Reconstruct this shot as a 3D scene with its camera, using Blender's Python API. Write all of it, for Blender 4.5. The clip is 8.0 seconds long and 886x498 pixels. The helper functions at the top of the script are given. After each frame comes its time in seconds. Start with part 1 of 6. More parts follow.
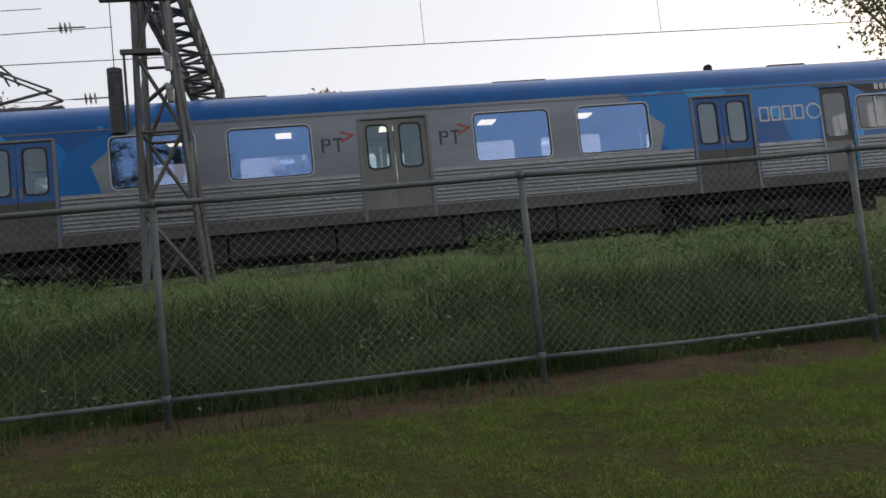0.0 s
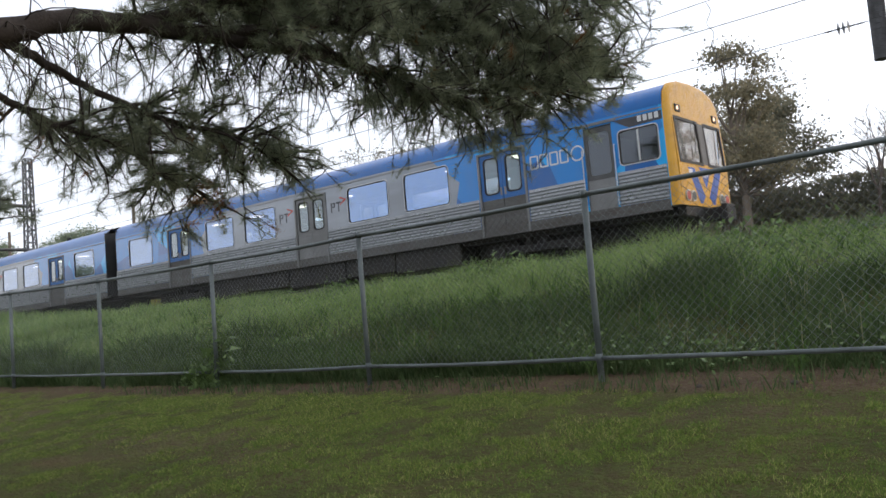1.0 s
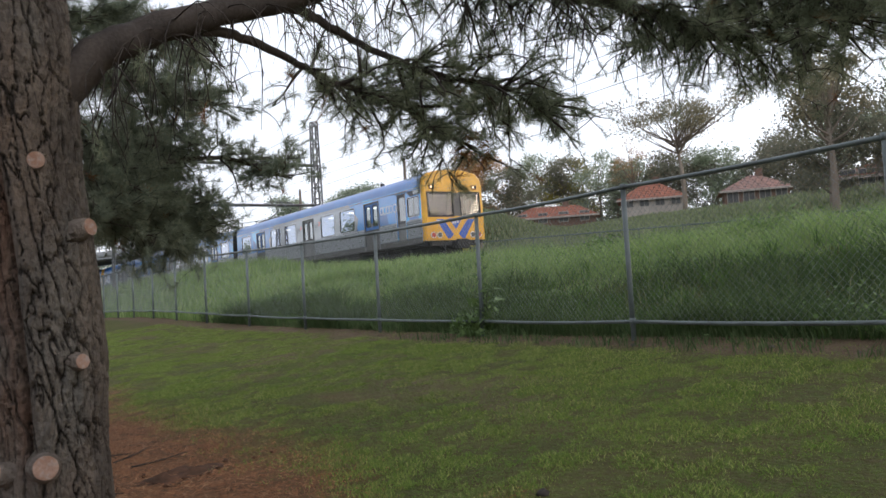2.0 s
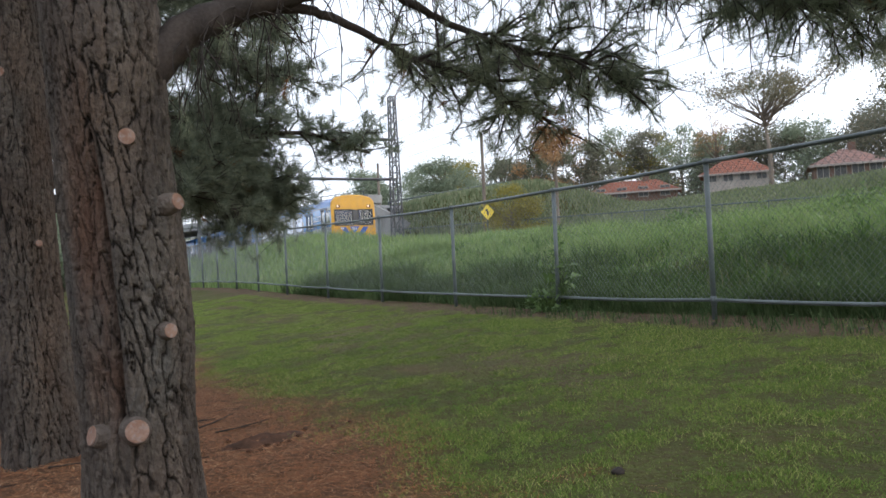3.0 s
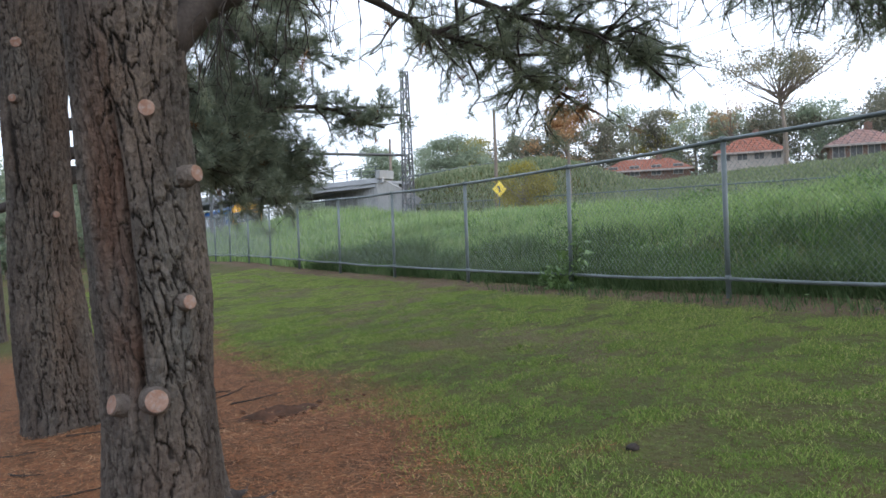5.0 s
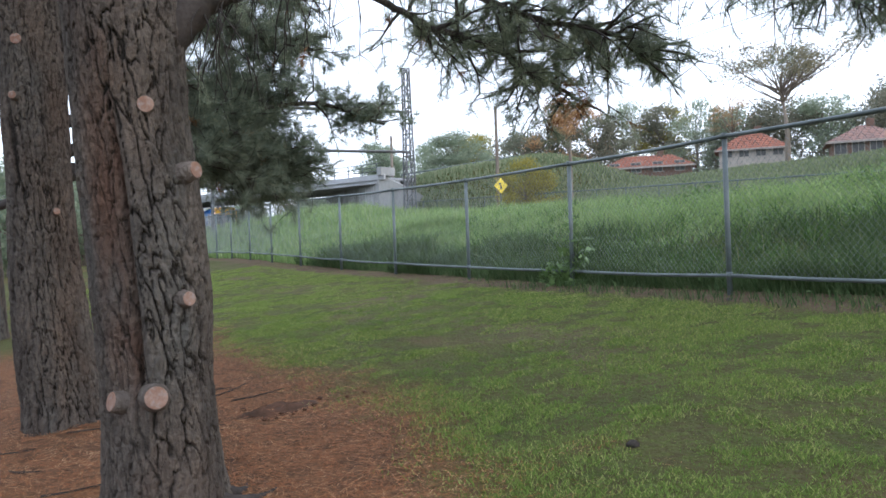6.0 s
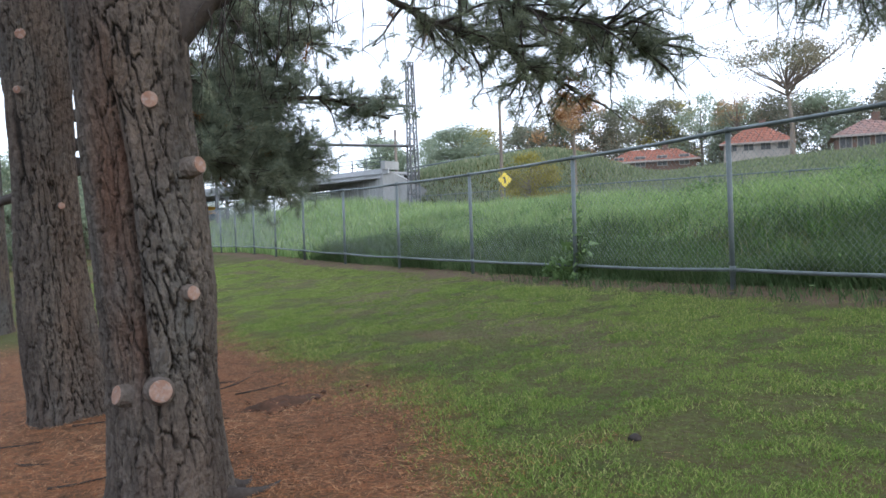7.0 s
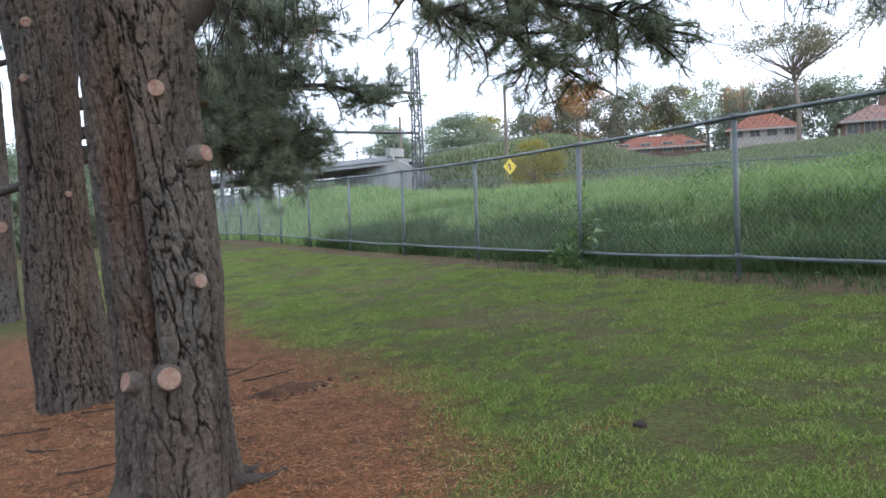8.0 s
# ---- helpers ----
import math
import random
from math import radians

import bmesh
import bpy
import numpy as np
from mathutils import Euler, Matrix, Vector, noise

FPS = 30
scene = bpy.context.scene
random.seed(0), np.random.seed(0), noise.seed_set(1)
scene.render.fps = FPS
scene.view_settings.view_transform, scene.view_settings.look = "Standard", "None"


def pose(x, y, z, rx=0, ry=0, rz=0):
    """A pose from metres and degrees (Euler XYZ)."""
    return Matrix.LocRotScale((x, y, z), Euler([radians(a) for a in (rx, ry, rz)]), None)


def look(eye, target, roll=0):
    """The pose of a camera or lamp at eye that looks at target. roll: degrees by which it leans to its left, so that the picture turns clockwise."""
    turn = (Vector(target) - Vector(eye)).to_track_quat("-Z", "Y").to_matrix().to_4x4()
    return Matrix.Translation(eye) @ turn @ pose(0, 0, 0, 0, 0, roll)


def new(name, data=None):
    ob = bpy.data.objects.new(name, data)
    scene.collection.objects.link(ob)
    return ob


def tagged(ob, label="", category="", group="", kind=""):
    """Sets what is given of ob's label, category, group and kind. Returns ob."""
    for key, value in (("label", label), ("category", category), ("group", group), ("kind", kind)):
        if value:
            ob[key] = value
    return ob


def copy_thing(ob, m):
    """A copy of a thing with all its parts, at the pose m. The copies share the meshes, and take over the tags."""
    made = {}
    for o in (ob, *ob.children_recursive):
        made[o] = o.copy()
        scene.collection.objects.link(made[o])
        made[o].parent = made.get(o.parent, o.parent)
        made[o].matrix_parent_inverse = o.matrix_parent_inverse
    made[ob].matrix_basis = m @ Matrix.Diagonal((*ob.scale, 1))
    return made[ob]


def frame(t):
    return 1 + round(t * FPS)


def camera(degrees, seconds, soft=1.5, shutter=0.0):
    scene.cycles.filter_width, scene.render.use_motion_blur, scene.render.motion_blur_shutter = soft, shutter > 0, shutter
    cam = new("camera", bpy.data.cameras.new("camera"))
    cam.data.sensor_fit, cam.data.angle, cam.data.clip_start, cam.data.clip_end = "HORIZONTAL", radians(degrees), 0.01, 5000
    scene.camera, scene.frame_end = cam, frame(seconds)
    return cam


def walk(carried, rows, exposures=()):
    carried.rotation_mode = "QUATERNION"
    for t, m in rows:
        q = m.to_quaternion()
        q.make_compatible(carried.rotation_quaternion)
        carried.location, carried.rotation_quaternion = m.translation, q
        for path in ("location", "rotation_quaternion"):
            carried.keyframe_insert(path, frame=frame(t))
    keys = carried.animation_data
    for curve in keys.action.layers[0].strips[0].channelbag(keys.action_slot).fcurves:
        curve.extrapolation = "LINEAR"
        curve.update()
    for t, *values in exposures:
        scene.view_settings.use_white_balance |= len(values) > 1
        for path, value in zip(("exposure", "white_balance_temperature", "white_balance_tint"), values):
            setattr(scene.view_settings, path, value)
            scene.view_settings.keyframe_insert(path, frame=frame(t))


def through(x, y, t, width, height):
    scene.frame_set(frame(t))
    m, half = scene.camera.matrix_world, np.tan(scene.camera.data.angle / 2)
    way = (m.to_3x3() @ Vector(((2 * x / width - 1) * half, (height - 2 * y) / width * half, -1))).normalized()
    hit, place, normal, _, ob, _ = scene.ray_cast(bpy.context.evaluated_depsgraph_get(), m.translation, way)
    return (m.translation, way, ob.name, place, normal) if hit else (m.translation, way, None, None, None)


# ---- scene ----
cam = camera(56.6, 8.0, soft=1.6)
PATH = [
    (0, (1.122, -6.661, 0.494), (1.451, -4.694, 0.638), -6.0),
    (0.2, (1.076, -6.617, 0.494), (0.913, -4.63, 0.646), -6.4),
    (0.5, (0.963, -6.687, 0.514), (0.265, -4.82, 0.677), -6.0),
    (0.6, (0.935, -6.71, 0.515), (0.097, -4.902, 0.682), -5.7),
    (0.8, (0.936, -6.73, 0.522), (-0.149, -5.058, 0.693), -5.1),
    (0.9, (0.932, -6.735, 0.521), (-0.255, -5.134, 0.685), -5.1),
    (1, (0.926, -6.742, 0.515), (-0.354, -5.213, 0.678), -4.8),
    (1.2, (0.885, -6.741, 0.501), (-0.553, -5.357, 0.645), -4.4),
    (1.5, (0.869, -6.732, 0.495), (-0.719, -5.522, 0.615), -3.9),
    (1.8, (0.86, -6.68, 0.503), (-0.8, -5.569, 0.608), -3.7),
    (2, (0.83, -6.703, 0.501), (-0.866, -5.648, 0.599), -3.4),
    (2.2, (0.823, -6.687, 0.509), (-0.905, -5.684, 0.596), -3.3),
    (3.3, (0.835, -6.731, 0.507), (-0.959, -5.849, 0.545), -2.6),
    (3.5, (0.82, -6.747, 0.499), (-0.974, -5.864, 0.532), -2.6),
    (4, (0.828, -6.743, 0.497), (-0.97, -5.867, 0.509), -2.3),
    (4.5, (0.819, -6.741, 0.501), (-0.982, -5.871, 0.497), -2.1),
    (6, (0.81, -6.725, 0.499), (-0.994, -5.862, 0.481), -2.1),
    (6.5, (0.825, -6.737, 0.499), (-0.982, -5.878, 0.473), -2.1),
    (7, (0.828, -6.726, 0.501), (-0.981, -5.872, 0.469), -2.1),
    (7.5, (0.84, -6.731, 0.507), (-0.971, -5.883, 0.46), -2.2),
    (8, (0.838, -6.735, 0.505), (-0.975, -5.894, 0.442), -2.2),
]
# ---- light ----
walk_exposures = [(0.0, -0.8, 6700, 10), (0.5, -0.25, 6500, 10), (1.0, 0.0, 6400, 10), (2.0, 0.14, 6350, 10), (3.5, 0.44, 6000, 9), (8.0, 0.82, 5700, 8)]
walk(cam, [(t, look(eye, target, roll)) for t, eye, target, roll in PATH], walk_exposures)

SUN_EL, SUN_AZ = 8.0, 49.0   # degrees above the horizon, degrees from +Y towards +X
world = bpy.data.worlds.new("evening_sky")
scene.world = world
world.use_nodes = True
wn = world.node_tree.nodes
wl = world.node_tree.links
sky = wn.new("ShaderNodeTexSky")
sky.sky_type = "NISHITA"
sky.sun_disc = False
sky.sun_elevation, sky.sun_rotation = radians(SUN_EL), radians(SUN_AZ)
sky.air_density, sky.dust_density, sky.ozone_density = 1.0, 2.5, 1.0
veil = wn.new("ShaderNodeMix")     # thin high cloud over the clear sky
veil.data_type = "RGBA"
veil.inputs["Factor"].default_value = 0.8
veil.inputs["B"].default_value = (7.5, 7.7, 8.4, 1)
wl.new(sky.outputs[0], veil.inputs["A"])
way = wn.new("ShaderNodeTexCoord")
toward = wn.new("ShaderNodeVectorMath")     # the veil brightens towards the low sun
toward.operation = "DOT_PRODUCT"
toward.inputs[1].default_value = (math.sin(radians(SUN_AZ)), math.cos(radians(SUN_AZ)), 0.0)
wl.new(way.outputs["Generated"], toward.inputs[0])
lit = wn.new("ShaderNodeMapRange")
lit.inputs["From Min"].default_value, lit.inputs["From Max"].default_value = -1.0, 1.0
lit.inputs["To Min"].default_value, lit.inputs["To Max"].default_value = 0.8, 1.4
wl.new(toward.outputs["Value"], lit.inputs["Value"])
glow = wn.new("ShaderNodeVectorMath")
glow.operation = "SCALE"
wl.new(veil.outputs["Result"], glow.inputs[0])
wl.new(lit.outputs[0], glow.inputs["Scale"])
wl.new(glow.outputs[0], wn["Background"].inputs["Color"])
wn["Background"].inputs["Strength"].default_value = 0.175

sun_lamp = bpy.data.lights.new("sun", "SUN")
sun_lamp.energy, sun_lamp.angle, sun_lamp.color = 0.3, radians(14), (1.0, 0.78, 0.55)
sun_ob = new("sun", sun_lamp)
az, el = radians(SUN_AZ), radians(SUN_EL)
sun_ob.matrix_world = look((40 * math.sin(az), 40 * math.cos(az), 40 * math.tan(el)), (0, 0, 0))


# ---- materials ----
def shader(name, rough=0.6, metal=0.0, colour=(0.5, 0.5, 0.5)):
    m = bpy.data.materials.new(name)
    m.use_nodes = True
    b = m.node_tree.nodes["Principled BSDF"]
    b.inputs["Roughness"].default_value = rough
    b.inputs["Metallic"].default_value = metal
    b.inputs["Base Color"].default_value = (*colour, 1)
    if rough >= 0.65 and not metal:
        b.inputs["Specular IOR Level"].default_value = 0.12     # dull, porous surfaces
    return m, m.node_tree, b


def put(nt, value, socket):
    if isinstance(value, bpy.types.NodeSocket):
        nt.links.new(value, socket)
    else:
        socket.default_value = value


def calc(nt, op, a, b=0.0, clamp=False):
    n = nt.nodes.new("ShaderNodeMath")
    n.operation, n.use_clamp = op, clamp
    put(nt, a, n.inputs[0])
    put(nt, b, n.inputs[1])
    return n.outputs[0]


def blend(nt, f, a, b):
    n = nt.nodes.new("ShaderNodeMix")
    n.data_type = "RGBA"
    put(nt, f, n.inputs["Factor"])
    put(nt, a if isinstance(a, bpy.types.NodeSocket) else (*a, 1), n.inputs["A"])
    put(nt, b if isinstance(b, bpy.types.NodeSocket) else (*b, 1), n.inputs["B"])
    return n.outputs["Result"]


def coords(nt, stretch=(1, 1, 1)):
    tc = nt.nodes.new("ShaderNodeTexCoord")
    mp = nt.nodes.new("ShaderNodeMapping")
    mp.inputs["Scale"].default_value = stretch
    nt.links.new(tc.outputs["Object"], mp.inputs["Vector"])
    return mp.outputs[0]


def noisy(nt, scale, detail=4, stretch=(1, 1, 1), lo=0.35, hi=0.65):
    n = nt.nodes.new("ShaderNodeTexNoise")
    n.inputs["Scale"].default_value, n.inputs["Detail"].default_value = scale, detail
    nt.links.new(coords(nt, stretch), n.inputs["Vector"])
    r = nt.nodes.new("ShaderNodeMapRange")
    r.inputs["From Min"].default_value, r.inputs["From Max"].default_value = lo, hi
    nt.links.new(n.outputs["Fac"], r.inputs["Value"])
    return r.outputs[0]


def relief(nt, b, height, strength, distance):
    n = nt.nodes.new("ShaderNodeBump")
    n.inputs["Strength"].default_value, n.inputs["Distance"].default_value = strength, distance
    nt.links.new(height, n.inputs["Height"])
    nt.links.new(n.outputs[0], b.inputs["Normal"])


def worn(name, c1, c2, rough=0.6, metal=0.0, big=1.5, fine=30, bump=0.3, stretch=(1, 1, 1), c3=None, depth=0.004):
    """Two colours in large stains, finer grain over them, and a fine relief."""
    m, nt, b = shader(name, rough, metal)
    col = blend(nt, noisy(nt, big, 5, stretch), c1, c2)
    if c3:
        col = blend(nt, calc(nt, "MULTIPLY", noisy(nt, big * 3.1, 4, stretch, 0.5, 0.75), 0.8), col, c3)
    g = noisy(nt, fine, 5, stretch)
    dark = tuple(0.6 * v for v in c1)
    col = blend(nt, calc(nt, "MULTIPLY", g, 0.35), col, dark)
    nt.links.new(col, b.inputs["Base Color"])
    r = nt.nodes.new("ShaderNodeMapRange")
    r.inputs["To Min"].default_value, r.inputs["To Max"].default_value = max(0.03, rough - 0.12), min(1, rough + 0.12)
    nt.links.new(g, r.inputs["Value"])
    nt.links.new(r.outputs[0], b.inputs["Roughness"])
    if bump:
        relief(nt, b, g, bump, depth)
    return m


def leafy(name, c1, c2, c3, rough=0.6, through=0.25):
    """Leaf or blade: each island its own shade."""
    m, nt, b = shader(name, rough)
    geo = nt.nodes.new("ShaderNodeNewGeometry")
    ramp = nt.nodes.new("ShaderNodeValToRGB")
    ramp.color_ramp.elements[0].color = (*c1, 1)
    ramp.color_ramp.elements[1].color = (*c3, 1)
    e = ramp.color_ramp.elements.new(0.6)
    e.color = (*c2, 1)
    nt.links.new(geo.outputs["Random Per Island"], ramp.inputs[0])
    col = blend(nt, calc(nt, "MULTIPLY", noisy(nt, 0.8, 3), 0.5), ramp.outputs[0], c2)
    nt.links.new(col, b.inputs["Base Color"])
    tr = nt.nodes.new("ShaderNodeBsdfTranslucent")
    nt.links.new(col, tr.inputs["Color"])
    mx = nt.nodes.new("ShaderNodeMixShader")
    mx.inputs[0].default_value = through
    nt.links.new(b.outputs[0], mx.inputs[1])
    nt.links.new(tr.outputs[0], mx.inputs[2])
    nt.links.new(mx.outputs[0], nt.nodes["Material Output"].inputs["Surface"])
    return m


GALV = worn("galvanised_pipe", (0.16, 0.185, 0.185), (0.095, 0.11, 0.11), 0.55, 0.35, 3, 60, 0.2)
WIRE = worn("fence_wire", (0.23, 0.245, 0.25), (0.15, 0.16, 0.165), 0.5, 0.4, 3, 60, 0)
STEEL = worn("painted_mast_steel", (0.17, 0.18, 0.19), (0.1, 0.1, 0.1), 0.6, 0.3, 2, 40, 0.3, (1, 1, 0.4), (0.12, 0.07, 0.04))
WEIGHT = worn("weight_iron", (0.09, 0.09, 0.095), (0.05, 0.05, 0.05), 0.6, 0.3, 4, 60, 0.3)
COPPER = worn("overhead_wire", (0.06, 0.06, 0.065), (0.1, 0.09, 0.08), 0.5, 0.5, 3, 60, 0)
INSUL = worn("insulator_ceramic", (0.3, 0.32, 0.33), (0.2, 0.2, 0.2), 0.25, 0, 20, 90, 0)
RIBBED = worn("ribbed_stainless", (0.35, 0.365, 0.385), (0.27, 0.28, 0.295), 0.36, 0.9, 0.5, 12, 0.0, (0.3, 1, 1))
SKIRT = worn("dusty_stainless", (0.13, 0.13, 0.127), (0.09, 0.085, 0.08), 0.6, 0.4, 1.2, 30, 0.15, (0.5, 1, 3), (0.09, 0.07, 0.055))
BLACK = worn("underframe_black", (0.022, 0.022, 0.024), (0.04, 0.036, 0.03), 0.75, 0.1, 2, 30, 0.4, (1, 1, 1), (0.042, 0.038, 0.034))
RUBBER = worn("black_rubber", (0.02, 0.02, 0.022), (0.03, 0.03, 0.03), 0.6, 0, 4, 60, 0.1)
DOOR_BLUE = worn("door_blue_paint", (0.02, 0.14, 0.42), (0.02, 0.11, 0.36), 0.32, 0, 1.5, 40, 0.05)
DOOR_GREY = worn("door_grey_metal", (0.23, 0.232, 0.235), (0.17, 0.17, 0.168), 0.45, 0.4, 1.5, 40, 0.05)
INNER = worn("carriage_lining", (0.3, 0.31, 0.32), (0.22, 0.22, 0.22), 0.6, 0, 2, 40, 0)
SEAT = worn("seat_fabric", (0.05, 0.08, 0.2), (0.04, 0.05, 0.12), 0.9, 0, 4, 90, 0.2)
GREY_PLAST = worn("cab_grey_panel", (0.06, 0.062, 0.065), (0.1, 0.1, 0.1), 0.45, 0, 2, 50, 0.05)
WHITE_PAINT = worn("white_lettering", (0.7, 0.72, 0.74), (0.6, 0.62, 0.64), 0.4, 0, 3, 50, 0)
DARK_PAINT = worn("dark_lettering", (0.04, 0.04, 0.05), (0.06, 0.06, 0.07), 0.4, 0, 3, 50, 0)
RED_PAINT = worn("red_lettering", (0.5, 0.05, 0.03), (0.4, 0.05, 0.04), 0.4, 0, 3, 50, 0)
LOGO_BLUE = worn("chevron_blue", (0.02, 0.1, 0.46), (0.02, 0.08, 0.36), 0.35, 0, 3, 50, 0.05)
YELLOW = worn("cab_yellow_paint", (0.72, 0.38, 0.03), (0.62, 0.31, 0.02), 0.3, 0, 1.2, 30, 0.08, (1, 1, 1), (0.5, 0.27, 0.05))
CHROME = worn("lamp_rim", (0.6, 0.61, 0.62), (0.48, 0.48, 0.49), 0.45, 0.6, 8, 60, 0)
CONCRETE = worn("weathered_concrete", (0.36, 0.36, 0.35), (0.25, 0.25, 0.24), 0.85, 0, 0.3, 6, 0.4, (1, 1, 0.35), (0.16, 0.155, 0.14), 0.02)
CONC_SMOOTH = worn("bridge_beam_concrete", (0.42, 0.43, 0.44), (0.33, 0.33, 0.33), 0.8, 0, 0.3, 6, 0.2)
BALLAST = worn("ballast_stone", (0.16, 0.14, 0.12), (0.09, 0.08, 0.07), 0.9, 0, 3, 22, 1.0, (1, 1, 1), (0.2, 0.17, 0.13), 0.04)
RAIL = worn("rail_steel", (0.1, 0.06, 0.04), (0.16, 0.1, 0.07), 0.6, 0.4, 3, 40, 0.2)
CUTWOOD = worn("cut_branch_wood", (0.26, 0.17, 0.13), (0.19, 0.105, 0.07), 0.8, 0, 14, 90, 0.3, (1, 1, 1), (0.27, 0.24, 0.23))
TWIG = worn("pine_twig_bark", (0.042, 0.035, 0.031), (0.066, 0.054, 0.046), 0.9, 0, 6, 60, 0.4)
GUMBARK = worn("gum_bark", (0.26, 0.22, 0.18), (0.14, 0.11, 0.09), 0.85, 0, 1, 12, 0.4, (1, 1, 0.3))
# tile reds are muted, with distance haze put into the colour
ROOFTILE = worn("terracotta_roof", (0.3, 0.125, 0.085), (0.23, 0.1, 0.07), 0.8, 0, 0.6, 9, 0.6, (1, 1, 1), (0.2, 0.09, 0.06), 0.03)
ROOFGREY = worn("faded_tile_roof", (0.3, 0.18, 0.15), (0.24, 0.16, 0.14), 0.8, 0, 0.6, 9, 0.6, (1, 1, 1), None, 0.03)
RENDERED = worn("pale_house_wall", (0.42, 0.38, 0.34), (0.33, 0.3, 0.27), 0.8, 0, 0.7, 8, 0.2)
BRICKW = worn("brown_brick_wall", (0.2, 0.13, 0.1), (0.15, 0.1, 0.08), 0.85, 0, 0.7, 12, 0.3)
SIGN_Y = worn("sign_yellow", (0.8, 0.62, 0.06), (0.7, 0.52, 0.05), 0.4, 0, 3, 40, 0)
STRAW = leafy("pine_straw", (0.17, 0.055, 0.02), (0.36, 0.14, 0.05), (0.66, 0.44, 0.25), 0.8, 0.05)
# both needle greens are lifted and greyed, veiling glare put into the colour
NEEDLE = leafy("pine_needles", (0.14, 0.17, 0.105), (0.22, 0.25, 0.155), (0.31, 0.32, 0.2), 0.5, 0.5)
NEEDLE_FAR = leafy("dark_pine_needles", (0.115, 0.14, 0.1), (0.18, 0.21, 0.145), (0.26, 0.275, 0.175), 0.5, 0.5)
NEEDLE_DEAD = leafy("dead_pine_needles", (0.16, 0.06, 0.02), (0.24, 0.11, 0.04), (0.14, 0.08, 0.03), 0.7, 0.3)
# BLADE is darkened and BLADE_TOP lightened: shaded foot and lit crest in colour
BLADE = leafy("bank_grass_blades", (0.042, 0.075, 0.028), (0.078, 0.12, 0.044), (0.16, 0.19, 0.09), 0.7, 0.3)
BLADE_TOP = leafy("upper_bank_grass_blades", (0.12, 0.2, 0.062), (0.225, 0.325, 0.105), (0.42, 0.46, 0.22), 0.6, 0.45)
# hillside blades are greyed and paled: distance haze put into the colour
HILL_BLADE = leafy("hazed_hillside_grass_blades", (0.14, 0.175, 0.095), (0.2, 0.235, 0.13), (0.31, 0.31, 0.2), 0.7, 0.45)
LAWN_BLADE = leafy("lawn_blades", (0.06, 0.105, 0.018), (0.18, 0.25, 0.05), (0.42, 0.41, 0.16), 0.65, 0.3)
TUFT_BLADE = leafy("lawn_tuft_blades", (0.06, 0.12, 0.02), (0.13, 0.21, 0.038), (0.25, 0.32, 0.075), 0.7, 0.3)
SEEDHEAD = leafy("grass_seed_heads", (0.2, 0.2, 0.1), (0.3, 0.28, 0.16), (0.4, 0.36, 0.22), 0.8, 0.3)
WEED = leafy("weed_leaves", (0.07, 0.12, 0.035), (0.12, 0.19, 0.055), (0.18, 0.25, 0.085), 0.55, 0.3)
STRAPLEAF = leafy("strap_leaves", (0.055, 0.105, 0.028), (0.1, 0.17, 0.045), (0.18, 0.24, 0.085), 0.75, 0.4)
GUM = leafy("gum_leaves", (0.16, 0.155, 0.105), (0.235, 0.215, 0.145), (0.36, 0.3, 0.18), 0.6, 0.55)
# FARGREEN and HEDGE are paler than the leaves, to hold distance haze in colour
FARGREEN = leafy("hazed_far_tree_leaves", (0.19, 0.235, 0.165), (0.27, 0.315, 0.22), (0.38, 0.395, 0.27), 0.7, 0.6)
WATTLE = leafy("wattle_leaves", (0.2, 0.19, 0.05), (0.3, 0.26, 0.07), (0.38, 0.33, 0.1), 0.7, 0.5)
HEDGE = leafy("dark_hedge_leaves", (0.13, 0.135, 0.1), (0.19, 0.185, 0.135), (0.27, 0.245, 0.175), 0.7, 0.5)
# warm low sunlight is put into these leaf colours
RUSTY = leafy("rusty_sunlit_leaves", (0.3, 0.17, 0.09), (0.42, 0.26, 0.13), (0.55, 0.38, 0.2), 0.7, 0.6)
BARE = worn("bare_twigs", (0.16, 0.13, 0.11), (0.22, 0.18, 0.16), 0.9, 0, 4, 40, 0)


def glass_material(name, tint, mirror, film_tint, rough=0.0, edge=1.1, haze=0.02):
    m, nt, b = shader(name, rough, 0, tint)
    b.inputs["Transmission Weight"].default_value = 1.0
    b.inputs["IOR"].default_value = 1.5
    film = nt.nodes.new("ShaderNodeBsdfGlossy")     # sun-control film on the glass; its tint puts reflected sky into the colour
    film.inputs["Roughness"].default_value = haze
    film.inputs["Color"].default_value = (*film_tint, 1)
    mx = nt.nodes.new("ShaderNodeMixShader")
    mx.inputs[0].default_value = mirror
    nt.links.new(b.outputs[0], mx.inputs[1])
    nt.links.new(film.outputs[0], mx.inputs[2])
    gloss = nt.nodes.new("ShaderNodeBsdfGlossy")
    gloss.inputs["Roughness"].default_value = haze
    lw = nt.nodes.new("ShaderNodeLayerWeight")
    lw.inputs["Blend"].default_value = 0.5
    mg = nt.nodes.new("ShaderNodeMixShader")
    put(nt, calc(nt, "MULTIPLY", calc(nt, "POWER", lw.outputs["Facing"], 1.5), edge, True), mg.inputs[0])
    nt.links.new(mx.outputs[0], mg.inputs[1])
    nt.links.new(gloss.outputs[0], mg.inputs[2])
    nt.links.new(mg.outputs[0], nt.nodes["Material Output"].inputs["Surface"])
    return m


# the film's strong blue stands in for blue sky mirrored in the windows
GLASS = glass_material("sky_tinted_window_glass", (0.97, 0.97, 0.97), 0.32, (0.24, 0.46, 0.92))
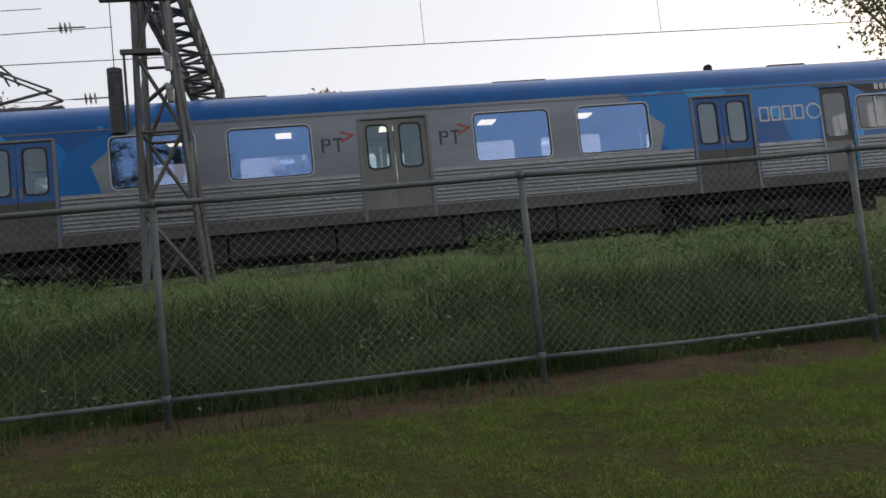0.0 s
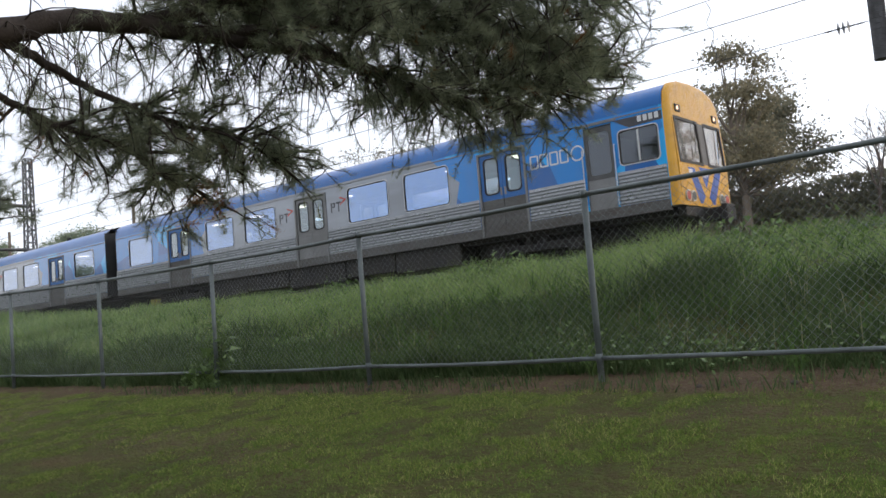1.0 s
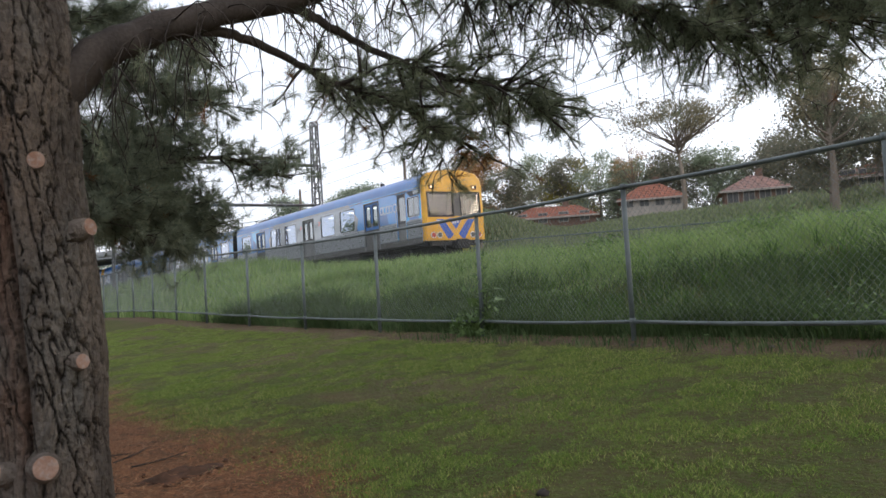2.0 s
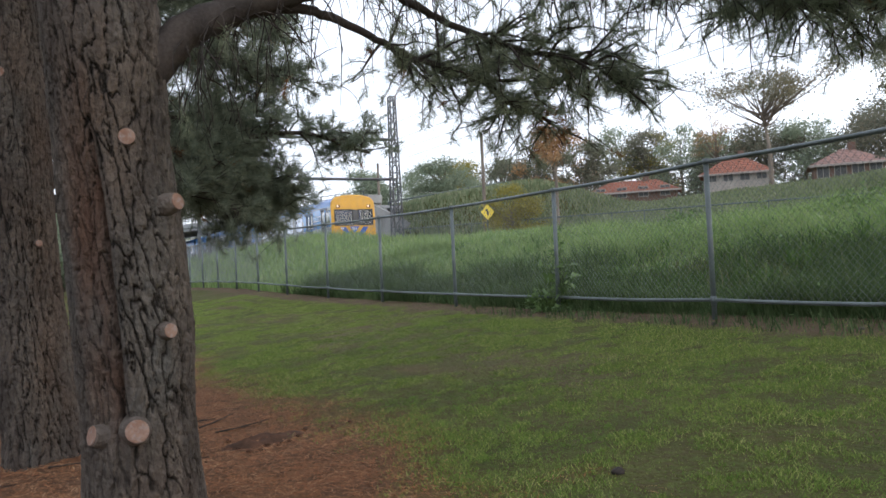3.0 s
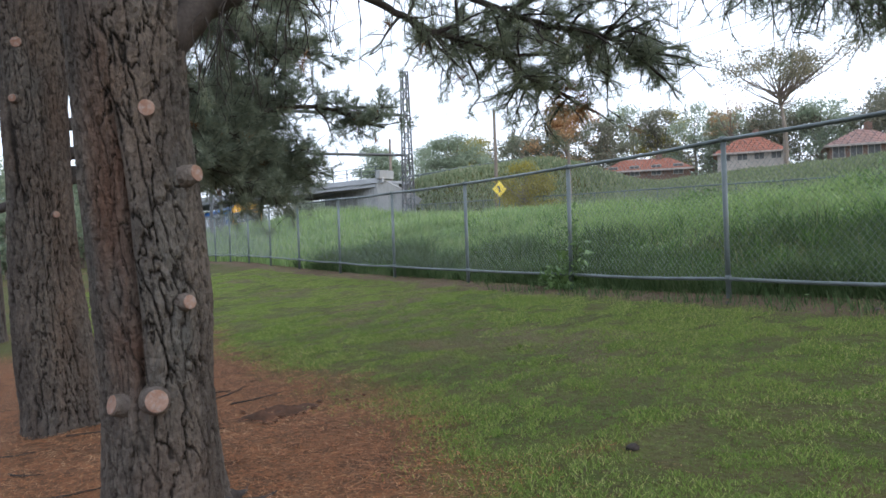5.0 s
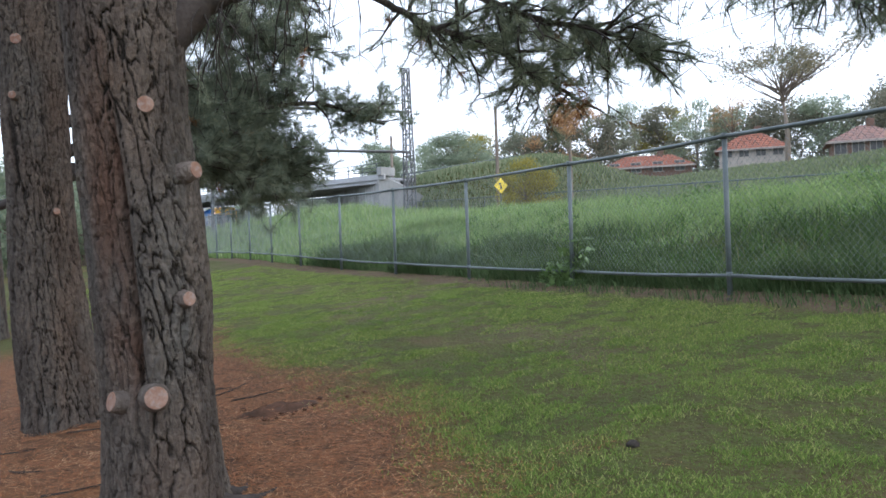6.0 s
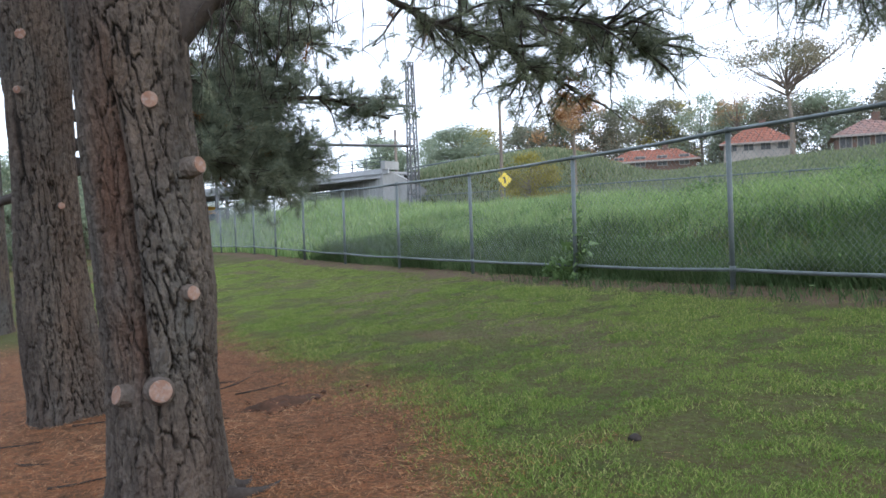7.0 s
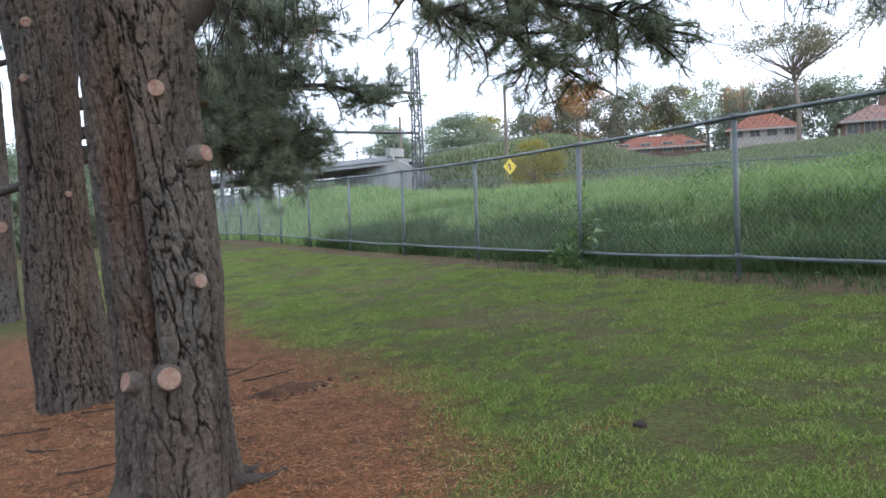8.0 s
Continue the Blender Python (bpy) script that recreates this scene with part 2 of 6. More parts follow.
CABGLASS = glass_material("windscreen_glass", (0.6, 0.63, 0.65), 0.02, (0.6, 0.65, 0.7), 0.0, 0.15, 0.32)
# the dark tint stands in for the unlit cab behind the panes
DARKGLASS = glass_material("dark_cab_glass", (0.16, 0.17, 0.18), 0.04, (0.5, 0.65, 0.85), 0.0, 1.0)
DOORGLASS = glass_material("door_glass", (0.6, 0.7, 0.72), 0.07, (0.5, 0.7, 0.85), 0.0, 0.9)


def glowing(name, colour, strength):
    m, nt, b = shader(name, 0.4, 0, colour)
    b.inputs["Emission Color"].default_value = (*colour, 1)
    b.inputs["Emission Strength"].default_value = strength
    return m


STRIP = glowing("carriage_light", (1.0, 0.9, 0.7), 3.6)
LAMP = glowing("marker_lamp", (1.0, 0.62, 0.35), 2.0)


def livery_material():
    """Silver-grey middle, faceted blue ends, blue roof edge, as one paint scheme along the carriage."""
    m, nt, b = shader("carriage_livery", 0.34, 0.0)
    tc = nt.nodes.new("ShaderNodeTexCoord")
    sp = nt.nodes.new("ShaderNodeSeparateXYZ")
    nt.links.new(tc.outputs["Object"], sp.inputs[0])
    x, z = sp.outputs[0], sp.outputs[2]
    u = calc(nt, "ABSOLUTE", calc(nt, "ADD", x, 12.02))
    edge = calc(nt, "SUBTRACT", 6.1, calc(nt, "MULTIPLY", calc(nt, "MAXIMUM", calc(nt, "SUBTRACT", z, 2.5), 0.0), 1.25))
    edge = calc(nt, "SUBTRACT", edge, calc(nt, "MULTIPLY", calc(nt, "MAXIMUM", calc(nt, "SUBTRACT", 2.5, z), 0.0), 0.3))
    ends = calc(nt, "GREATER_THAN", u, edge)
    vor = nt.nodes.new("ShaderNodeTexVoronoi")
    vor.inputs["Scale"].default_value = 0.75
    vm = nt.nodes.new("ShaderNodeMapping")
    vm.inputs["Scale"].default_value = (1, 0.0, 1.0)
    vm.inputs["Rotation"].default_value = (0, radians(28), 0)
    nt.links.new(tc.outputs["Object"], vm.inputs["Vector"])
    nt.links.new(vm.outputs[0], vor.inputs["Vector"])
    sc = nt.nodes.new("ShaderNodeSeparateColor")
    nt.links.new(vor.outputs["Color"], sc.inputs[0])
    ramp = nt.nodes.new("ShaderNodeValToRGB")
    ramp.color_ramp.interpolation = "CONSTANT"
    ramp.color_ramp.elements[0].color = (0.008, 0.11, 0.38, 1)
    for p, c in ((0.3, (0.006, 0.21, 0.62)), (0.55, (0.012, 0.38, 0.84)), (0.8, (0.006, 0.15, 0.48))):
        e = ramp.color_ramp.elements.new(p)
        e.color = (*c, 1)
    ramp.color_ramp.elements[-1].color = (0.008, 0.29, 0.72, 1)
    nt.links.new(sc.outputs[0], ramp.inputs[0])
    silver = blend(nt, noisy(nt, 0.9, 4, (0.4, 1, 2)), (0.25, 0.275, 0.315), (0.19, 0.207, 0.236))
    col = blend(nt, ends, silver, ramp.outputs[0])
    band = calc(nt, "GREATER_THAN", z, 3.28)
    col = blend(nt, band, col, blend(nt, noisy(nt, 0.6, 3), (0.015, 0.11, 0.36), (0.02, 0.14, 0.43)))
    dirt = calc(nt, "MULTIPLY", noisy(nt, 2.2, 6, (1, 1, 0.35), 0.5, 0.8), 0.16)
    col = blend(nt, dirt, col, (0.16, 0.15, 0.14))
    bare = calc(nt, "MULTIPLY", calc(nt, "SUBTRACT", 1.0, calc(nt, "MAXIMUM", ends, band)), 0.55)
    nt.links.new(bare, b.inputs["Metallic"])
    nt.links.new(col, b.inputs["Base Color"])
    lw = nt.nodes.new("ShaderNodeLayerWeight")
    lw.inputs["Blend"].default_value = 0.5
    side = calc(nt, "SUBTRACT", 1.0, band)
    nt.links.new(calc(nt, "MULTIPLY", calc(nt, "MULTIPLY", calc(nt, "POWER", lw.outputs["Facing"], 1.6), 2.4, True), calc(nt, "ADD", 0.65, calc(nt, "MULTIPLY", side, 0.35))), b.inputs["Coat Weight"])
    nt.links.new(calc(nt, "ADD", 0.08, calc(nt, "MULTIPLY", side, 0.17)), b.inputs["Specular IOR Level"])
    b.inputs["Coat Roughness"].default_value = 0.12
    b.inputs["Coat IOR"].default_value = 2.8
    relief(nt, b, noisy(nt, 1.3, 2), 0.06, 0.01)
    return m


LIVERY = livery_material()


def bark_material():
    m, nt, b = shader("pine_bark", 0.9)
    geo = nt.nodes.new("ShaderNodeAttribute")
    geo.attribute_name = "plate"
    plate = geo.outputs["Fac"]
    top = blend(nt, noisy(nt, 5, 5, (1, 1, 0.3)), (0.132, 0.11, 0.09), (0.078, 0.065, 0.054))
    top = blend(nt, calc(nt, "MULTIPLY", noisy(nt, 30, 6, (1, 1, 0.5)), 0.55), top, (0.042, 0.035, 0.031))
    top = blend(nt, calc(nt, "MULTIPLY", noisy(nt, 1.6, 3, (1, 1, 0.35), 0.5, 0.7), 0.7), top, (0.1, 0.066, 0.046))
    top = blend(nt, calc(nt, "MULTIPLY", noisy(nt, 2.3, 3, (1, 1, 0.4), 0.52, 0.72), 0.55), top, (0.095, 0.1, 0.094))
    red = nt.nodes.new("ShaderNodeAttribute")
    red.attribute_name = "strip"
    top = blend(nt, calc(nt, "MULTIPLY", red.outputs["Fac"], noisy(nt, 6, 4, (1, 1, 0.3), 0.2, 0.6)), top, (0.09, 0.052, 0.036))
    # furrows blend to near black, the shade of their depth put into the colour
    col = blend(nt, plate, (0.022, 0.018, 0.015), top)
    nt.links.new(col, b.inputs["Base Color"])
    h = noisy(nt, 34, 8, (1, 1, 0.7), 0.3, 0.7)
    relief(nt, b, h, 1.0, 0.02)
    return m


BARK = bark_material()
STUB = worn("stub_bark", (0.14, 0.115, 0.095), (0.085, 0.069, 0.058), 0.9, 0, 6, 40, 0.8, (1, 1, 1), (0.16, 0.13, 0.11), 0.012)


def soil_material():
    """Lawn, worn earth and needle litter, mixed by how the ground is covered."""
    m, nt, b = shader("park_ground", 0.95)
    at = nt.nodes.new("ShaderNodeAttribute")
    at.attribute_name = "soil"
    green = blend(nt, noisy(nt, 1.2, 6), (0.072, 0.095, 0.024), (0.115, 0.125, 0.038))
    green = blend(nt, calc(nt, "MULTIPLY", noisy(nt, 14, 6), 0.75), green, (0.085, 0.062, 0.032))
    earth = blend(nt, noisy(nt, 3.0, 6), (0.165, 0.078, 0.038), (0.095, 0.05, 0.029))
    earth = blend(nt, calc(nt, "MULTIPLY", noisy(nt, 26, 5), 0.6), earth, (0.22, 0.118, 0.06))
    earth = blend(nt, calc(nt, "MULTIPLY", noisy(nt, 7, 6, (1, 1, 1), 0.5, 0.7), 0.7), earth, (0.06, 0.034, 0.02))
    dirt = blend(nt, noisy(nt, 3.0, 6), (0.15, 0.092, 0.06), (0.095, 0.058, 0.039))
    dirt = blend(nt, calc(nt, "MULTIPLY", noisy(nt, 22, 6), 0.6), dirt, (0.19, 0.15, 0.105))
    sw = nt.nodes.new("ShaderNodeAttribute")
    sw.attribute_name = "straw"
    earth = blend(nt, sw.outputs["Fac"], dirt, earth)
    b.inputs["Specular IOR Level"].default_value = 0.1
    col = blend(nt, at.outputs["Fac"], green, earth)
    nt.links.new(col, b.inputs["Base Color"])
    relief(nt, b, noisy(nt, 30, 6), 0.9, 0.05)
    return m


SOIL = soil_material()


# ---- mesh helpers ----
class Shape:
    """Vertices, faces and material slots collected for one mesh."""

    def __init__(self):
        self.v, self.f, self.m = [], [], []

    def add(self, verts, faces, slot=0):
        n = len(self.v)
        self.v += [tuple(p) for p in verts]
        self.f += [tuple(n + i for i in f) for f in faces]
        self.m += [slot] * len(faces)
        return self

    def box(self, x0, x1, y0, y1, z0, z1, slot=0, bevel=0.0):
        if bevel <= 0:
            v = [(x, y, z) for x in (x0, x1) for y in (y0, y1) for z in (z0, z1)]
            return self.add(v, [(0, 1, 3, 2), (4, 6, 7, 5), (0, 4, 5, 1), (2, 3, 7, 6), (0, 2, 6, 4), (1, 5, 7, 3)], slot)
        bm = bmesh.new()
        bmesh.ops.create_cube(bm, size=1)
        for p in bm.verts:
            p.co = ((x0 + x1) / 2 + p.co.x * (x1 - x0), (y0 + y1) / 2 + p.co.y * (y1 - y0), (z0 + z1) / 2 + p.co.z * (z1 - z0))
        bmesh.ops.bevel(bm, geom=list(bm.edges), offset=bevel, segments=2, affect="EDGES", profile=0.5)
        bm.verts.index_update()
        self.add([p.co[:] for p in bm.verts], [[p.index for p in f.verts] for f in bm.faces], slot)
        bm.free()
        return self

    def tube(self, points, radii, sides=8, slot=0, caps=True):
        pts = [Vector(p) for p in points]
        if not hasattr(radii, "__len__"):
            radii = [radii] * len(pts)
        rings, ref = [], None
        for i, p in enumerate(pts):
            d = (pts[min(i + 1, len(pts) - 1)] - pts[max(i - 1, 0)]).normalized()
            if ref is None:
                ref = Vector((0, 0, 1)) if abs(d.z) < 0.9 else Vector((1, 0, 0))
            a = d.cross(ref).normalized()
            b = a.cross(d).normalized()
            ref = b
            rings.append([p + radii[i] * (math.cos(2 * math.pi * k / sides) * a + math.sin(2 * math.pi * k / sides) * b) for k in range(sides)])
        faces = []
        for i in range(len(rings) - 1):
            for k in range(sides):
                faces.append((i * sides + k, i * sides + (k + 1) % sides, (i + 1) * sides + (k + 1) % sides, (i + 1) * sides + k))
        if caps:
            faces.append(tuple(range(sides))[::-1])
            faces.append(tuple((len(rings) - 1) * sides + k for k in range(sides)))
        return self.add([p for r in rings for p in r], faces, slot)

    def bar(self, a, b, w=0.06, slot=0):
        return self.tube([a, b], w * 0.7, 4, slot)

    def slab(self, outline, y0, y1, slot=0):
        """A polygon in x and z, thick from y0 to y1."""
        n = len(outline)
        v = [(x, y0, z) for x, z in outline] + [(x, y1, z) for x, z in outline]
        f = [tuple(range(n)), tuple(range(n, 2 * n))[::-1]] + [(i, i + n, (i + 1) % n + n, (i + 1) % n) for i in range(n)]
        return self.add(v, f, slot)

    def ring(self, outer, inner, y0, y1, slot=0):
        """A frame between two outlines of as many points in x and z."""
        n = len(outer)
        v = [(x, y0, z) for x, z in outer] + [(x, y0, z) for x, z in inner] + [(x, y1, z) for x, z in outer] + [(x, y1, z) for x, z in inner]
        f = []
        for i in range(n):
            j = (i + 1) % n
            f += [(i, j, n + j, n + i), (2 * n + i, 3 * n + i, 3 * n + j, 2 * n + j), (i, 2 * n + i, 2 * n + j, j), (n + i, n + j, 3 * n + j, 3 * n + i)]
        return self.add(v, f, slot)


def rounded(x0, x1, z0, z1, r, n=4):
    out = []
    for cx, cz, a0 in ((x1 - r, z1 - r, 0), (x0 + r, z1 - r, 90), (x0 + r, z0 + r, 180), (x1 - r, z0 + r, 270)):
        for k in range(n + 1):
            a = radians(a0 + 90 * k / n)
            out.append((cx + r * math.cos(a), cz + r * math.sin(a)))
    return out


def part(name, shape, mats, parent=None, label="", smooth=False):
    me = bpy.data.meshes.new(name)
    me.from_pydata(shape.v, [], shape.f)
    for m in mats if isinstance(mats, (list, tuple)) else [mats]:
        me.materials.append(m)
    me.polygons.foreach_set("material_index", shape.m)
    bm = bmesh.new()
    bm.from_mesh(me)
    bmesh.ops.recalc_face_normals(bm, faces=bm.faces)
    bm.to_mesh(me)
    bm.free()
    if smooth:
        me.polygons.foreach_set("use_smooth", [True] * len(me.polygons))
    ob = new(name, me)
    if parent:
        ob.parent = parent
    return tagged(ob, label) if label else ob


def thing(name, m, label, category, group="", kind=""):
    ob = new(name)
    ob.matrix_basis = m
    ob.empty_display_size = 0.3
    return tagged(ob, label, category, group, kind)


def triangles(name, V, F, mat, parent=None, quads=False):
    """A mesh from arrays, for grass, needles and leaves."""
    me = bpy.data.meshes.new(name)
    k = F.shape[1]
    me.vertices.add(len(V))
    me.vertices.foreach_set("co", np.ascontiguousarray(V, dtype=np.float32).ravel())
    me.loops.add(F.size)
    me.loops.foreach_set("vertex_index", np.ascontiguousarray(F, dtype=np.int32).ravel())
    me.polygons.add(len(F))
    me.polygons.foreach_set("loop_start", np.arange(0, F.size, k, dtype=np.int32))
    me.polygons.foreach_set("loop_total", np.full(len(F), k, dtype=np.int32))
    me.materials.append(mat)
    me.update(calc_edges=True)
    ob = new(name, me)
    if parent:
        ob.parent = parent
    return ob


rng = np.random.default_rng(7)
TABLE = np.random.default_rng(3).random((256, 256))


def lattice(x, y):
    """Smooth value noise, 0 to 1, for arrays."""
    xi, yi = np.floor(x).astype(int), np.floor(y).astype(int)
    fx, fy = x - xi, y - yi
    fx, fy = fx * fx * (3 - 2 * fx), fy * fy * (3 - 2 * fy)
    t = lambda a, b: TABLE[a % 256, b % 256]
    return (t(xi, yi) * (1 - fx) + t(xi + 1, yi) * fx) * (1 - fy) + (t(xi, yi + 1) * (1 - fx) + t(xi + 1, yi + 1) * fx) * fy


def fbm(x, y, octaves=4):
    total, amp = np.zeros_like(np.asarray(x, float)), 0.5
    for k in range(octaves):
        total = total + amp * lattice(np.asarray(x) * 2 ** k + 17 * k, np.asarray(y) * 2 ** k + 31 * k)
        amp *= 0.5
    return total / (1 - 0.5 ** octaves)


def ease(a, b, x):
    t = np.clip((x - a) / (b - a), 0, 1)
    return t * t * (3 - 2 * t)


# ---- ground ----
FENCE_RISE = 0.4


def rise(x):
    return FENCE_RISE * ease(-9, -31, x)


def fence_y(x):
    return -0.6 * ease(-9.0, -24.0, x)


def height(x, y):
    """Ground level: lawn falling away from the fence, bank up to the railway, hillside behind it."""
    x, y = np.asarray(x, float), np.asarray(y, float)
    lawn = -0.2 + 0.1 * np.maximum(y, -14) + rise(x)
    bank = (1.08 - rise(x) * 0.5) * ease(-0.2, 5.2, y - fence_y(x)) + 0.32 * ease(4.5, 8, y) - 0.1 * ease(8.4, 9.4, y) + 0.15 * (fbm(x * 0.5, y * 0.5) - 0.5) * ease(0.3, 2, y)
    hill = 0.145 * np.maximum(y - 21, 0) - 0.085 * np.maximum(y - 60, 0) + 1.2 * (fbm(x * 0.05, y * 0.05) - 0.5) * ease(24, 50, y)
    hill = hill + 4.9 * ease(-59, -70, x) * ease(21.8, 28, y) * (1 - ease(-86, -100, x)) * (1 - ease(38, 52, y))
    bank = bank + 0.6 * ease(-31, -42, x) * ease(2, 6, y) * (1 - ease(8.2, 9.2, y))
    level = np.where(y < 0, lawn, -0.2 + rise(x) + bank + hill)
    level = level + 0.035 * (fbm(x * 1.3, y * 1.3) - 0.5) * (1 - ease(-0.5, 1, y))
    return level


def soil(x, y):
    """1 where the earth lies bare: under the pines, along the fence, in worn patches."""
    wob = (fbm(x * 0.7 + 9, y * 0.7) - 0.5) * 1.6
    fine = (fbm(x * 4, y * 4 + 5) - 0.5) * 0.9
    pines = ease(-4.2, -5.2, y + wob * 0.6 + fine * 0.4) * ease(-1.2, -2.6, x + wob) * (1 - ease(-11.5, -13.5, x + wob))
    strip = ease(-0.72, -0.3, y - fence_y(x) + wob * 0.25 + fine * 0.2) * (1 - ease(0.5, 0.9, y))
    patch = 0.5 * (y < 1) * ease(0.58, 0.76, fbm(x * 0.45 + 3, y * 0.8 + 40) + fine * 0.12) * ease(-14, -10, y)
    return np.clip(np.maximum(np.maximum(pines, strip * 0.9), patch), 0, 1)


def spread(parts):
    out = []
    for a, b, step in parts:
        out += list(np.arange(a, b, step))
    return np.array(out + [parts[-1][1]])


def build_ground():
    gx = spread([(-1500, -300, 150), (-300, -110, 12), (-110, -60, 1.6), (-60, -18, 0.8), (-18, 9, 0.16), (9, 40, 1.2), (40, 300, 20), (300, 1500, 150)])
    gy = spread([(-1500, -100, 140), (-100, -10, 6), (-10, 2, 0.16), (2, 10, 0.4), (10, 70, 1.5), (70, 300, 15), (300, 1500, 150)])
    X, Y = np.meshgrid(gx, gy, indexing="ij")
    Z = height(X, Y)
    V = np.stack([X, Y, Z], -1).reshape(-1, 3)
    n, k = len(gx), len(gy)
    i = (np.arange(n - 1)[:, None] * k + np.arange(k - 1)[None, :]).ravel()
    F = np.stack([i, i + k, i + k + 1, i + 1], -1)
    ob = triangles("ground", V, F, SOIL)
    ob.data.polygons.foreach_set("use_smooth", [True] * len(F))
    at = ob.data.attributes.new("soil", "FLOAT", "POINT")
    at.data.foreach_set("value", soil(V[:, 0], V[:, 1]).astype(np.float32))
    at = ob.data.attributes.new("straw", "FLOAT", "POINT")
    at.data.foreach_set("value", (ease(-2.6, -4.2, V[:, 1]) * ease(0.0, -2.0, V[:, 0])).astype(np.float32))
    tagged(ob, "sloping park ground of mown lawn and bare reddish earth", "ground", kind="structure")


build_ground()


def blades(name, xy, h, w, mat, lean=0.35, parent=None, label="", category="grass"):
    """Grass blades, each a bent strip of three triangles."""
    n = len(xy)
    base = np.column_stack([xy, height(xy[:, 0], xy[:, 1]) - 0.01])
    a = rng.random(n) * 2 * math.pi
    side = np.column_stack([np.cos(a), np.sin(a), np.zeros(n)]) * (w / 2)[:, None]
    b = rng.random(n) * 2 * math.pi
    out = np.column_stack([np.cos(b), np.sin(b), np.zeros(n)]) * (h * lean * (0.3 + rng.random(n)))[:, None]
    up = np.column_stack([np.zeros(n), np.zeros(n), h])
    mid = base + up * 0.6 + out * 0.35
    tip = base + up + out
    V = np.stack([base - side, base + side, mid - side * 0.8, mid + side * 0.8, tip], 1).reshape(-1, 3)
    i = np.arange(n)[:, None] * 5
    F = np.concatenate([i + np.array([[0, 1, 3]]), i + np.array([[0, 3, 2]]), i + np.array([[2, 3, 4]])], 0)
    ob = triangles(name, V, F, mat, parent)
    return tagged(ob, label, category, kind="stuff")


def single_blades(name, xy, h, w, mat, lean, label):
    """Short turf: each blade one leaning triangle."""
    n = len(xy)
    base = np.column_stack([xy, height(xy[:, 0], xy[:, 1]) - 0.004])
    a, b = rng.random(n) * 2 * math.pi, rng.random(n) * 2 * math.pi
    side = np.column_stack([np.cos(a), np.sin(a), np.zeros(n)]) * (w / 2)[:, None]
    q = h * lean * (0.3 + rng.random(n))
    tip = base + np.column_stack([np.cos(b) * q, np.sin(b) * q, h])
    V = np.stack([base - side, base + side, tip], 1).reshape(-1, 3)
    tagged(triangles(name, V, np.arange(3 * n).reshape(-1, 3), mat), label, "grass", kind="stuff")


def grow_lawn():
    n = 1500000
    # denser close to where the lawn is seen best
    x = 6 - 30 * rng.random(n) ** 1.5
    y = -6.2 + 6.4 * rng.random(n)
    s = soil(x, y)
    keep = rng.random(n) > s * 1.02
    clump = 0.65 * fbm(x * 4.5, y * 4.5, 3) + 0.35 * fbm(x * 1.1 + 7, y * 1.1, 3)
    keep &= rng.random(n) < 0.6 + 0.4 * ease(0.38, 0.54, clump)
    x, y, clump = x[keep], y[keep], clump[keep]
    h = (0.008 + 0.019 * rng.random(len(x)) ** 2) * (0.45 + 1.2 * ease(0.38, 0.62, clump))
    single_blades("lawn_grass", np.column_stack([x, y]), h, 0.0042 + 0.0035 * rng.random(len(x)), LAWN_BLADE, 1.1, "short mown green lawn grass with thin patches")
    # coarser tufts that stand above the rest
    k = 9000
    cx, cy = 5 - 16 * rng.random(k) ** 1.3, -6.0 + 6.0 * rng.random(k)
    keep = fbm(cx * 0.8 + 11, cy * 0.8, 3) > 0.46
    per = 18
    x, y = np.repeat(cx[keep], per), np.repeat(cy[keep], per)
    wide = np.repeat(0.016 + 0.03 * rng.random(keep.sum()), per)
    x, y = x + rng.normal(0, 1, len(x)) * wide, y + rng.normal(0, 1, len(x)) * wide
    keep = rng.random(len(x)) > soil(x, y) * 1.3
    x, y = x[keep], y[keep]
    single_blades("lawn_tufts", np.column_stack([x, y]), 0.01 + 0.024 * rng.random(len(x)), 0.0035 + 0.0025 * rng.random(len(x)), TUFT_BLADE, 1.3, "coarse dark green tufts standing in the lawn")


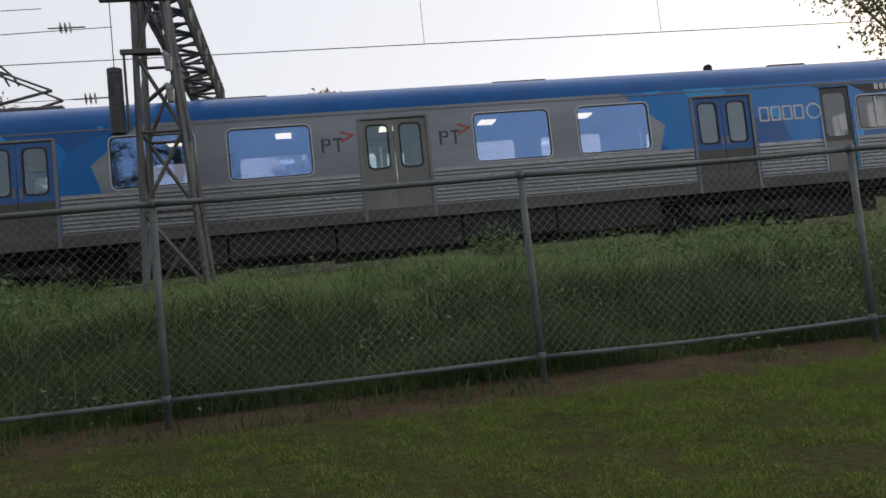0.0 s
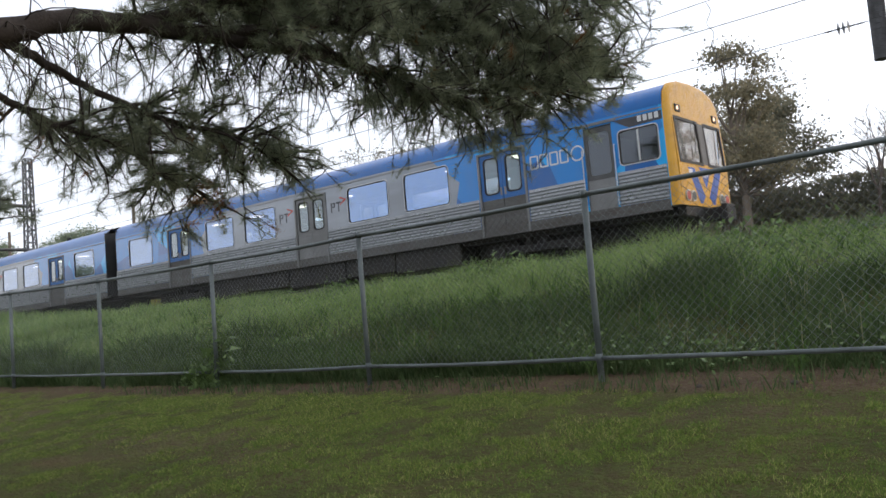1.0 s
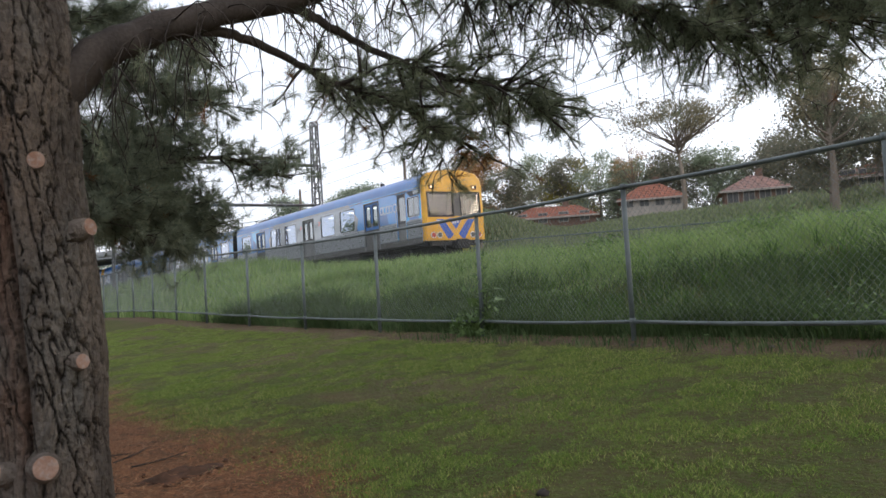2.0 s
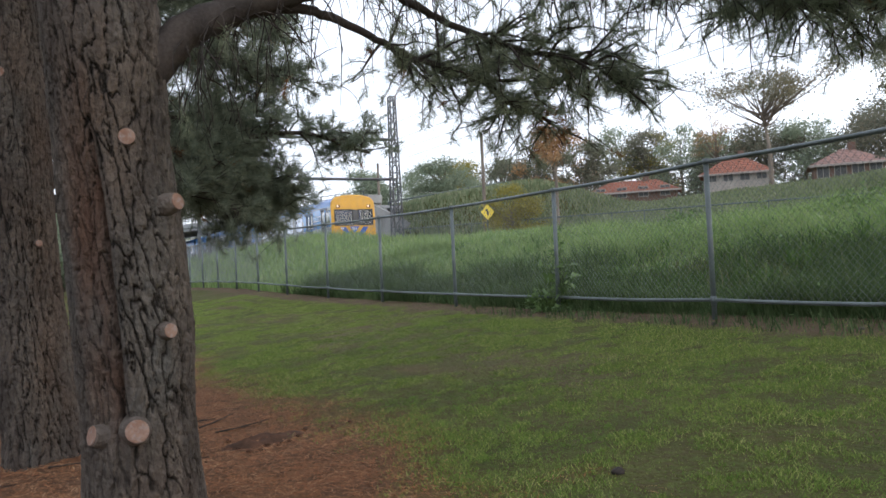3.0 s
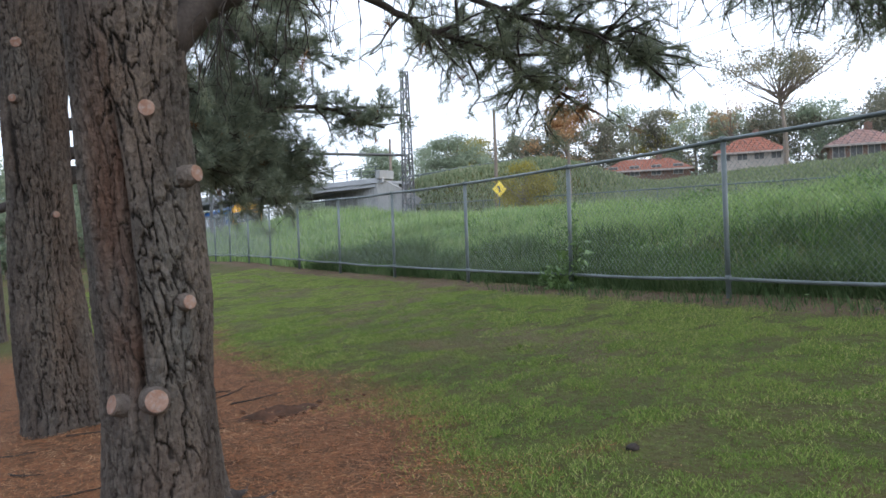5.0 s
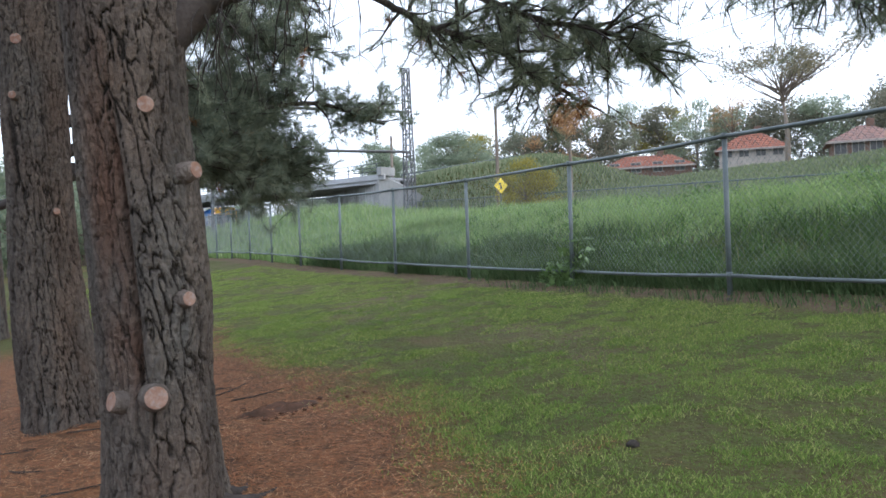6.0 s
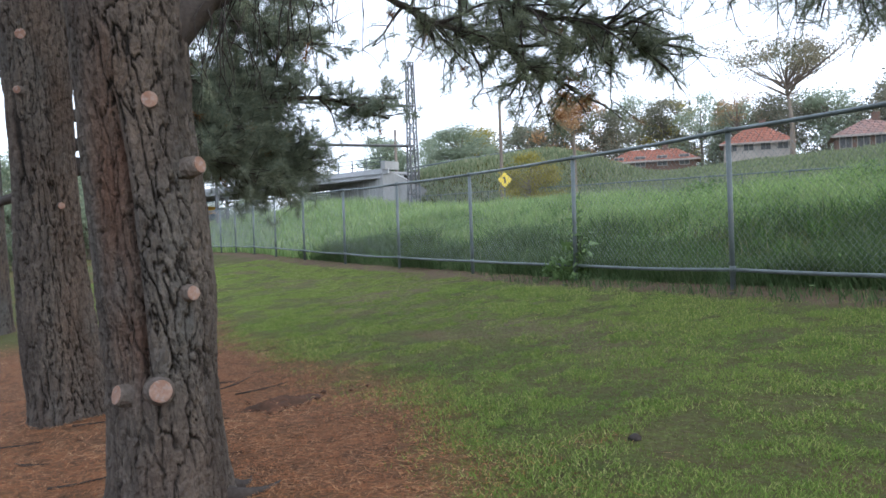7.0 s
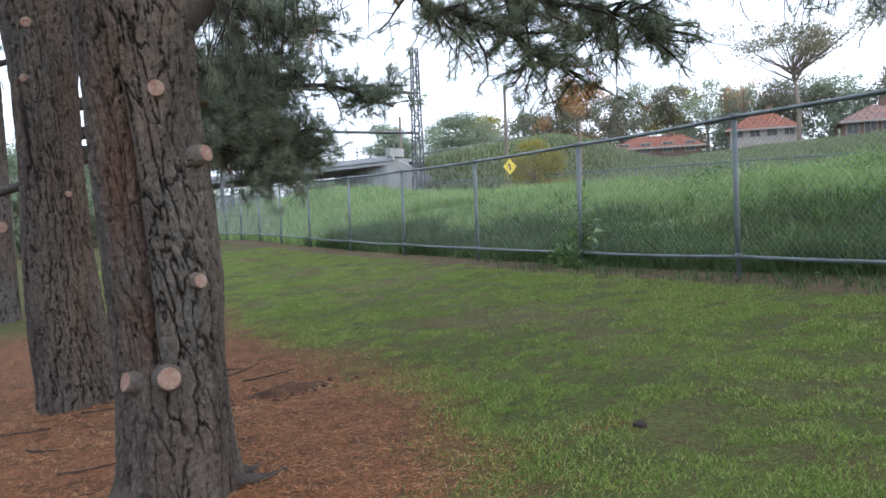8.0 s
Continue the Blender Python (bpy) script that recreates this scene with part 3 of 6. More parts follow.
def grow_bank():
    n = 300000
    x = 12 - 34 * rng.random(n) ** 1.05
    y = 0.12 + 0.2 * ease(-8, -4, x) + 8.7 * rng.random(n) ** 1.25 + fence_y(x)
    clump = fbm(x * 0.9, y * 0.9 + 20, 4)
    keep = rng.random(n) < 0.3 + clump * 1.1
    x, y, clump = x[keep], y[keep], clump[keep]
    tall = 0.92 - 0.1 * ease(-4, -8, x) * ease(2.0, 4.5, y) - 0.3 * ease(2.5, 5, y) * ease(-5, -2, x)
    h = (0.12 + 0.42 * rng.random(len(x))) * (0.05 + 2.1 * clump ** 1.6) * tall
    # low picks the darker blades, so the foot's shade comes from colour
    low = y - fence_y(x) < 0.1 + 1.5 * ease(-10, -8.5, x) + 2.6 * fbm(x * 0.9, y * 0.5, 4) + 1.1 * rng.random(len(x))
    for name, pick, mat, say in (("bank_grass", low, BLADE, "tall green grass at the bank foot, darkened as if shaded"), ("upper_bank_grass", ~low, BLADE_TOP, "yellow-green grass over the bank top, lightened as if lit")):
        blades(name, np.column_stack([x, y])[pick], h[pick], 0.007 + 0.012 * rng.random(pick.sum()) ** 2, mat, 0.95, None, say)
    n = 64000
    x = -21 - 55 * rng.random(n) ** 1.2
    y = 0.1 + 9.0 * rng.random(n) + fence_y(x)
    clump = fbm(x * 0.6, y * 0.6 + 20, 4)
    h = (0.2 + 0.3 * rng.random(n)) * (0.45 + 0.9 * clump) * (1 + 0.9 * ease(-26, -34, x) * ease(1.5, 4, y))
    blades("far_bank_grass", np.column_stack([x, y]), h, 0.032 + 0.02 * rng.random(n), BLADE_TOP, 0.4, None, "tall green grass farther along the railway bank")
    n = 95000
    x = -105 + 130 * rng.random(n)
    y = 19.2 + 45 * rng.random(n) ** 1.2
    x[:40000], y[:40000] = -100 + 60 * rng.random(40000), 23 + 36 * rng.random(40000)
    h = (0.16 + 0.34 * rng.random(n)) * (0.5 + fbm(x * 0.3, y * 0.3, 3))
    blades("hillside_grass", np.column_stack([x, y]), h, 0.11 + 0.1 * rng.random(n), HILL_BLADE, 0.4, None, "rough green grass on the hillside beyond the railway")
    n = 700
    x = 9 - 26 * rng.random(n)
    y = 0.4 + 5.5 * rng.random(n)
    blades("seed_stalks", np.column_stack([x, y]), 0.3 + 0.25 * rng.random(n), np.full(n, 0.006), SEEDHEAD, 0.25, None, "pale dry seed stalks among the bank grass")
    n = 3200
    x = -12 + 20 * rng.random(n)
    y = -0.5 + 0.7 * rng.random(n)
    keep = fbm(x * 1.2, y * 2) > 0.5
    x, y = x[keep], y[keep]
    blades("fence_weeds", np.column_stack([x, y]), 0.06 + 0.16 * rng.random(len(x)) ** 2, np.full(len(x), 0.012), BLADE, 0.7, None, "ragged weeds and grass along the foot of the fence")


def bank_weeds():
    """Broad-leaved weeds in clumps among the grass."""
    n, per = 640, 46
    x = 11 - 30 * rng.random(n)
    y = 0.3 + 7.6 * rng.random(n) ** 1.1 + fence_y(x)
    keep = fbm(x * 0.5 + 4, y * 0.5, 3) > 0.47
    x, y = x[keep], y[keep]
    n = len(x)
    wide, tall = np.repeat(0.1 + 0.22 * rng.random(n), per), np.repeat(0.14 + 0.34 * rng.random(n), per)
    N = n * per
    X, Y = np.repeat(x, per) + rng.normal(0, 1, N) * wide, np.repeat(y, per) + rng.normal(0, 1, N) * wide
    P = np.column_stack([X, Y, height(X, Y) + tall * (0.25 + 0.75 * rng.random(N))])
    d = rng.normal(0, 1, (N, 3)) * np.array([1, 1, 0.5])
    d /= np.linalg.norm(d, axis=1)[:, None]
    s = np.cross(d, rng.normal(0, 0.5, (N, 3)) + np.array([0, 0, 1]))
    s /= np.linalg.norm(s, axis=1)[:, None]
    L = (0.025 + 0.045 * rng.random(N))[:, None]
    V = np.stack([P, P + d * L * 0.5 + s * L * 0.36, P + d * L, P + d * L * 0.5 - s * L * 0.36], 1).reshape(-1, 3)
    tagged(triangles("bank_weeds", V, np.arange(4 * N).reshape(-1, 4), WEED), "broad-leaved green weeds among the bank grass", "weeds", kind="stuff")


def strap_tussocks():
    """Tussocks of long arching strap leaves along the bank, each leaf a bent ribbon."""
    k, per, segs = 1500, 13, 4
    cx = 10 - 34 * rng.random(k)
    cy = 0.35 + 6.6 * rng.random(k) ** 1.2 + fence_y(cx)
    keep = fbm(cx * 0.7 + 15, cy * 0.7, 3) > 0.47
    cx, cy = cx[keep], cy[keep]
    n = len(cx) * per
    size = np.repeat(0.6 + 0.7 * rng.random(len(cx)), per)
    x, y = np.repeat(cx, per) + rng.normal(0, 0.06, n), np.repeat(cy, per) + rng.normal(0, 0.06, n)
    a = rng.random(n) * 2 * math.pi
    out = np.column_stack([np.cos(a) + 0.35, np.sin(a) - 0.25, np.zeros(n)])
    side = np.column_stack([-np.sin(a), np.cos(a), np.zeros(n)])
    tall, reach = (0.17 + 0.2 * rng.random(n)) * size, (0.12 + 0.3 * rng.random(n)) * size
    wide = 0.005 + 0.007 * rng.random(n)
    base = np.column_stack([x, y, height(x, y) - 0.02])
    rows = []
    for i in range(segs + 1):
        q = i / segs
        mid = base + out * (reach * q ** 1.8)[:, None]
        mid[:, 2] += tall * (1.25 * q - 0.4 * q ** 3)
        w = (wide * (1 - 0.92 * q ** 1.5))[:, None]
        rows += [mid - side * w, mid + side * w]
    V = np.stack(rows, 1).reshape(-1, 3)
    i0 = np.arange(n)[:, None] * 2 * (segs + 1)
    F = np.concatenate([i0 + np.array([[2 * j, 2 * j + 1, 2 * j + 3, 2 * j + 2]]) for j in range(segs)], 0)
    tagged(triangles("strap_leaf_tussocks", V, F, STRAPLEAF), "arching strap-leaved tussocks among the bank grass", "grass", kind="stuff")


grow_lawn()
grow_bank()
bank_weeds()
strap_tussocks()


def litter():
    """Fallen needles round the trunks."""
    n = 120000
    x = -1.5 - 13 * rng.random(n) ** 1.4
    y = -8.6 + 4.6 * rng.random(n)
    keep = rng.random(n) < soil(x, y) * 0.95
    x, y = x[keep], y[keep]
    n = len(x)
    z = height(x, y) + 0.004 + 0.012 * rng.random(n)
    a = rng.random(n) * 2 * math.pi
    ln = 0.03 + 0.1 * rng.random(n) ** 1.5
    d = np.column_stack([np.cos(a), np.sin(a), (rng.random(n) - 0.4) * 0.2]) * ln[:, None]
    s = np.column_stack([-np.sin(a), np.cos(a), np.zeros(n)]) * 0.0016
    p = np.column_stack([x, y, z])
    V = np.stack([p - s, p + s, p + d], 1).reshape(-1, 3)
    tagged(triangles("pine_needle_litter", V, np.arange(3 * n).reshape(-1, 3), STRAW), "fallen orange-brown pine needles under the trees", "litter", kind="stuff")


litter()


# ---- railway ----
TRACK_Y, RAIL_Z = 11.92, 1.55


def build_track():
    s = Shape()
    prof = [(8.9, 1.05), (10.2, 1.33), (17.9, 1.33), (19.2, 1.05)]
    xs = list(np.arange(-260, 60, 8.0))
    V = [(x, y, z) for x in xs for y, z in prof]
    F = [(i * 4 + k, i * 4 + k + 1, i * 4 + k + 5, i * 4 + k + 4) for i in range(len(xs) - 1) for k in range(3)]
    s.add(V, F)
    bed = part("ballast_bed", s, BALLAST, None)
    tagged(bed, "grey-brown crushed stone track bed", "track bed", kind="structure")
    for yc in (TRACK_Y, TRACK_Y + 4.0):
        for dy in (-0.8, 0.8):
            r = Shape()
            r.box(-260, 52, yc + dy - 0.07, yc + dy + 0.07, 1.39, 1.405)
            r.box(-260, 52, yc + dy - 0.012, yc + dy + 0.012, 1.405, 1.51)
            r.box(-260, 52, yc + dy - 0.036, yc + dy + 0.036, 1.51, RAIL_Z, 0, 0.008)
            tagged(part("rail", r, RAIL), "rusty steel running rail on the track bed", "rail", "rails", "structure")
    sl = Shape()
    for x in np.arange(-90, 30, 0.68):
        for yc in (TRACK_Y, TRACK_Y + 4.0):
            sl.box(x - 0.12, x + 0.12, yc - 1.25, yc + 1.25, 1.25, 1.39)
    tagged(part("sleepers", sl, CONCRETE), "concrete sleepers under the rails", "sleeper", kind="stuff")


build_track()


# ---- chain-link fence ----
POSTS = [9.0, 6.03, 2.97, -0.03, -2.95, -5.985, -9.0, -12.08, -15.11, -18.115, -21.14, -24.1, -27.1, -30.2, -33.2] + [-33.2 - 3.03 * k for k in range(1, 12)]
FENCE_H = 1.53


def rail_z(x):
    return float(rise(x)) * 0.97 + 0.012


def build_fence():
    f = thing("chain_link_fence", pose(0, 0, 0), "weathered galvanised chain-link fence with pipe rails along the park", "fence")
    pt = [(x, float(fence_y(x)), rail_z(x)) for x in POSTS]
    for i, (x, y, z) in enumerate(pt):
        g = float(height(x, y))
        lean = 0.012 * math.sin(i * 2.3)
        s = Shape().tube([(x, y, g - 0.3), (x + lean, y, z + FENCE_H + 0.02)], 0.03, 12)
        s.tube([(x + lean, y, z + FENCE_H - 0.03), (x + lean, y, z + FENCE_H + 0.035)], 0.036, 12)
        s.tube([(x, y, z - 0.04), (x, y, z + 0.04)], 0.036, 12)
        part("post", s, GALV, f, smooth=True)
    for k, (a, b) in enumerate(zip(pt, pt[1:])):
        for name, h, r in (("top_rail", FENCE_H, 0.024), ("bottom_rail", 0.0, 0.021)):
            n = 5
            line = [[a[j] + (b[j] - a[j]) * q / n for j in range(3)] for q in range(n + 1)]
            for q, p in enumerate(line):
                p[2] += h - 0.012 * math.sin(math.pi * q / n) * (1 + 0.6 * math.sin(k * 1.7))
                p[1] -= 0.002
            part(name, Shape().tube(line, r, 10), GALV, f, smooth=True)
    # netting: two sets of slanting strands, bay by bay
    pitch = 0.078
    for a, b in zip(pt, pt[1:]):
        s = Shape()
        L = math.dist(a[:2], b[:2])
        H = FENCE_H - 0.02
        thick = 0.0019 if a[0] > -22 else 0.0028
        def at(u, h):
            q = u / L
            bulge = 0.02 * math.sin(math.pi * q) * math.sin(math.pi * h / H)
            return (a[0] + (b[0] - a[0]) * q, a[1] + (b[1] - a[1]) * q + 0.028 + bulge, a[2] + (b[2] - a[2]) * q + 0.01 + h)
        for way in (1, -1):
            u0 = -H if way > 0 else 0
            while u0 < (L if way > 0 else L + H):
                lo, hi = 0.0, H
                if way > 0:
                    lo, hi = max(0, -u0), min(H, L - u0)
                else:
                    lo, hi = max(0, u0 - L), min(H, u0)
                if hi - lo > 0.02:
                    steps = 2 if a[0] < -22 else 4
                    s.tube([at(u0 + way * (lo + (hi - lo) * q / steps), lo + (hi - lo) * q / steps) for q in range(steps + 1)], thick, 3, 0, False)
                u0 += pitch
        part("wire_netting", s, WIRE, f)


build_fence()


# ---- overhead line ----
def lattice_mast(s, legs0, legs1, z0, z1, steps, w):
    """Four or two legs from legs0 to legs1 with a zigzag between each neighbouring pair."""
    n = len(legs0)
    at = lambda k, q: Vector((*legs0[k], z0)).lerp(Vector((*legs1[k], z1)), q)
    for k in range(n):
        s.bar(at(k, 0), at(k, 1), w)
    pairs = [(k, (k + 1) % n) for k in range(n)] if n > 2 else [(0, 1)]
    for a, b in pairs:
        for i in range(steps):
            q0, q1 = i / steps, (i + 1) / steps
            s.bar(at(a, q0) if i % 2 else at(b, q0), at(b, q1) if i % 2 else at(a, q1), w * 0.6)
            s.bar(at(a, q1), at(b, q1), w * 0.5)


def build_portals():
    # the portal beside the train: near mast of four legs, box beam over the tracks, far mast
    m = thing("overhead_line_portal", pose(-0.86, 6.5, 1.2), "grey lattice steel mast and beam carrying the overhead wires", "mast", "overhead line masts")
    s = Shape()
    lattice_mast(s, [(-0.44, -0.1), (0.47, -0.1), (0.47, 0.75), (-0.44, 0.75)], [(-0.22, -0.1), (-0.08, -0.1), (-0.08, 0.4), (-0.22, 0.4)], 0, 7.4, 6, 0.075)
    part("near_mast", s, STEEL, m)
    b = Shape()
    for i in range(20):
        y0, y1 = 0.2 + i * 0.78, 0.2 + (i + 1) * 0.78
        for x in (-1.2, -0.32):
            b.bar((x, y0, 6.9), (x, y1, 6.9), 0.09)
            b.bar((x, y0, 7.6), (x, y1, 7.6), 0.09)
            b.bar((x, y0, 6.9 if i % 2 else 7.6), (x, y1, 7.6 if i % 2 else 6.9), 0.07)
            b.bar((x, y1, 6.9), (x, y1, 7.6), 0.04)
        b.bar((-1.2 if i % 2 else -0.32, y0, 6.9), (-0.32 if i % 2 else -1.2, y1, 6.9), 0.07)
        b.bar((-0.32 if i % 2 else -1.2, y0, 7.6), (-1.2 if i % 2 else -0.32, y1, 7.6), 0.07)
        b.bar((-1.2, y1, 6.9), (-0.32, y1, 6.9), 0.06)
    part("box_beam", b, STEEL, m)
    q = Shape()
    lattice_mast(q, [(-1.2, 15.0), (-0.32, 15.0), (-0.32, 15.8), (-1.2, 15.8)], [(-1.2, 15.1), (-0.32, 15.1), (-0.32, 15.6), (-1.2, 15.6)], 0, 7.7, 7, 0.08)
    part("far_mast", q, STEEL, m)
    k = Shape()
    k.box(-0.55, 0.05, -0.18, -0.1, 3.7, 3.78, 0, 0.01)
    k.bar((-0.5, -0.14, 3.7), (-0.5, -0.14, 2.5), 0.03)
    k.bar((0.12, -0.14, 3.2), (-0.2, -0.14, 2.95), 0.05)
    part("bracket", k, STEEL, m)
    part("crossarm", Shape().box(-0.8, 0.25, -0.2, -0.1, 4.55, 4.64, 0, 0.01), STEEL, m)
    for z in (2.9, 3.4):
        c = Shape()
        c.tube([(0.16, -0.2, z), (0.16, -0.2, z + 0.2)], [0.05, 0.07], 8)
        c.tube([(0.16, -0.2, z + 0.2), (0.1, -0.2, z + 0.3)], [0.07, 0.03], 8)
        part("insulator", c, INSUL, m)
    for i in range(12):
        z = 2.47 + i * 0.085
        part("tension_weight", Shape().tube([(-0.66, -0.12, z), (-0.66, -0.12, z + 0.08)], 0.115, 16), WEIGHT, m)
    part("weight_wire", Shape().tube([(-0.66, -0.12, 3.45), (-0.66, -0.12, 4.6)], 0.008, 5), COPPER, m)

    # the portal by the bridge
    p = thing("overhead_line_portal", pose(-60, 19.6, 1.3), "tall grey lattice mast with arms over the tracks near the bridge", "mast", "overhead line masts")
    s = Shape()
    lattice_mast(s, [(-0.4, -0.4), (0.4, -0.4), (0.4, 0.4), (-0.4, 0.4)], [(-0.22, -0.22), (0.22, -0.22), (0.22, 0.22), (-0.22, 0.22)], 0, 13.2, 15, 0.1)
    part("mast", s, STEEL, p)
    for z, reach in ((9.7, 17), (6.5, 17)):
        a = Shape()
        for x in (-0.2, 0.2):
            a.bar((x, 0, z), (x, -reach, z), 0.13)
        for i in range(int(reach)):
            a.bar((-0.2, -i, z), (0.2, -i - 1, z), 0.06)
        part("arm", a, STEEL, p)
    s = Shape()
    lattice_mast(s, [(-0.4, -15.6), (0.4, -15.6), (0.4, -14.8), (-0.4, -14.8)], [(-0.22, -15.4), (0.22, -15.4), (0.22, -15.0), (-0.22, -15.0)], 0, 10.2, 12, 0.09)
    part("mast", s, STEEL, p)


build_portals()


def build_wires():
    def run(name, y, z, x0, x1, r, sag, label):
        pts = []
        for i in range(41):
            q = i / 40
            x = x0 + (x1 - x0) * q
            d = (x + 0.86) / 59.1
            d = d - math.floor(d)
            pts.append((x, y, z - sag * 4 * d * (1 - d)))
        ob = part(name, Shape().tube(pts, r, 5), COPPER)
        tagged(ob, label, "wire", "overhead wires")
        return ob
    run("contact_wire", TRACK_Y, 6.68, -160, 58.2, 0.011, 0.0, "dark overhead contact wire above the track")
    run("messenger_wire", TRACK_Y, 10.4, -160, 58.2, 0.012, 0.3, "sagging dark messenger wire above the track")
    run("contact_wire", TRACK_Y + 4, 7.0, -160, -3.4, 0.011, 0.0, "dark overhead contact wire above the second track")
    run("messenger_wire", TRACK_Y + 4, 9.0, -160, -3.4, 0.012, 0.5, "sagging dark messenger wire above the second track")
    run("feeder_wire", TRACK_Y + 5.5, 10.2, -160, -5.6, 0.012, 0.35, "dark feeder wire high beside the tracks")
    run("feeder_wire", TRACK_Y + 5.0, 11.2, -160, -5.6, 0.012, 0.3, "dark feeder wire high beside the tracks")
    for x, y, z in ((-4.1, TRACK_Y + 4, 7.0), (-4.6, TRACK_Y + 4, 8.95)):
        g = thing("line_insulator", pose(x, y, z), "grey ribbed strain insulator in the overhead wire", "insulator", "strain insulators")
        for dx in (-0.12, 0.0, 0.12):
            part("disc", Shape().tube([(dx - 0.025, 0, 0), (dx, 0, 0), (dx + 0.025, 0, 0)], [0.05, 0.16, 0.05], 12), INSUL, g)
        part("rod", Shape().tube([(-0.45, 0, 0), (0.5, 0, 0)], 0.02, 6), STEEL, g)
    for x, y, z0, z1 in ((-7.5, TRACK_Y + 4, 7.0, 8.75), (-11.5, TRACK_Y + 4.4, 8.9, 10.2)):
        pts = [(x + 0.07 * math.sin(i * 0.55) + 0.03 * math.sin(i * 0.21), y, z0 + (z1 - z0) * i / 30) for i in range(31)]
        tagged(part("jumper_wire", Shape().tube(pts, 0.01, 5), COPPER), "wavy jumper wire hanging between overhead wires", "wire", "overhead wires")
    for i in range(26):
        x = -96 + i * 5.9
        d = (x + 0.86) / 59.1
        d = d - math.floor(d)
        tagged(part("dropper_wire", Shape().tube([(x, TRACK_Y, 6.68), (x, TRACK_Y, 10.4 - 0.3 * 4 * d * (1 - d))], 0.006, 4), COPPER), "thin dropper wire between messenger and contact wire", "wire", "droppers")


build_wires()


# ---- train ----
LEN = 24.15
WINDOWS = [(-7.93, -6.31), (-10.27, -8.61), (-15.43, -13.77), (-17.73, -16.11), (-23.1, -21.4)]
DOORS = [(-5.25, -3.79), (-12.75, -11.29), (-20.25, -18.79)]
WZ0, WZ1, DZ0, DZ1 = 2.0, 3.03, 0.9, 3.06
HALF = 1.5


def side_openings(cab):
    op = [(a, b, WZ0, WZ1) for a, b in WINDOWS] + [(a, b, DZ0, DZ1) for a, b in DOORS]
    if cab:
        op += [(-1.12, -0.17, 2.1, 2.86), (-2.05, -1.3, 0.95, 3.12)]
    else:
        op += [(-2.75, -1.05, WZ0, WZ1)]
    return op


def wall(s, sgn, openings, z0, z1):
    """Side wall with its openings, outer and inner skin and the jambs between."""
    xs = sorted({-LEN, 0.0, *[o[0] for o in openings], *[o[1] for o in openings]})
    zs = sorted({z0, z1, *[o[2] for o in openings if z0 < o[2] < z1], *[o[3] for o in openings if z0 < o[3] < z1]})
    hole = lambda x, z: any(o[0] < x < o[1] and o[2] < z < o[3] for o in openings)
    yo, yi = sgn * HALF, sgn * (HALF - 0.07)
    for xa, xb in zip(xs, xs[1:]):
        for za, zb in zip(zs, zs[1:]):
            if hole((xa + xb) / 2, (za + zb) / 2):
                continue
            for y, slot in ((yo, 0), (yi, 1)):
                s.add([(xa, y, za), (xb, y, za), (xb, y, zb), (xa, y, zb)], [(0, 1, 2, 3)], slot)
    for xa, xb, za, zb in openings:
        za, zb = max(za, z0), min(zb, z1)
        for p, q in (((xa, za), (xb, za)), ((xb, za), (xb, zb)), ((xb, zb), (xa, zb)), ((xa, zb), (xa, za))):
            s.add([(p[0], yo, p[1]), (q[0], yo, q[1]), (q[0], yi, q[1]), (p[0], yi, p[1])], [(0, 1, 2, 3)], 1)


def ribs(car, sgn, openings):
    """Pressed ribs along the lower side, broken at the doors."""
    cuts = sorted([(a, b) for a, b, z0, z1 in openings if z0 < 1.2])
    spans, x = [], -LEN
    for a, b in cuts:
        spans.append((x, a - 0.06))
        x = b + 0.06
    spans.append((x, -0.02))
    for xa, xb in spans:
        if xb - xa < 0.1:
            continue
        prof = [(0.0, 1.15)]
        for k in range(9):
            z = 1.17 + k * 0.082
            prof += [(0.0, z), (0.014, z + 0.012), (0.018, z + 0.03), (0.014, z + 0.048), (0.0, z + 0.06)]
        prof.append((0.0, 1.93))
        V = [(x, sgn * (HALF + 0.004 + d), z) for x in (xa, xb) for d, z in prof]
        n = len(prof)
        s = Shape()
        s.add(V, [(i, i + 1, n + i + 1, n + i) for i in range(n - 1)] + [tuple(range(n)), tuple(range(n, 2 * n))])
        part("ribbed_panel", s, RIBBED, car)


def pane_set(parent, x0, x1, z0, z1, sgn, r=0.12, frame_mat=None, name="window", glass=None):
    o, i = rounded(x0 - 0.016, x1 + 0.016, z0 - 0.016, z1 + 0.016, r), rounded(x0 + 0.006, x1 - 0.006, z0 + 0.006, z1 - 0.006, r * 0.8)
    w = part(name, Shape().ring(o, i, sgn * (HALF + 0.014), sgn * (HALF - 0.05)), frame_mat or RUBBER, parent)
    g = part("pane", Shape().slab(rounded(x0 + 0.01, x1 - 0.01, z0 + 0.01, z1 - 0.01, r * 0.8), sgn * (HALF - 0.012), sgn * (HALF - 0.018)), glass or GLASS, w)
    g.visible_shadow = False
    e = rounded(x0 - 0.04, x1 + 0.04, z0 - 0.04, z1 + 0.04, r * 1.1)
    part("trim", Shape().ring(e, rounded(x0 - 0.015, x1 + 0.015, z0 - 0.015, z1 + 0.015, r), sgn * (HALF + 0.01), sgn * (HALF + 0.001)), CHROME, w)
    return w


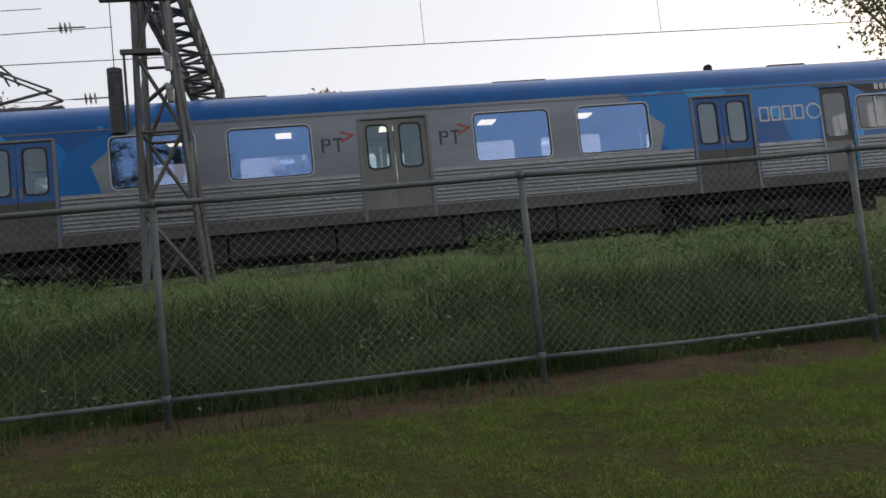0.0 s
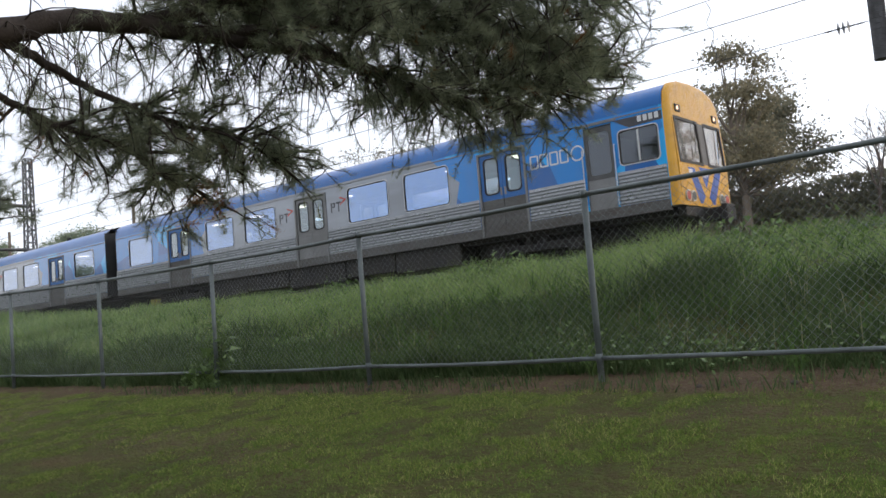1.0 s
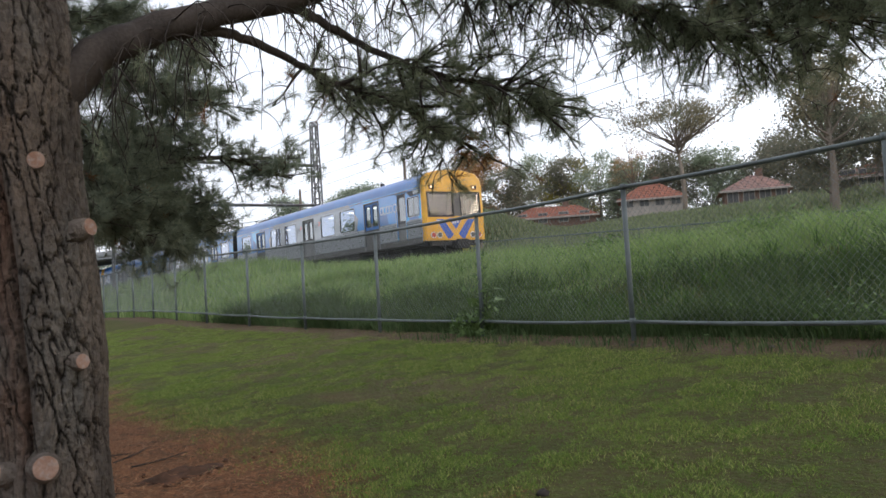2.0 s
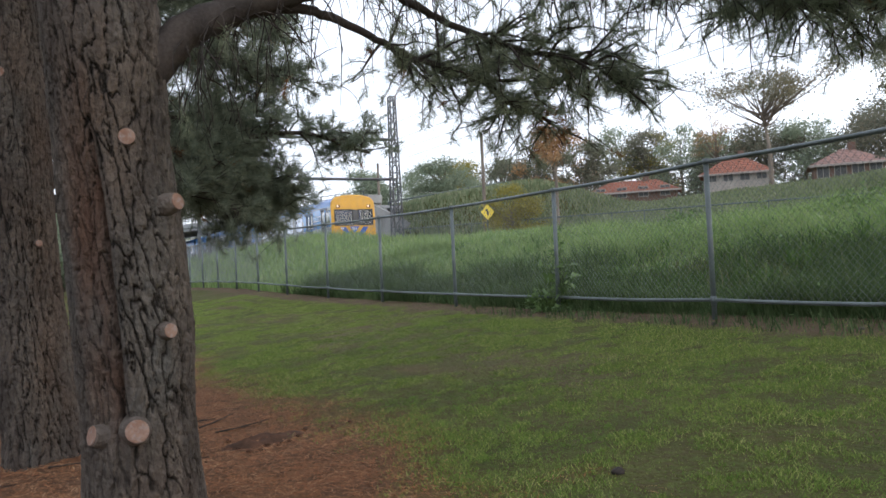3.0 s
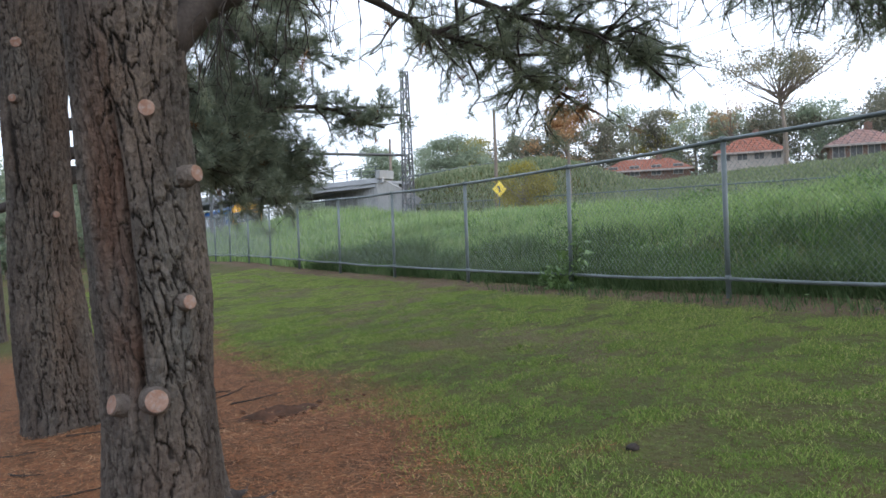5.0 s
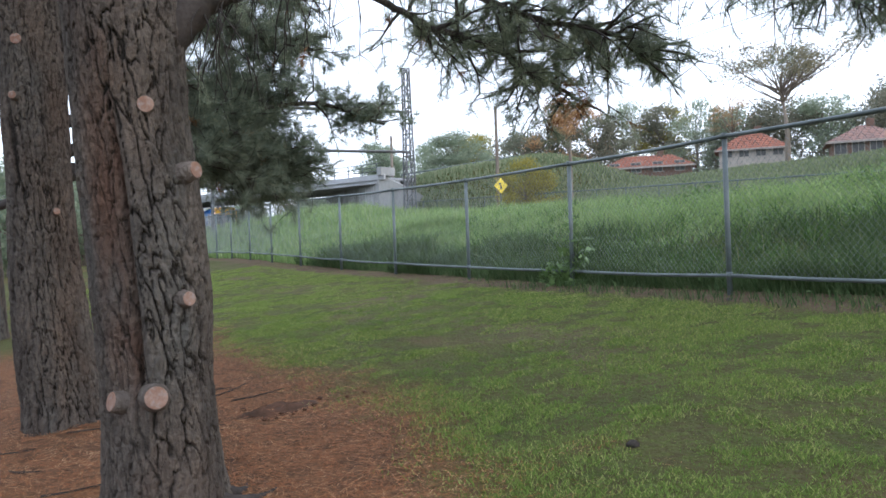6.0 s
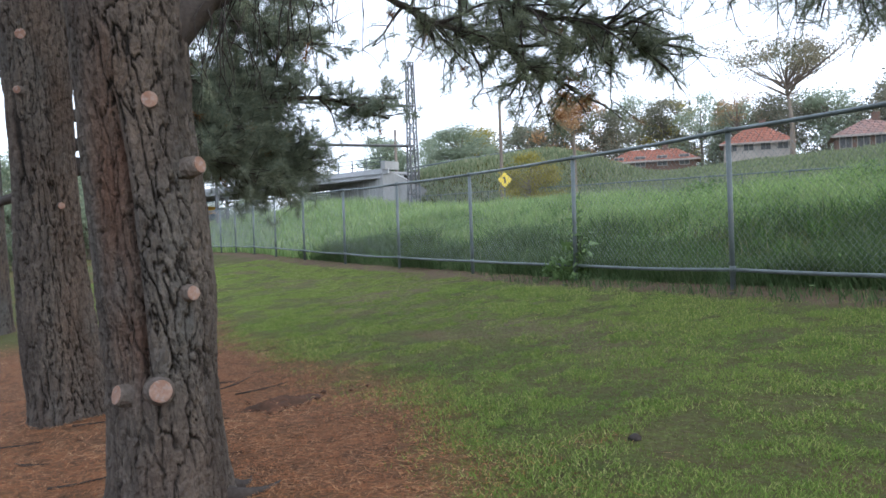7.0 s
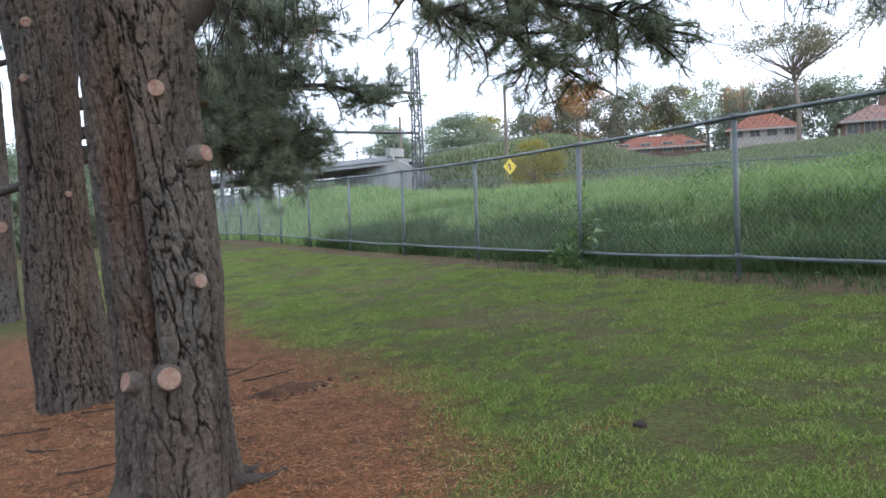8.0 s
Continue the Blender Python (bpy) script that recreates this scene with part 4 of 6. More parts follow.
def door_pair(parent, a, b, sgn, blue):
    mid = (a + b) / 2
    f = Shape()
    y0, y1 = sgn * (HALF + 0.022), sgn * (HALF - 0.02)
    for x in (a, b):
        f.box(x - 0.035, x + 0.035, min(y0, y1), max(y0, y1), DZ0, DZ1 + 0.04, 0, 0.008)
    f.box(a, b, min(y0, y1), max(y0, y1), DZ1, DZ1 + 0.05, 0, 0.008)
    part("door_surround", f, DOOR_GREY, parent)
    for xa, xb in ((a + 0.036, mid - 0.006), (mid + 0.006, b - 0.036)):
        d = Shape()
        wx0, wx1, wz0, wz1 = xa + 0.13, xb - 0.13, 2.02, 2.93
        outer = rounded(xa, xb, 1.86, DZ1 - 0.01, 0.02)
        inner = rounded(wx0, wx1, wz0, wz1, 0.1)
        d.ring(outer, inner, sgn * (HALF - 0.022), sgn * (HALF - 0.06), 0)
        ya, yb = sorted((sgn * (HALF - 0.022), sgn * (HALF - 0.06)))
        d.box(xa, xb, ya, yb, DZ0, 1.857, 1)
        leaf = part("door_leaf", d, [DOOR_BLUE if blue else DOOR_GREY, SKIRT if blue else DOOR_GREY], parent)
        part("seal", Shape().ring(rounded(wx0 - 0.03, wx1 + 0.03, wz0 - 0.03, wz1 + 0.03, 0.12), rounded(wx0 + 0.004, wx1 - 0.004, wz0 + 0.004, wz1 - 0.004, 0.1), sgn * (HALF - 0.01), sgn * (HALF - 0.03)), RUBBER, leaf)
        g = part("pane", Shape().slab(rounded(wx0, wx1, wz0, wz1, 0.1), sgn * (HALF - 0.035), sgn * (HALF - 0.041)), DOORGLASS, leaf)
        g.visible_shadow = False
        part("handle", Shape().box(xb - 0.09 if xa < mid - 0.1 else xa + 0.03, xb - 0.03 if xa < mid - 0.1 else xa + 0.09, ya - 0.015 if sgn < 0 else yb, ya if sgn < 0 else yb + 0.015, 1.95, 2.15, 0, 0.006), DOOR_GREY, leaf)


def bogie(parent, xc):
    f = Shape()
    for y in (-1.05, 1.05):
        f.box(xc - 1.5, xc + 1.5, y - 0.09, y + 0.09, 0.42, 0.62, 0, 0.02)
        for dx in (-1.15, 1.15):
            f.box(xc + dx - 0.2, xc + dx + 0.2, y - 0.14, y + 0.14, 0.32, 0.62, 0, 0.03)
        for dx in (-0.25, 0.25):
            f.tube([(xc + dx, y, 0.55), (xc + dx, y, 0.92)], 0.11, 10)
    f.box(xc - 0.3, xc + 0.3, -1.0, 1.0, 0.45, 0.8, 0, 0.02)
    b = part("bogie", f, BLACK, parent)
    for dx in (-1.15, 1.15):
        for y in (-0.76, 0.76):
            part("wheel", Shape().tube([(xc + dx, y - 0.065, 0.46), (xc + dx, y + 0.065, 0.46)], 0.46, 24), BLACK, b)
        part("axle", Shape().tube([(xc + dx, -0.9, 0.46), (xc + dx, 0.9, 0.46)], 0.08, 8), BLACK, b)


def pantograph(parent, xc):
    s = Shape()
    s.box(xc - 1.0, xc + 1.0, -0.6, 0.6, 3.95, 4.02, 0, 0.02)
    for y in (-0.5, 0.5):
        s.bar((xc - 0.8, y, 4.02), (xc + 0.75, y * 0.8, 4.4), 0.05)
        s.bar((xc + 0.75, y * 0.8, 4.4), (xc - 0.5, y * 0.5, 5.0), 0.035)
    s.tube([(xc - 0.5, -0.9, 4.95), (xc - 0.5, -0.6, 5.05), (xc - 0.5, 0.6, 5.05), (xc - 0.5, 0.9, 4.95)], 0.025, 6)
    s.tube([(xc - 0.3, -0.9, 4.95), (xc - 0.3, -0.6, 5.05), (xc - 0.3, 0.6, 5.05), (xc - 0.3, 0.9, 4.95)], 0.025, 6)
    s.bar((xc - 0.5, -0.3, 5.02), (xc - 0.3, -0.3, 5.02), 0.03)
    s.bar((xc - 0.5, 0.3, 5.02), (xc - 0.3, 0.3, 5.02), 0.03)
    part("pantograph", s, STEEL, parent, "folding arm current collector on the roof")


def cab_front(parent):
    """The yellow moulded end with windscreens, chevrons and lamps."""
    prof = [(-1.5, 0.98), (-1.5, 3.25), (-1.43, 3.58), (-1.2, 3.8), (-0.7, 3.92), (0.0, 3.96)]
    prof = prof + [(-y, z) for y, z in prof[-2::-1]]
    n = len(prof)
    s = Shape()
    # rounded shell: rings from the car's end to the face, drawn in towards the front
    rings = [(0.0, 0.0), (0.1, 0.0), (0.16, 0.02), (0.2, 0.055), (0.22, 0.1)]
    V = []
    for x, inset in rings:
        for y, z in prof:
            cy = 1 - inset / 1.5
            zz = 0.98 + (z - 0.98) * (1 - inset * 0.28)
            V.append((x + (0.0 if z < 2.0 else -0.10 * (z - 2.0) / 1.7) * (x / 0.22), y * cy, zz))
    F = [(r * n + i, r * n + i + 1, (r + 1) * n + i + 1, (r + 1) * n + i) for r in range(len(rings) - 1) for i in range(n - 1)]
    s.add(V, F)
    shell = part("cab_front", s, YELLOW, parent, "yellow moulded cab end", smooth=True)
    slope = lambda z: 0.22 + (0.0 if z < 2.0 else -0.10 * (z - 2.0) / 1.7)
    plate = Shape()

    def panel(sh, pts, d0=0.0, d1=-0.03, slot=0):
        k = len(pts)
        v = [(slope(z) + d0, y, z) for y, z in pts] + [(slope(z) + d1, y, z) for y, z in pts]
        sh.add(v, [tuple(range(k)), tuple(range(k, 2 * k))[::-1]] + [(i, i + k, (i + 1) % k + k, (i + 1) % k) for i in range(k)], slot)

    # face plate round two openings
    W = [(-1.3, -0.08), (0.3, 1.28)]
    zw0, zw1 = 1.98, 2.98
    top = [(-y * (1 - 0.1 / 1.5), 0.98 + (z - 0.98) * (1 - 0.1 * 0.28)) for y, z in prof[1:-1]]
    panel(plate, [(-1.4, 0.98), (1.4, 0.98), (1.4, zw0), (-1.4, zw0)])
    panel(plate, [(-1.4, zw1), (1.4, zw1)] + top)
    panel(plate, [(-1.4, zw0), (-1.3, zw0), (-1.3, zw1), (-1.4, zw1)])
    panel(plate, [(1.28, zw0), (1.4, zw0), (1.4, zw1), (1.28, zw1)])
    part("face_plate", plate, YELLOW, shell)
    pil = Shape()
    panel(pil, [(-0.08, zw0), (0.3, zw0), (0.3, zw1), (-0.08, zw1)], 0.002, -0.04)
    part("centre_pillar", pil, GREY_PLAST, shell, "dark grey panel between the windscreens")
    for a, b in W:
        g = Shape()
        panel(g, [(a, zw0), (b, zw0), (b, zw1), (a, zw1)], -0.012, -0.02)
        scr = part("windscreen", g, CABGLASS, shell)
        scr.visible_shadow = False
        fr = Shape()
        t = 0.035
        for q in ([(a - t, zw0 - t), (b + t, zw0 - t), (b + t, zw0 + t), (a - t, zw0 + t)], [(a - t, zw1 - t), (b + t, zw1 - t), (b + t, zw1 + t), (a - t, zw1 + t)],
                  [(a - t, zw0 + t), (a + t, zw0 + t), (a + t, zw1 - t), (a - t, zw1 - t)], [(b - t, zw0 + t), (b + t, zw0 + t), (b + t, zw1 - t), (b - t, zw1 - t)]):
            panel(fr, q, 0.012, -0.012)
        part("rubber_seal", fr, RUBBER, scr)
        wp = Shape()
        wp.bar((slope(2.9) + 0.03, b - 0.2, 2.98), (slope(2.3) + 0.03, b - 0.35, 2.2), 0.018)
        part("wiper", wp, RUBBER, scr)
    ch = Shape()
    panel(ch, [(-0.95, 1.86), (-0.6, 1.86), (-0.12, 1.22), (-0.3, 1.05), (-0.42, 1.05)], 0.004, -0.002)
    panel(ch, [(0.95, 1.86), (0.6, 1.86), (0.12, 1.22), (0.3, 1.05), (0.42, 1.05)], 0.004, -0.002)
    panel(ch, [(-0.34, 1.9), (0.34, 1.9), (0.0, 1.42)], 0.004, -0.002)
    part("chevron", ch, LOGO_BLUE, shell, "blue painted chevrons")
    lt = Shape()
    for y0, y1, z0, z1 in ((-0.16, -0.1, 1.66, 1.84), (-0.06, 0.0, 1.66, 1.84), (0.05, 0.14, 1.7, 1.8), (-0.92, -0.72, 1.72, 1.82)):
        panel(lt, [(y0, z0), (y1, z0), (y1, z1), (y0, z1)], 0.008, 0.002)
    part("marking", lt, WHITE_PAINT, shell)
    for y in (-1.12, -0.82, 0.82, 1.12):
        x = slope(1.15)
        L = part("headlamp", Shape().tube([(x - 0.01, y, 1.2), (x + 0.035, y, 1.2)], 0.13, 18), CHROME, shell)
        part("lens", Shape().tube([(x + 0.034, y, 1.2), (x + 0.042, y, 1.2)], 0.1, 18), RED_PAINT if abs(y) > 0.9 else GREY_PLAST, L)
    for y in (-1.05, 1.05):
        x = slope(3.22)
        L = part("marker_light", Shape().box(x - 0.03, x + 0.03, y - 0.13, y + 0.13, 3.12, 3.3, 0, 0.02), RUBBER, shell)
        part("lens", Shape().tube([(x + 0.028, y - 0.04, 3.21), (x + 0.036, y - 0.04, 3.21)], 0.045, 14), LAMP, L)
    c = Shape()
    c.box(0.0, 0.19, -1.2, 1.2, 0.75, 0.97, 0, 0.02)
    c.box(0.1, 0.65, -0.2, 0.2, 0.62, 0.95, 0, 0.04)
    c.box(0.6, 0.75, -0.28, 0.28, 0.6, 1.0, 0, 0.04)
    for y in (-0.6, 0.6):
        c.tube([(0.15, y, 0.85), (0.3, y, 0.6), (0.25, y, 0.4)], 0.03, 6)
    part("coupler", c, BLACK, shell)
    d = Shape()
    d.box(-0.25, 0.1, -1.2, 1.2, 1.5, 1.95, 0, 0.03)
    d.box(-0.75, -0.35, -0.9, -0.35, 1.2, 2.3, 0, 0.06)
    part("control_desk", d, GREY_PLAST, parent)
    part("cab_bulkhead", Shape().box(-2.24, -2.18, -1.42, 1.42, 1.1, 3.2), SEAT, parent)


def carriage(name, cab, panto, label):
    car = thing(name, pose(0, 0, 0), label, "train carriage", "carriages of the train")
    ops = side_openings(cab)
    for sgn in (-1, 1):
        s = Shape()
        wall(s, sgn, ops, 0.98, 3.3)
        part("side_wall", s, [LIVERY, INNER], car)
        ribs(car, sgn, ops)
        sk = Shape()
        ya, yb = sorted((sgn * (HALF + 0.006), sgn * (HALF - 0.1)))
        sk.box(-LEN, -0.02, ya, yb, 0.9, 1.145)
        part("skirt", sk, SKIRT, car)
        for a, b in WINDOWS + ([] if cab else [(-2.75, -1.05)]):
            pane_set(car, a, b, WZ0, WZ1, sgn)
        for k, (a, b) in enumerate(DOORS):
            door_pair(car, a, b, sgn, k != 1)
        if cab:
            w = pane_set(car, -1.12, -0.17, 2.1, 2.86, sgn, 0.1, RUBBER, "cab_window", DARKGLASS)
            y0, y1 = sorted((sgn * (HALF + 0.004), sgn * (HALF - 0.03)))
            part("divider", Shape().box(-0.67, -0.63, y0, y1, 2.12, 2.84), CHROME, w)
            a, b = -2.05, -1.3
            d = Shape()
            d.ring(rounded(a + 0.01, b - 0.01, 1.86, 3.1, 0.02), rounded(a + 0.09, b - 0.09, 1.97, 2.98, 0.1), sgn * (HALF - 0.03), sgn * (HALF - 0.07))
            y0, y1 = sorted((sgn * (HALF - 0.03), sgn * (HALF - 0.07)))
            d.box(a + 0.01, b - 0.01, y0, y1, 0.95, 1.857, 1)
            leaf = part("crew_door", d, [GREY_PLAST, DOOR_GREY], car)
            part("pane", Shape().slab(rounded(a + 0.085, b - 0.085, 1.965, 2.985, 0.1), sgn * (HALF - 0.045), sgn * (HALF - 0.05)), DARKGLASS, leaf).visible_shadow = False
            for x in (a - 0.05, b + 0.05):
                h = Shape()
                h.tube([(x, sgn * (HALF + 0.05), 1.2), (x, sgn * (HALF + 0.05), 2.6)], 0.014, 6)
                for z in (1.2, 2.6):
                    h.tube([(x, sgn * (HALF + 0.05), z), (x, sgn * HALF, z)], 0.014, 6)
                part("grab_rail", h, CHROME, car)
            part("drip_rail", Shape().box(a - 0.15, b + 0.15, min(sgn * HALF, sgn * (HALF + 0.03)), max(sgn * HALF, sgn * (HALF + 0.03)), 3.16, 3.19), DOOR_GREY, car)
            # plain shapes in place of the operator's mark and the fleet number
            lg = Shape()
            yl = sgn * (HALF + 0.004)
            x = -3.62
            for k in range(4):
                lg.ring(rounded(x, x + 0.25, 2.42, 2.76, 0.03), rounded(x + 0.04, x + 0.21, 2.46, 2.72, 0.02), yl, sgn * (HALF + 0.001))
                x += 0.29
            lg.ring(rounded(x + 0.02, x + 0.4, 2.4, 2.78, 0.185, 6), rounded(x + 0.06, x + 0.36, 2.44, 2.74, 0.145, 6), yl, sgn * (HALF + 0.001))
            part("operator_mark", lg, WHITE_PAINT, car, "pale outlined shapes on the blue side")
            fn = Shape()
            for k in range(4):
                fn.slab(rounded(-0.62 + k * 0.14, -0.52 + k * 0.14, 3.0, 3.14, 0.02), yl, sgn * (HALF + 0.001))
            part("fleet_mark", fn, WHITE_PAINT, car, "short white bars by the cab")
            sh = Shape().slab([(-1.25, 3.15), (-0.02, 3.15), (-0.02, 2.95), (-0.85, 2.92)], sgn * (HALF + 0.0025), sgn * (HALF + 0.0005))
            part("dark_field", sh, DARK_PAINT, car)
        ln = Shape()
        ya, yb = sorted((sgn * (HALF + 0.012), sgn * (HALF - 0.01)))
        ln.box(-LEN, 0.0, ya, yb, 3.2, 3.225)
        part("gutter", ln, DOOR_GREY, car)
        for q in (-11.05, -13.55):
            pk, pr = Shape(), Shape()
            y, yb2 = sgn * (HALF + 0.004), sgn * (HALF + 0.001)
            pk.box(q, q + 0.05, min(y, yb2), max(y, yb2), 2.42, 2.72)
            pk.ring(rounded(q + 0.05, q + 0.2, 2.56, 2.72, 0.06), rounded(q + 0.06, q + 0.15, 2.6, 2.68, 0.03), y, yb2)
            pk.box(q + 0.25, q + 0.45, min(y, yb2), max(y, yb2), 2.67, 2.72)
            pk.box(q + 0.325, q + 0.375, min(y, yb2), max(y, yb2), 2.42, 2.67)
            pr.slab([(q + 0.42, 2.86), (q + 0.72, 2.76), (q + 0.42, 2.6), (q + 0.42, 2.65), (q + 0.62, 2.76), (q + 0.42, 2.81)], y, yb2)
            tm = part("transport_mark", pk, DARK_PAINT, car)
            part("arrow", pr, RED_PAINT, tm)
    roof = [(-1.5, 3.3), (-1.49, 3.47), (-1.42, 3.62), (-1.25, 3.76), (-0.9, 3.86), (-0.4, 3.93), (0, 3.95)]
    roof = roof + [(-y, z) for y, z in roof[-2::-1]]
    n = len(roof)
    s = Shape()
    s.add([(x, y, z) for x in (-LEN, -8.0, 0.0) for y, z in roof], [(r * n + i, r * n + i + 1, (r + 1) * n + i + 1, (r + 1) * n + i) for r in (0, 1) for i in range(n - 1)])
    part("roof", s, LIVERY, car, smooth=True)
    for x0, x1, w in ((-2.6, -1.6, 0.5), (-22.5, -21.0, 0.6), (-9.5, -8.2, 0.45), (-16, -14.6, 0.45)):
        part("roof_vent", Shape().box(x0, x1, -w, w, 3.86, 4.02, 0, 0.03), SKIRT, car)
    part("roof_cap", Shape().tube([(-4.4, -0.9, 3.84), (-4.4, -0.9, 3.94), (-4.4, -0.9, 3.98)], [0.1, 0.1, 0.06], 12), BLACK, car)
    i = Shape()
    i.box(-LEN + 0.05, -0.1, -1.42, 1.42, 0.98, 1.1)
    i.box(-LEN + 0.05, -0.1, -1.3, 1.3, 3.2, 3.24)
    part("lining", i, INNER, car)
    g = Shape()
    for k in range(9):
        g.box(-2.75 - k * 2.35, -2.4 - k * 2.35, -0.2, 0.2, 3.16, 3.195)
    part("ceiling_light", g, STRIP, car)
    st = Shape()
    for a, b in WINDOWS:
        for x in (a - 0.1, (a + b) / 2, b + 0.1):
            for y0, y1 in ((-1.38, -0.5), (0.5, 1.38)):
                st.box(x - 0.06, x + 0.06, y0, y1, 1.3, 1.96, 0, 0.03)
                st.box(x - 0.3, x + 0.3, y0, y1, 1.4, 1.52, 0, 0.03)
    part("seats", st, SEAT, car)
    for x in ((-LEN + 0.02,) if cab else (-LEN + 0.02, -0.02)):
        e = Shape()
        e.box(x - 0.02, x + 0.02, -1.5, 1.5, 0.98, 3.6)
        e.box(x - 0.3 if x < -5 else x, x if x < -5 else x + 0.3, -0.6, 0.6, 1.0, 3.1)
        part("end_wall", e, RUBBER, car)
    for x0, x1, z0 in ((-8.6, -6.2, 0.3), (-10.7, -8.64, 0.36), (-13.4, -10.74, 0.28), (-15.6, -13.44, 0.36), (-17.6, -15.64, 0.3)):
        part("underfloor_box", Shape().box(x0, x1, -1.38, 1.38, z0, 0.95, 0, 0.03), BLACK, car)
    u = Shape()
    u.box(-22.4, -17.7, -0.6, 0.6, 0.2, 0.9)
    u.box(-6.1, -0.3, -0.6, 0.6, 0.25, 0.9)
    u.box(-LEN + 0.1, -0.1, -1.2, 1.2, 0.8, 0.98)
    part("underframe", u, BLACK, car)
    bogie(car, -3.9)
    bogie(car, -20.1)
    if panto:
        pantograph(car, -19.8)
    if cab:
        cab_front(car)
    return car


TRAIN = []


def build_train():
    first = carriage("train_carriage", True, True, "silver and blue suburban train carriage with a yellow cab end")
    plain = carriage("train_carriage", False, False, "silver and blue suburban train carriage without a cab")
    flip = lambda dx: pose(dx, 0, 0, 0, 0, 180)
    TRAIN.append((first, pose(0, 0, 0)))
    TRAIN.append((plain, pose(-25.0, 0, 0)))
    back = copy_thing(first, pose(0, 0, 0))
    TRAIN.append((back, flip(-25.0 * 3 + 0.85)))
    TRAIN.append((copy_thing(first, pose(0, 0, 0)), pose(-76.0, 0, 0)))
    TRAIN.append((copy_thing(plain, pose(0, 0, 0)), pose(-101.0, 0, 0)))
    TRAIN.append((copy_thing(first, pose(0, 0, 0)), flip(-76 - 25.0 * 3 + 0.85)))


build_train()


# ---- pines ----
def worley(u, v, wrap):
    """Difference of the two nearest cell distances; u repeats after wrap cells."""
    ui, vi = np.floor(u).astype(int), np.floor(v).astype(int)
    best = np.full(u.shape + (2,), 9.0)
    for du in (-1, 0, 1):
        for dv in (-1, 0, 1):
            cu, cv = ui + du, vi + dv
            hu, hv = TABLE[(cu % wrap) % 256, cv % 256], TABLE[(cv * 7 + 13) % 256, ((cu % wrap) * 3 + 5) % 256]
            d = np.hypot(cu + hu - u, cv + hv - v)
            swap = d < best[..., 0]
            best[..., 1] = np.where(swap, best[..., 0], np.minimum(best[..., 1], d))
            best[..., 0] = np.where(swap, d, best[..., 0])
    return best[..., 1] - best[..., 0]


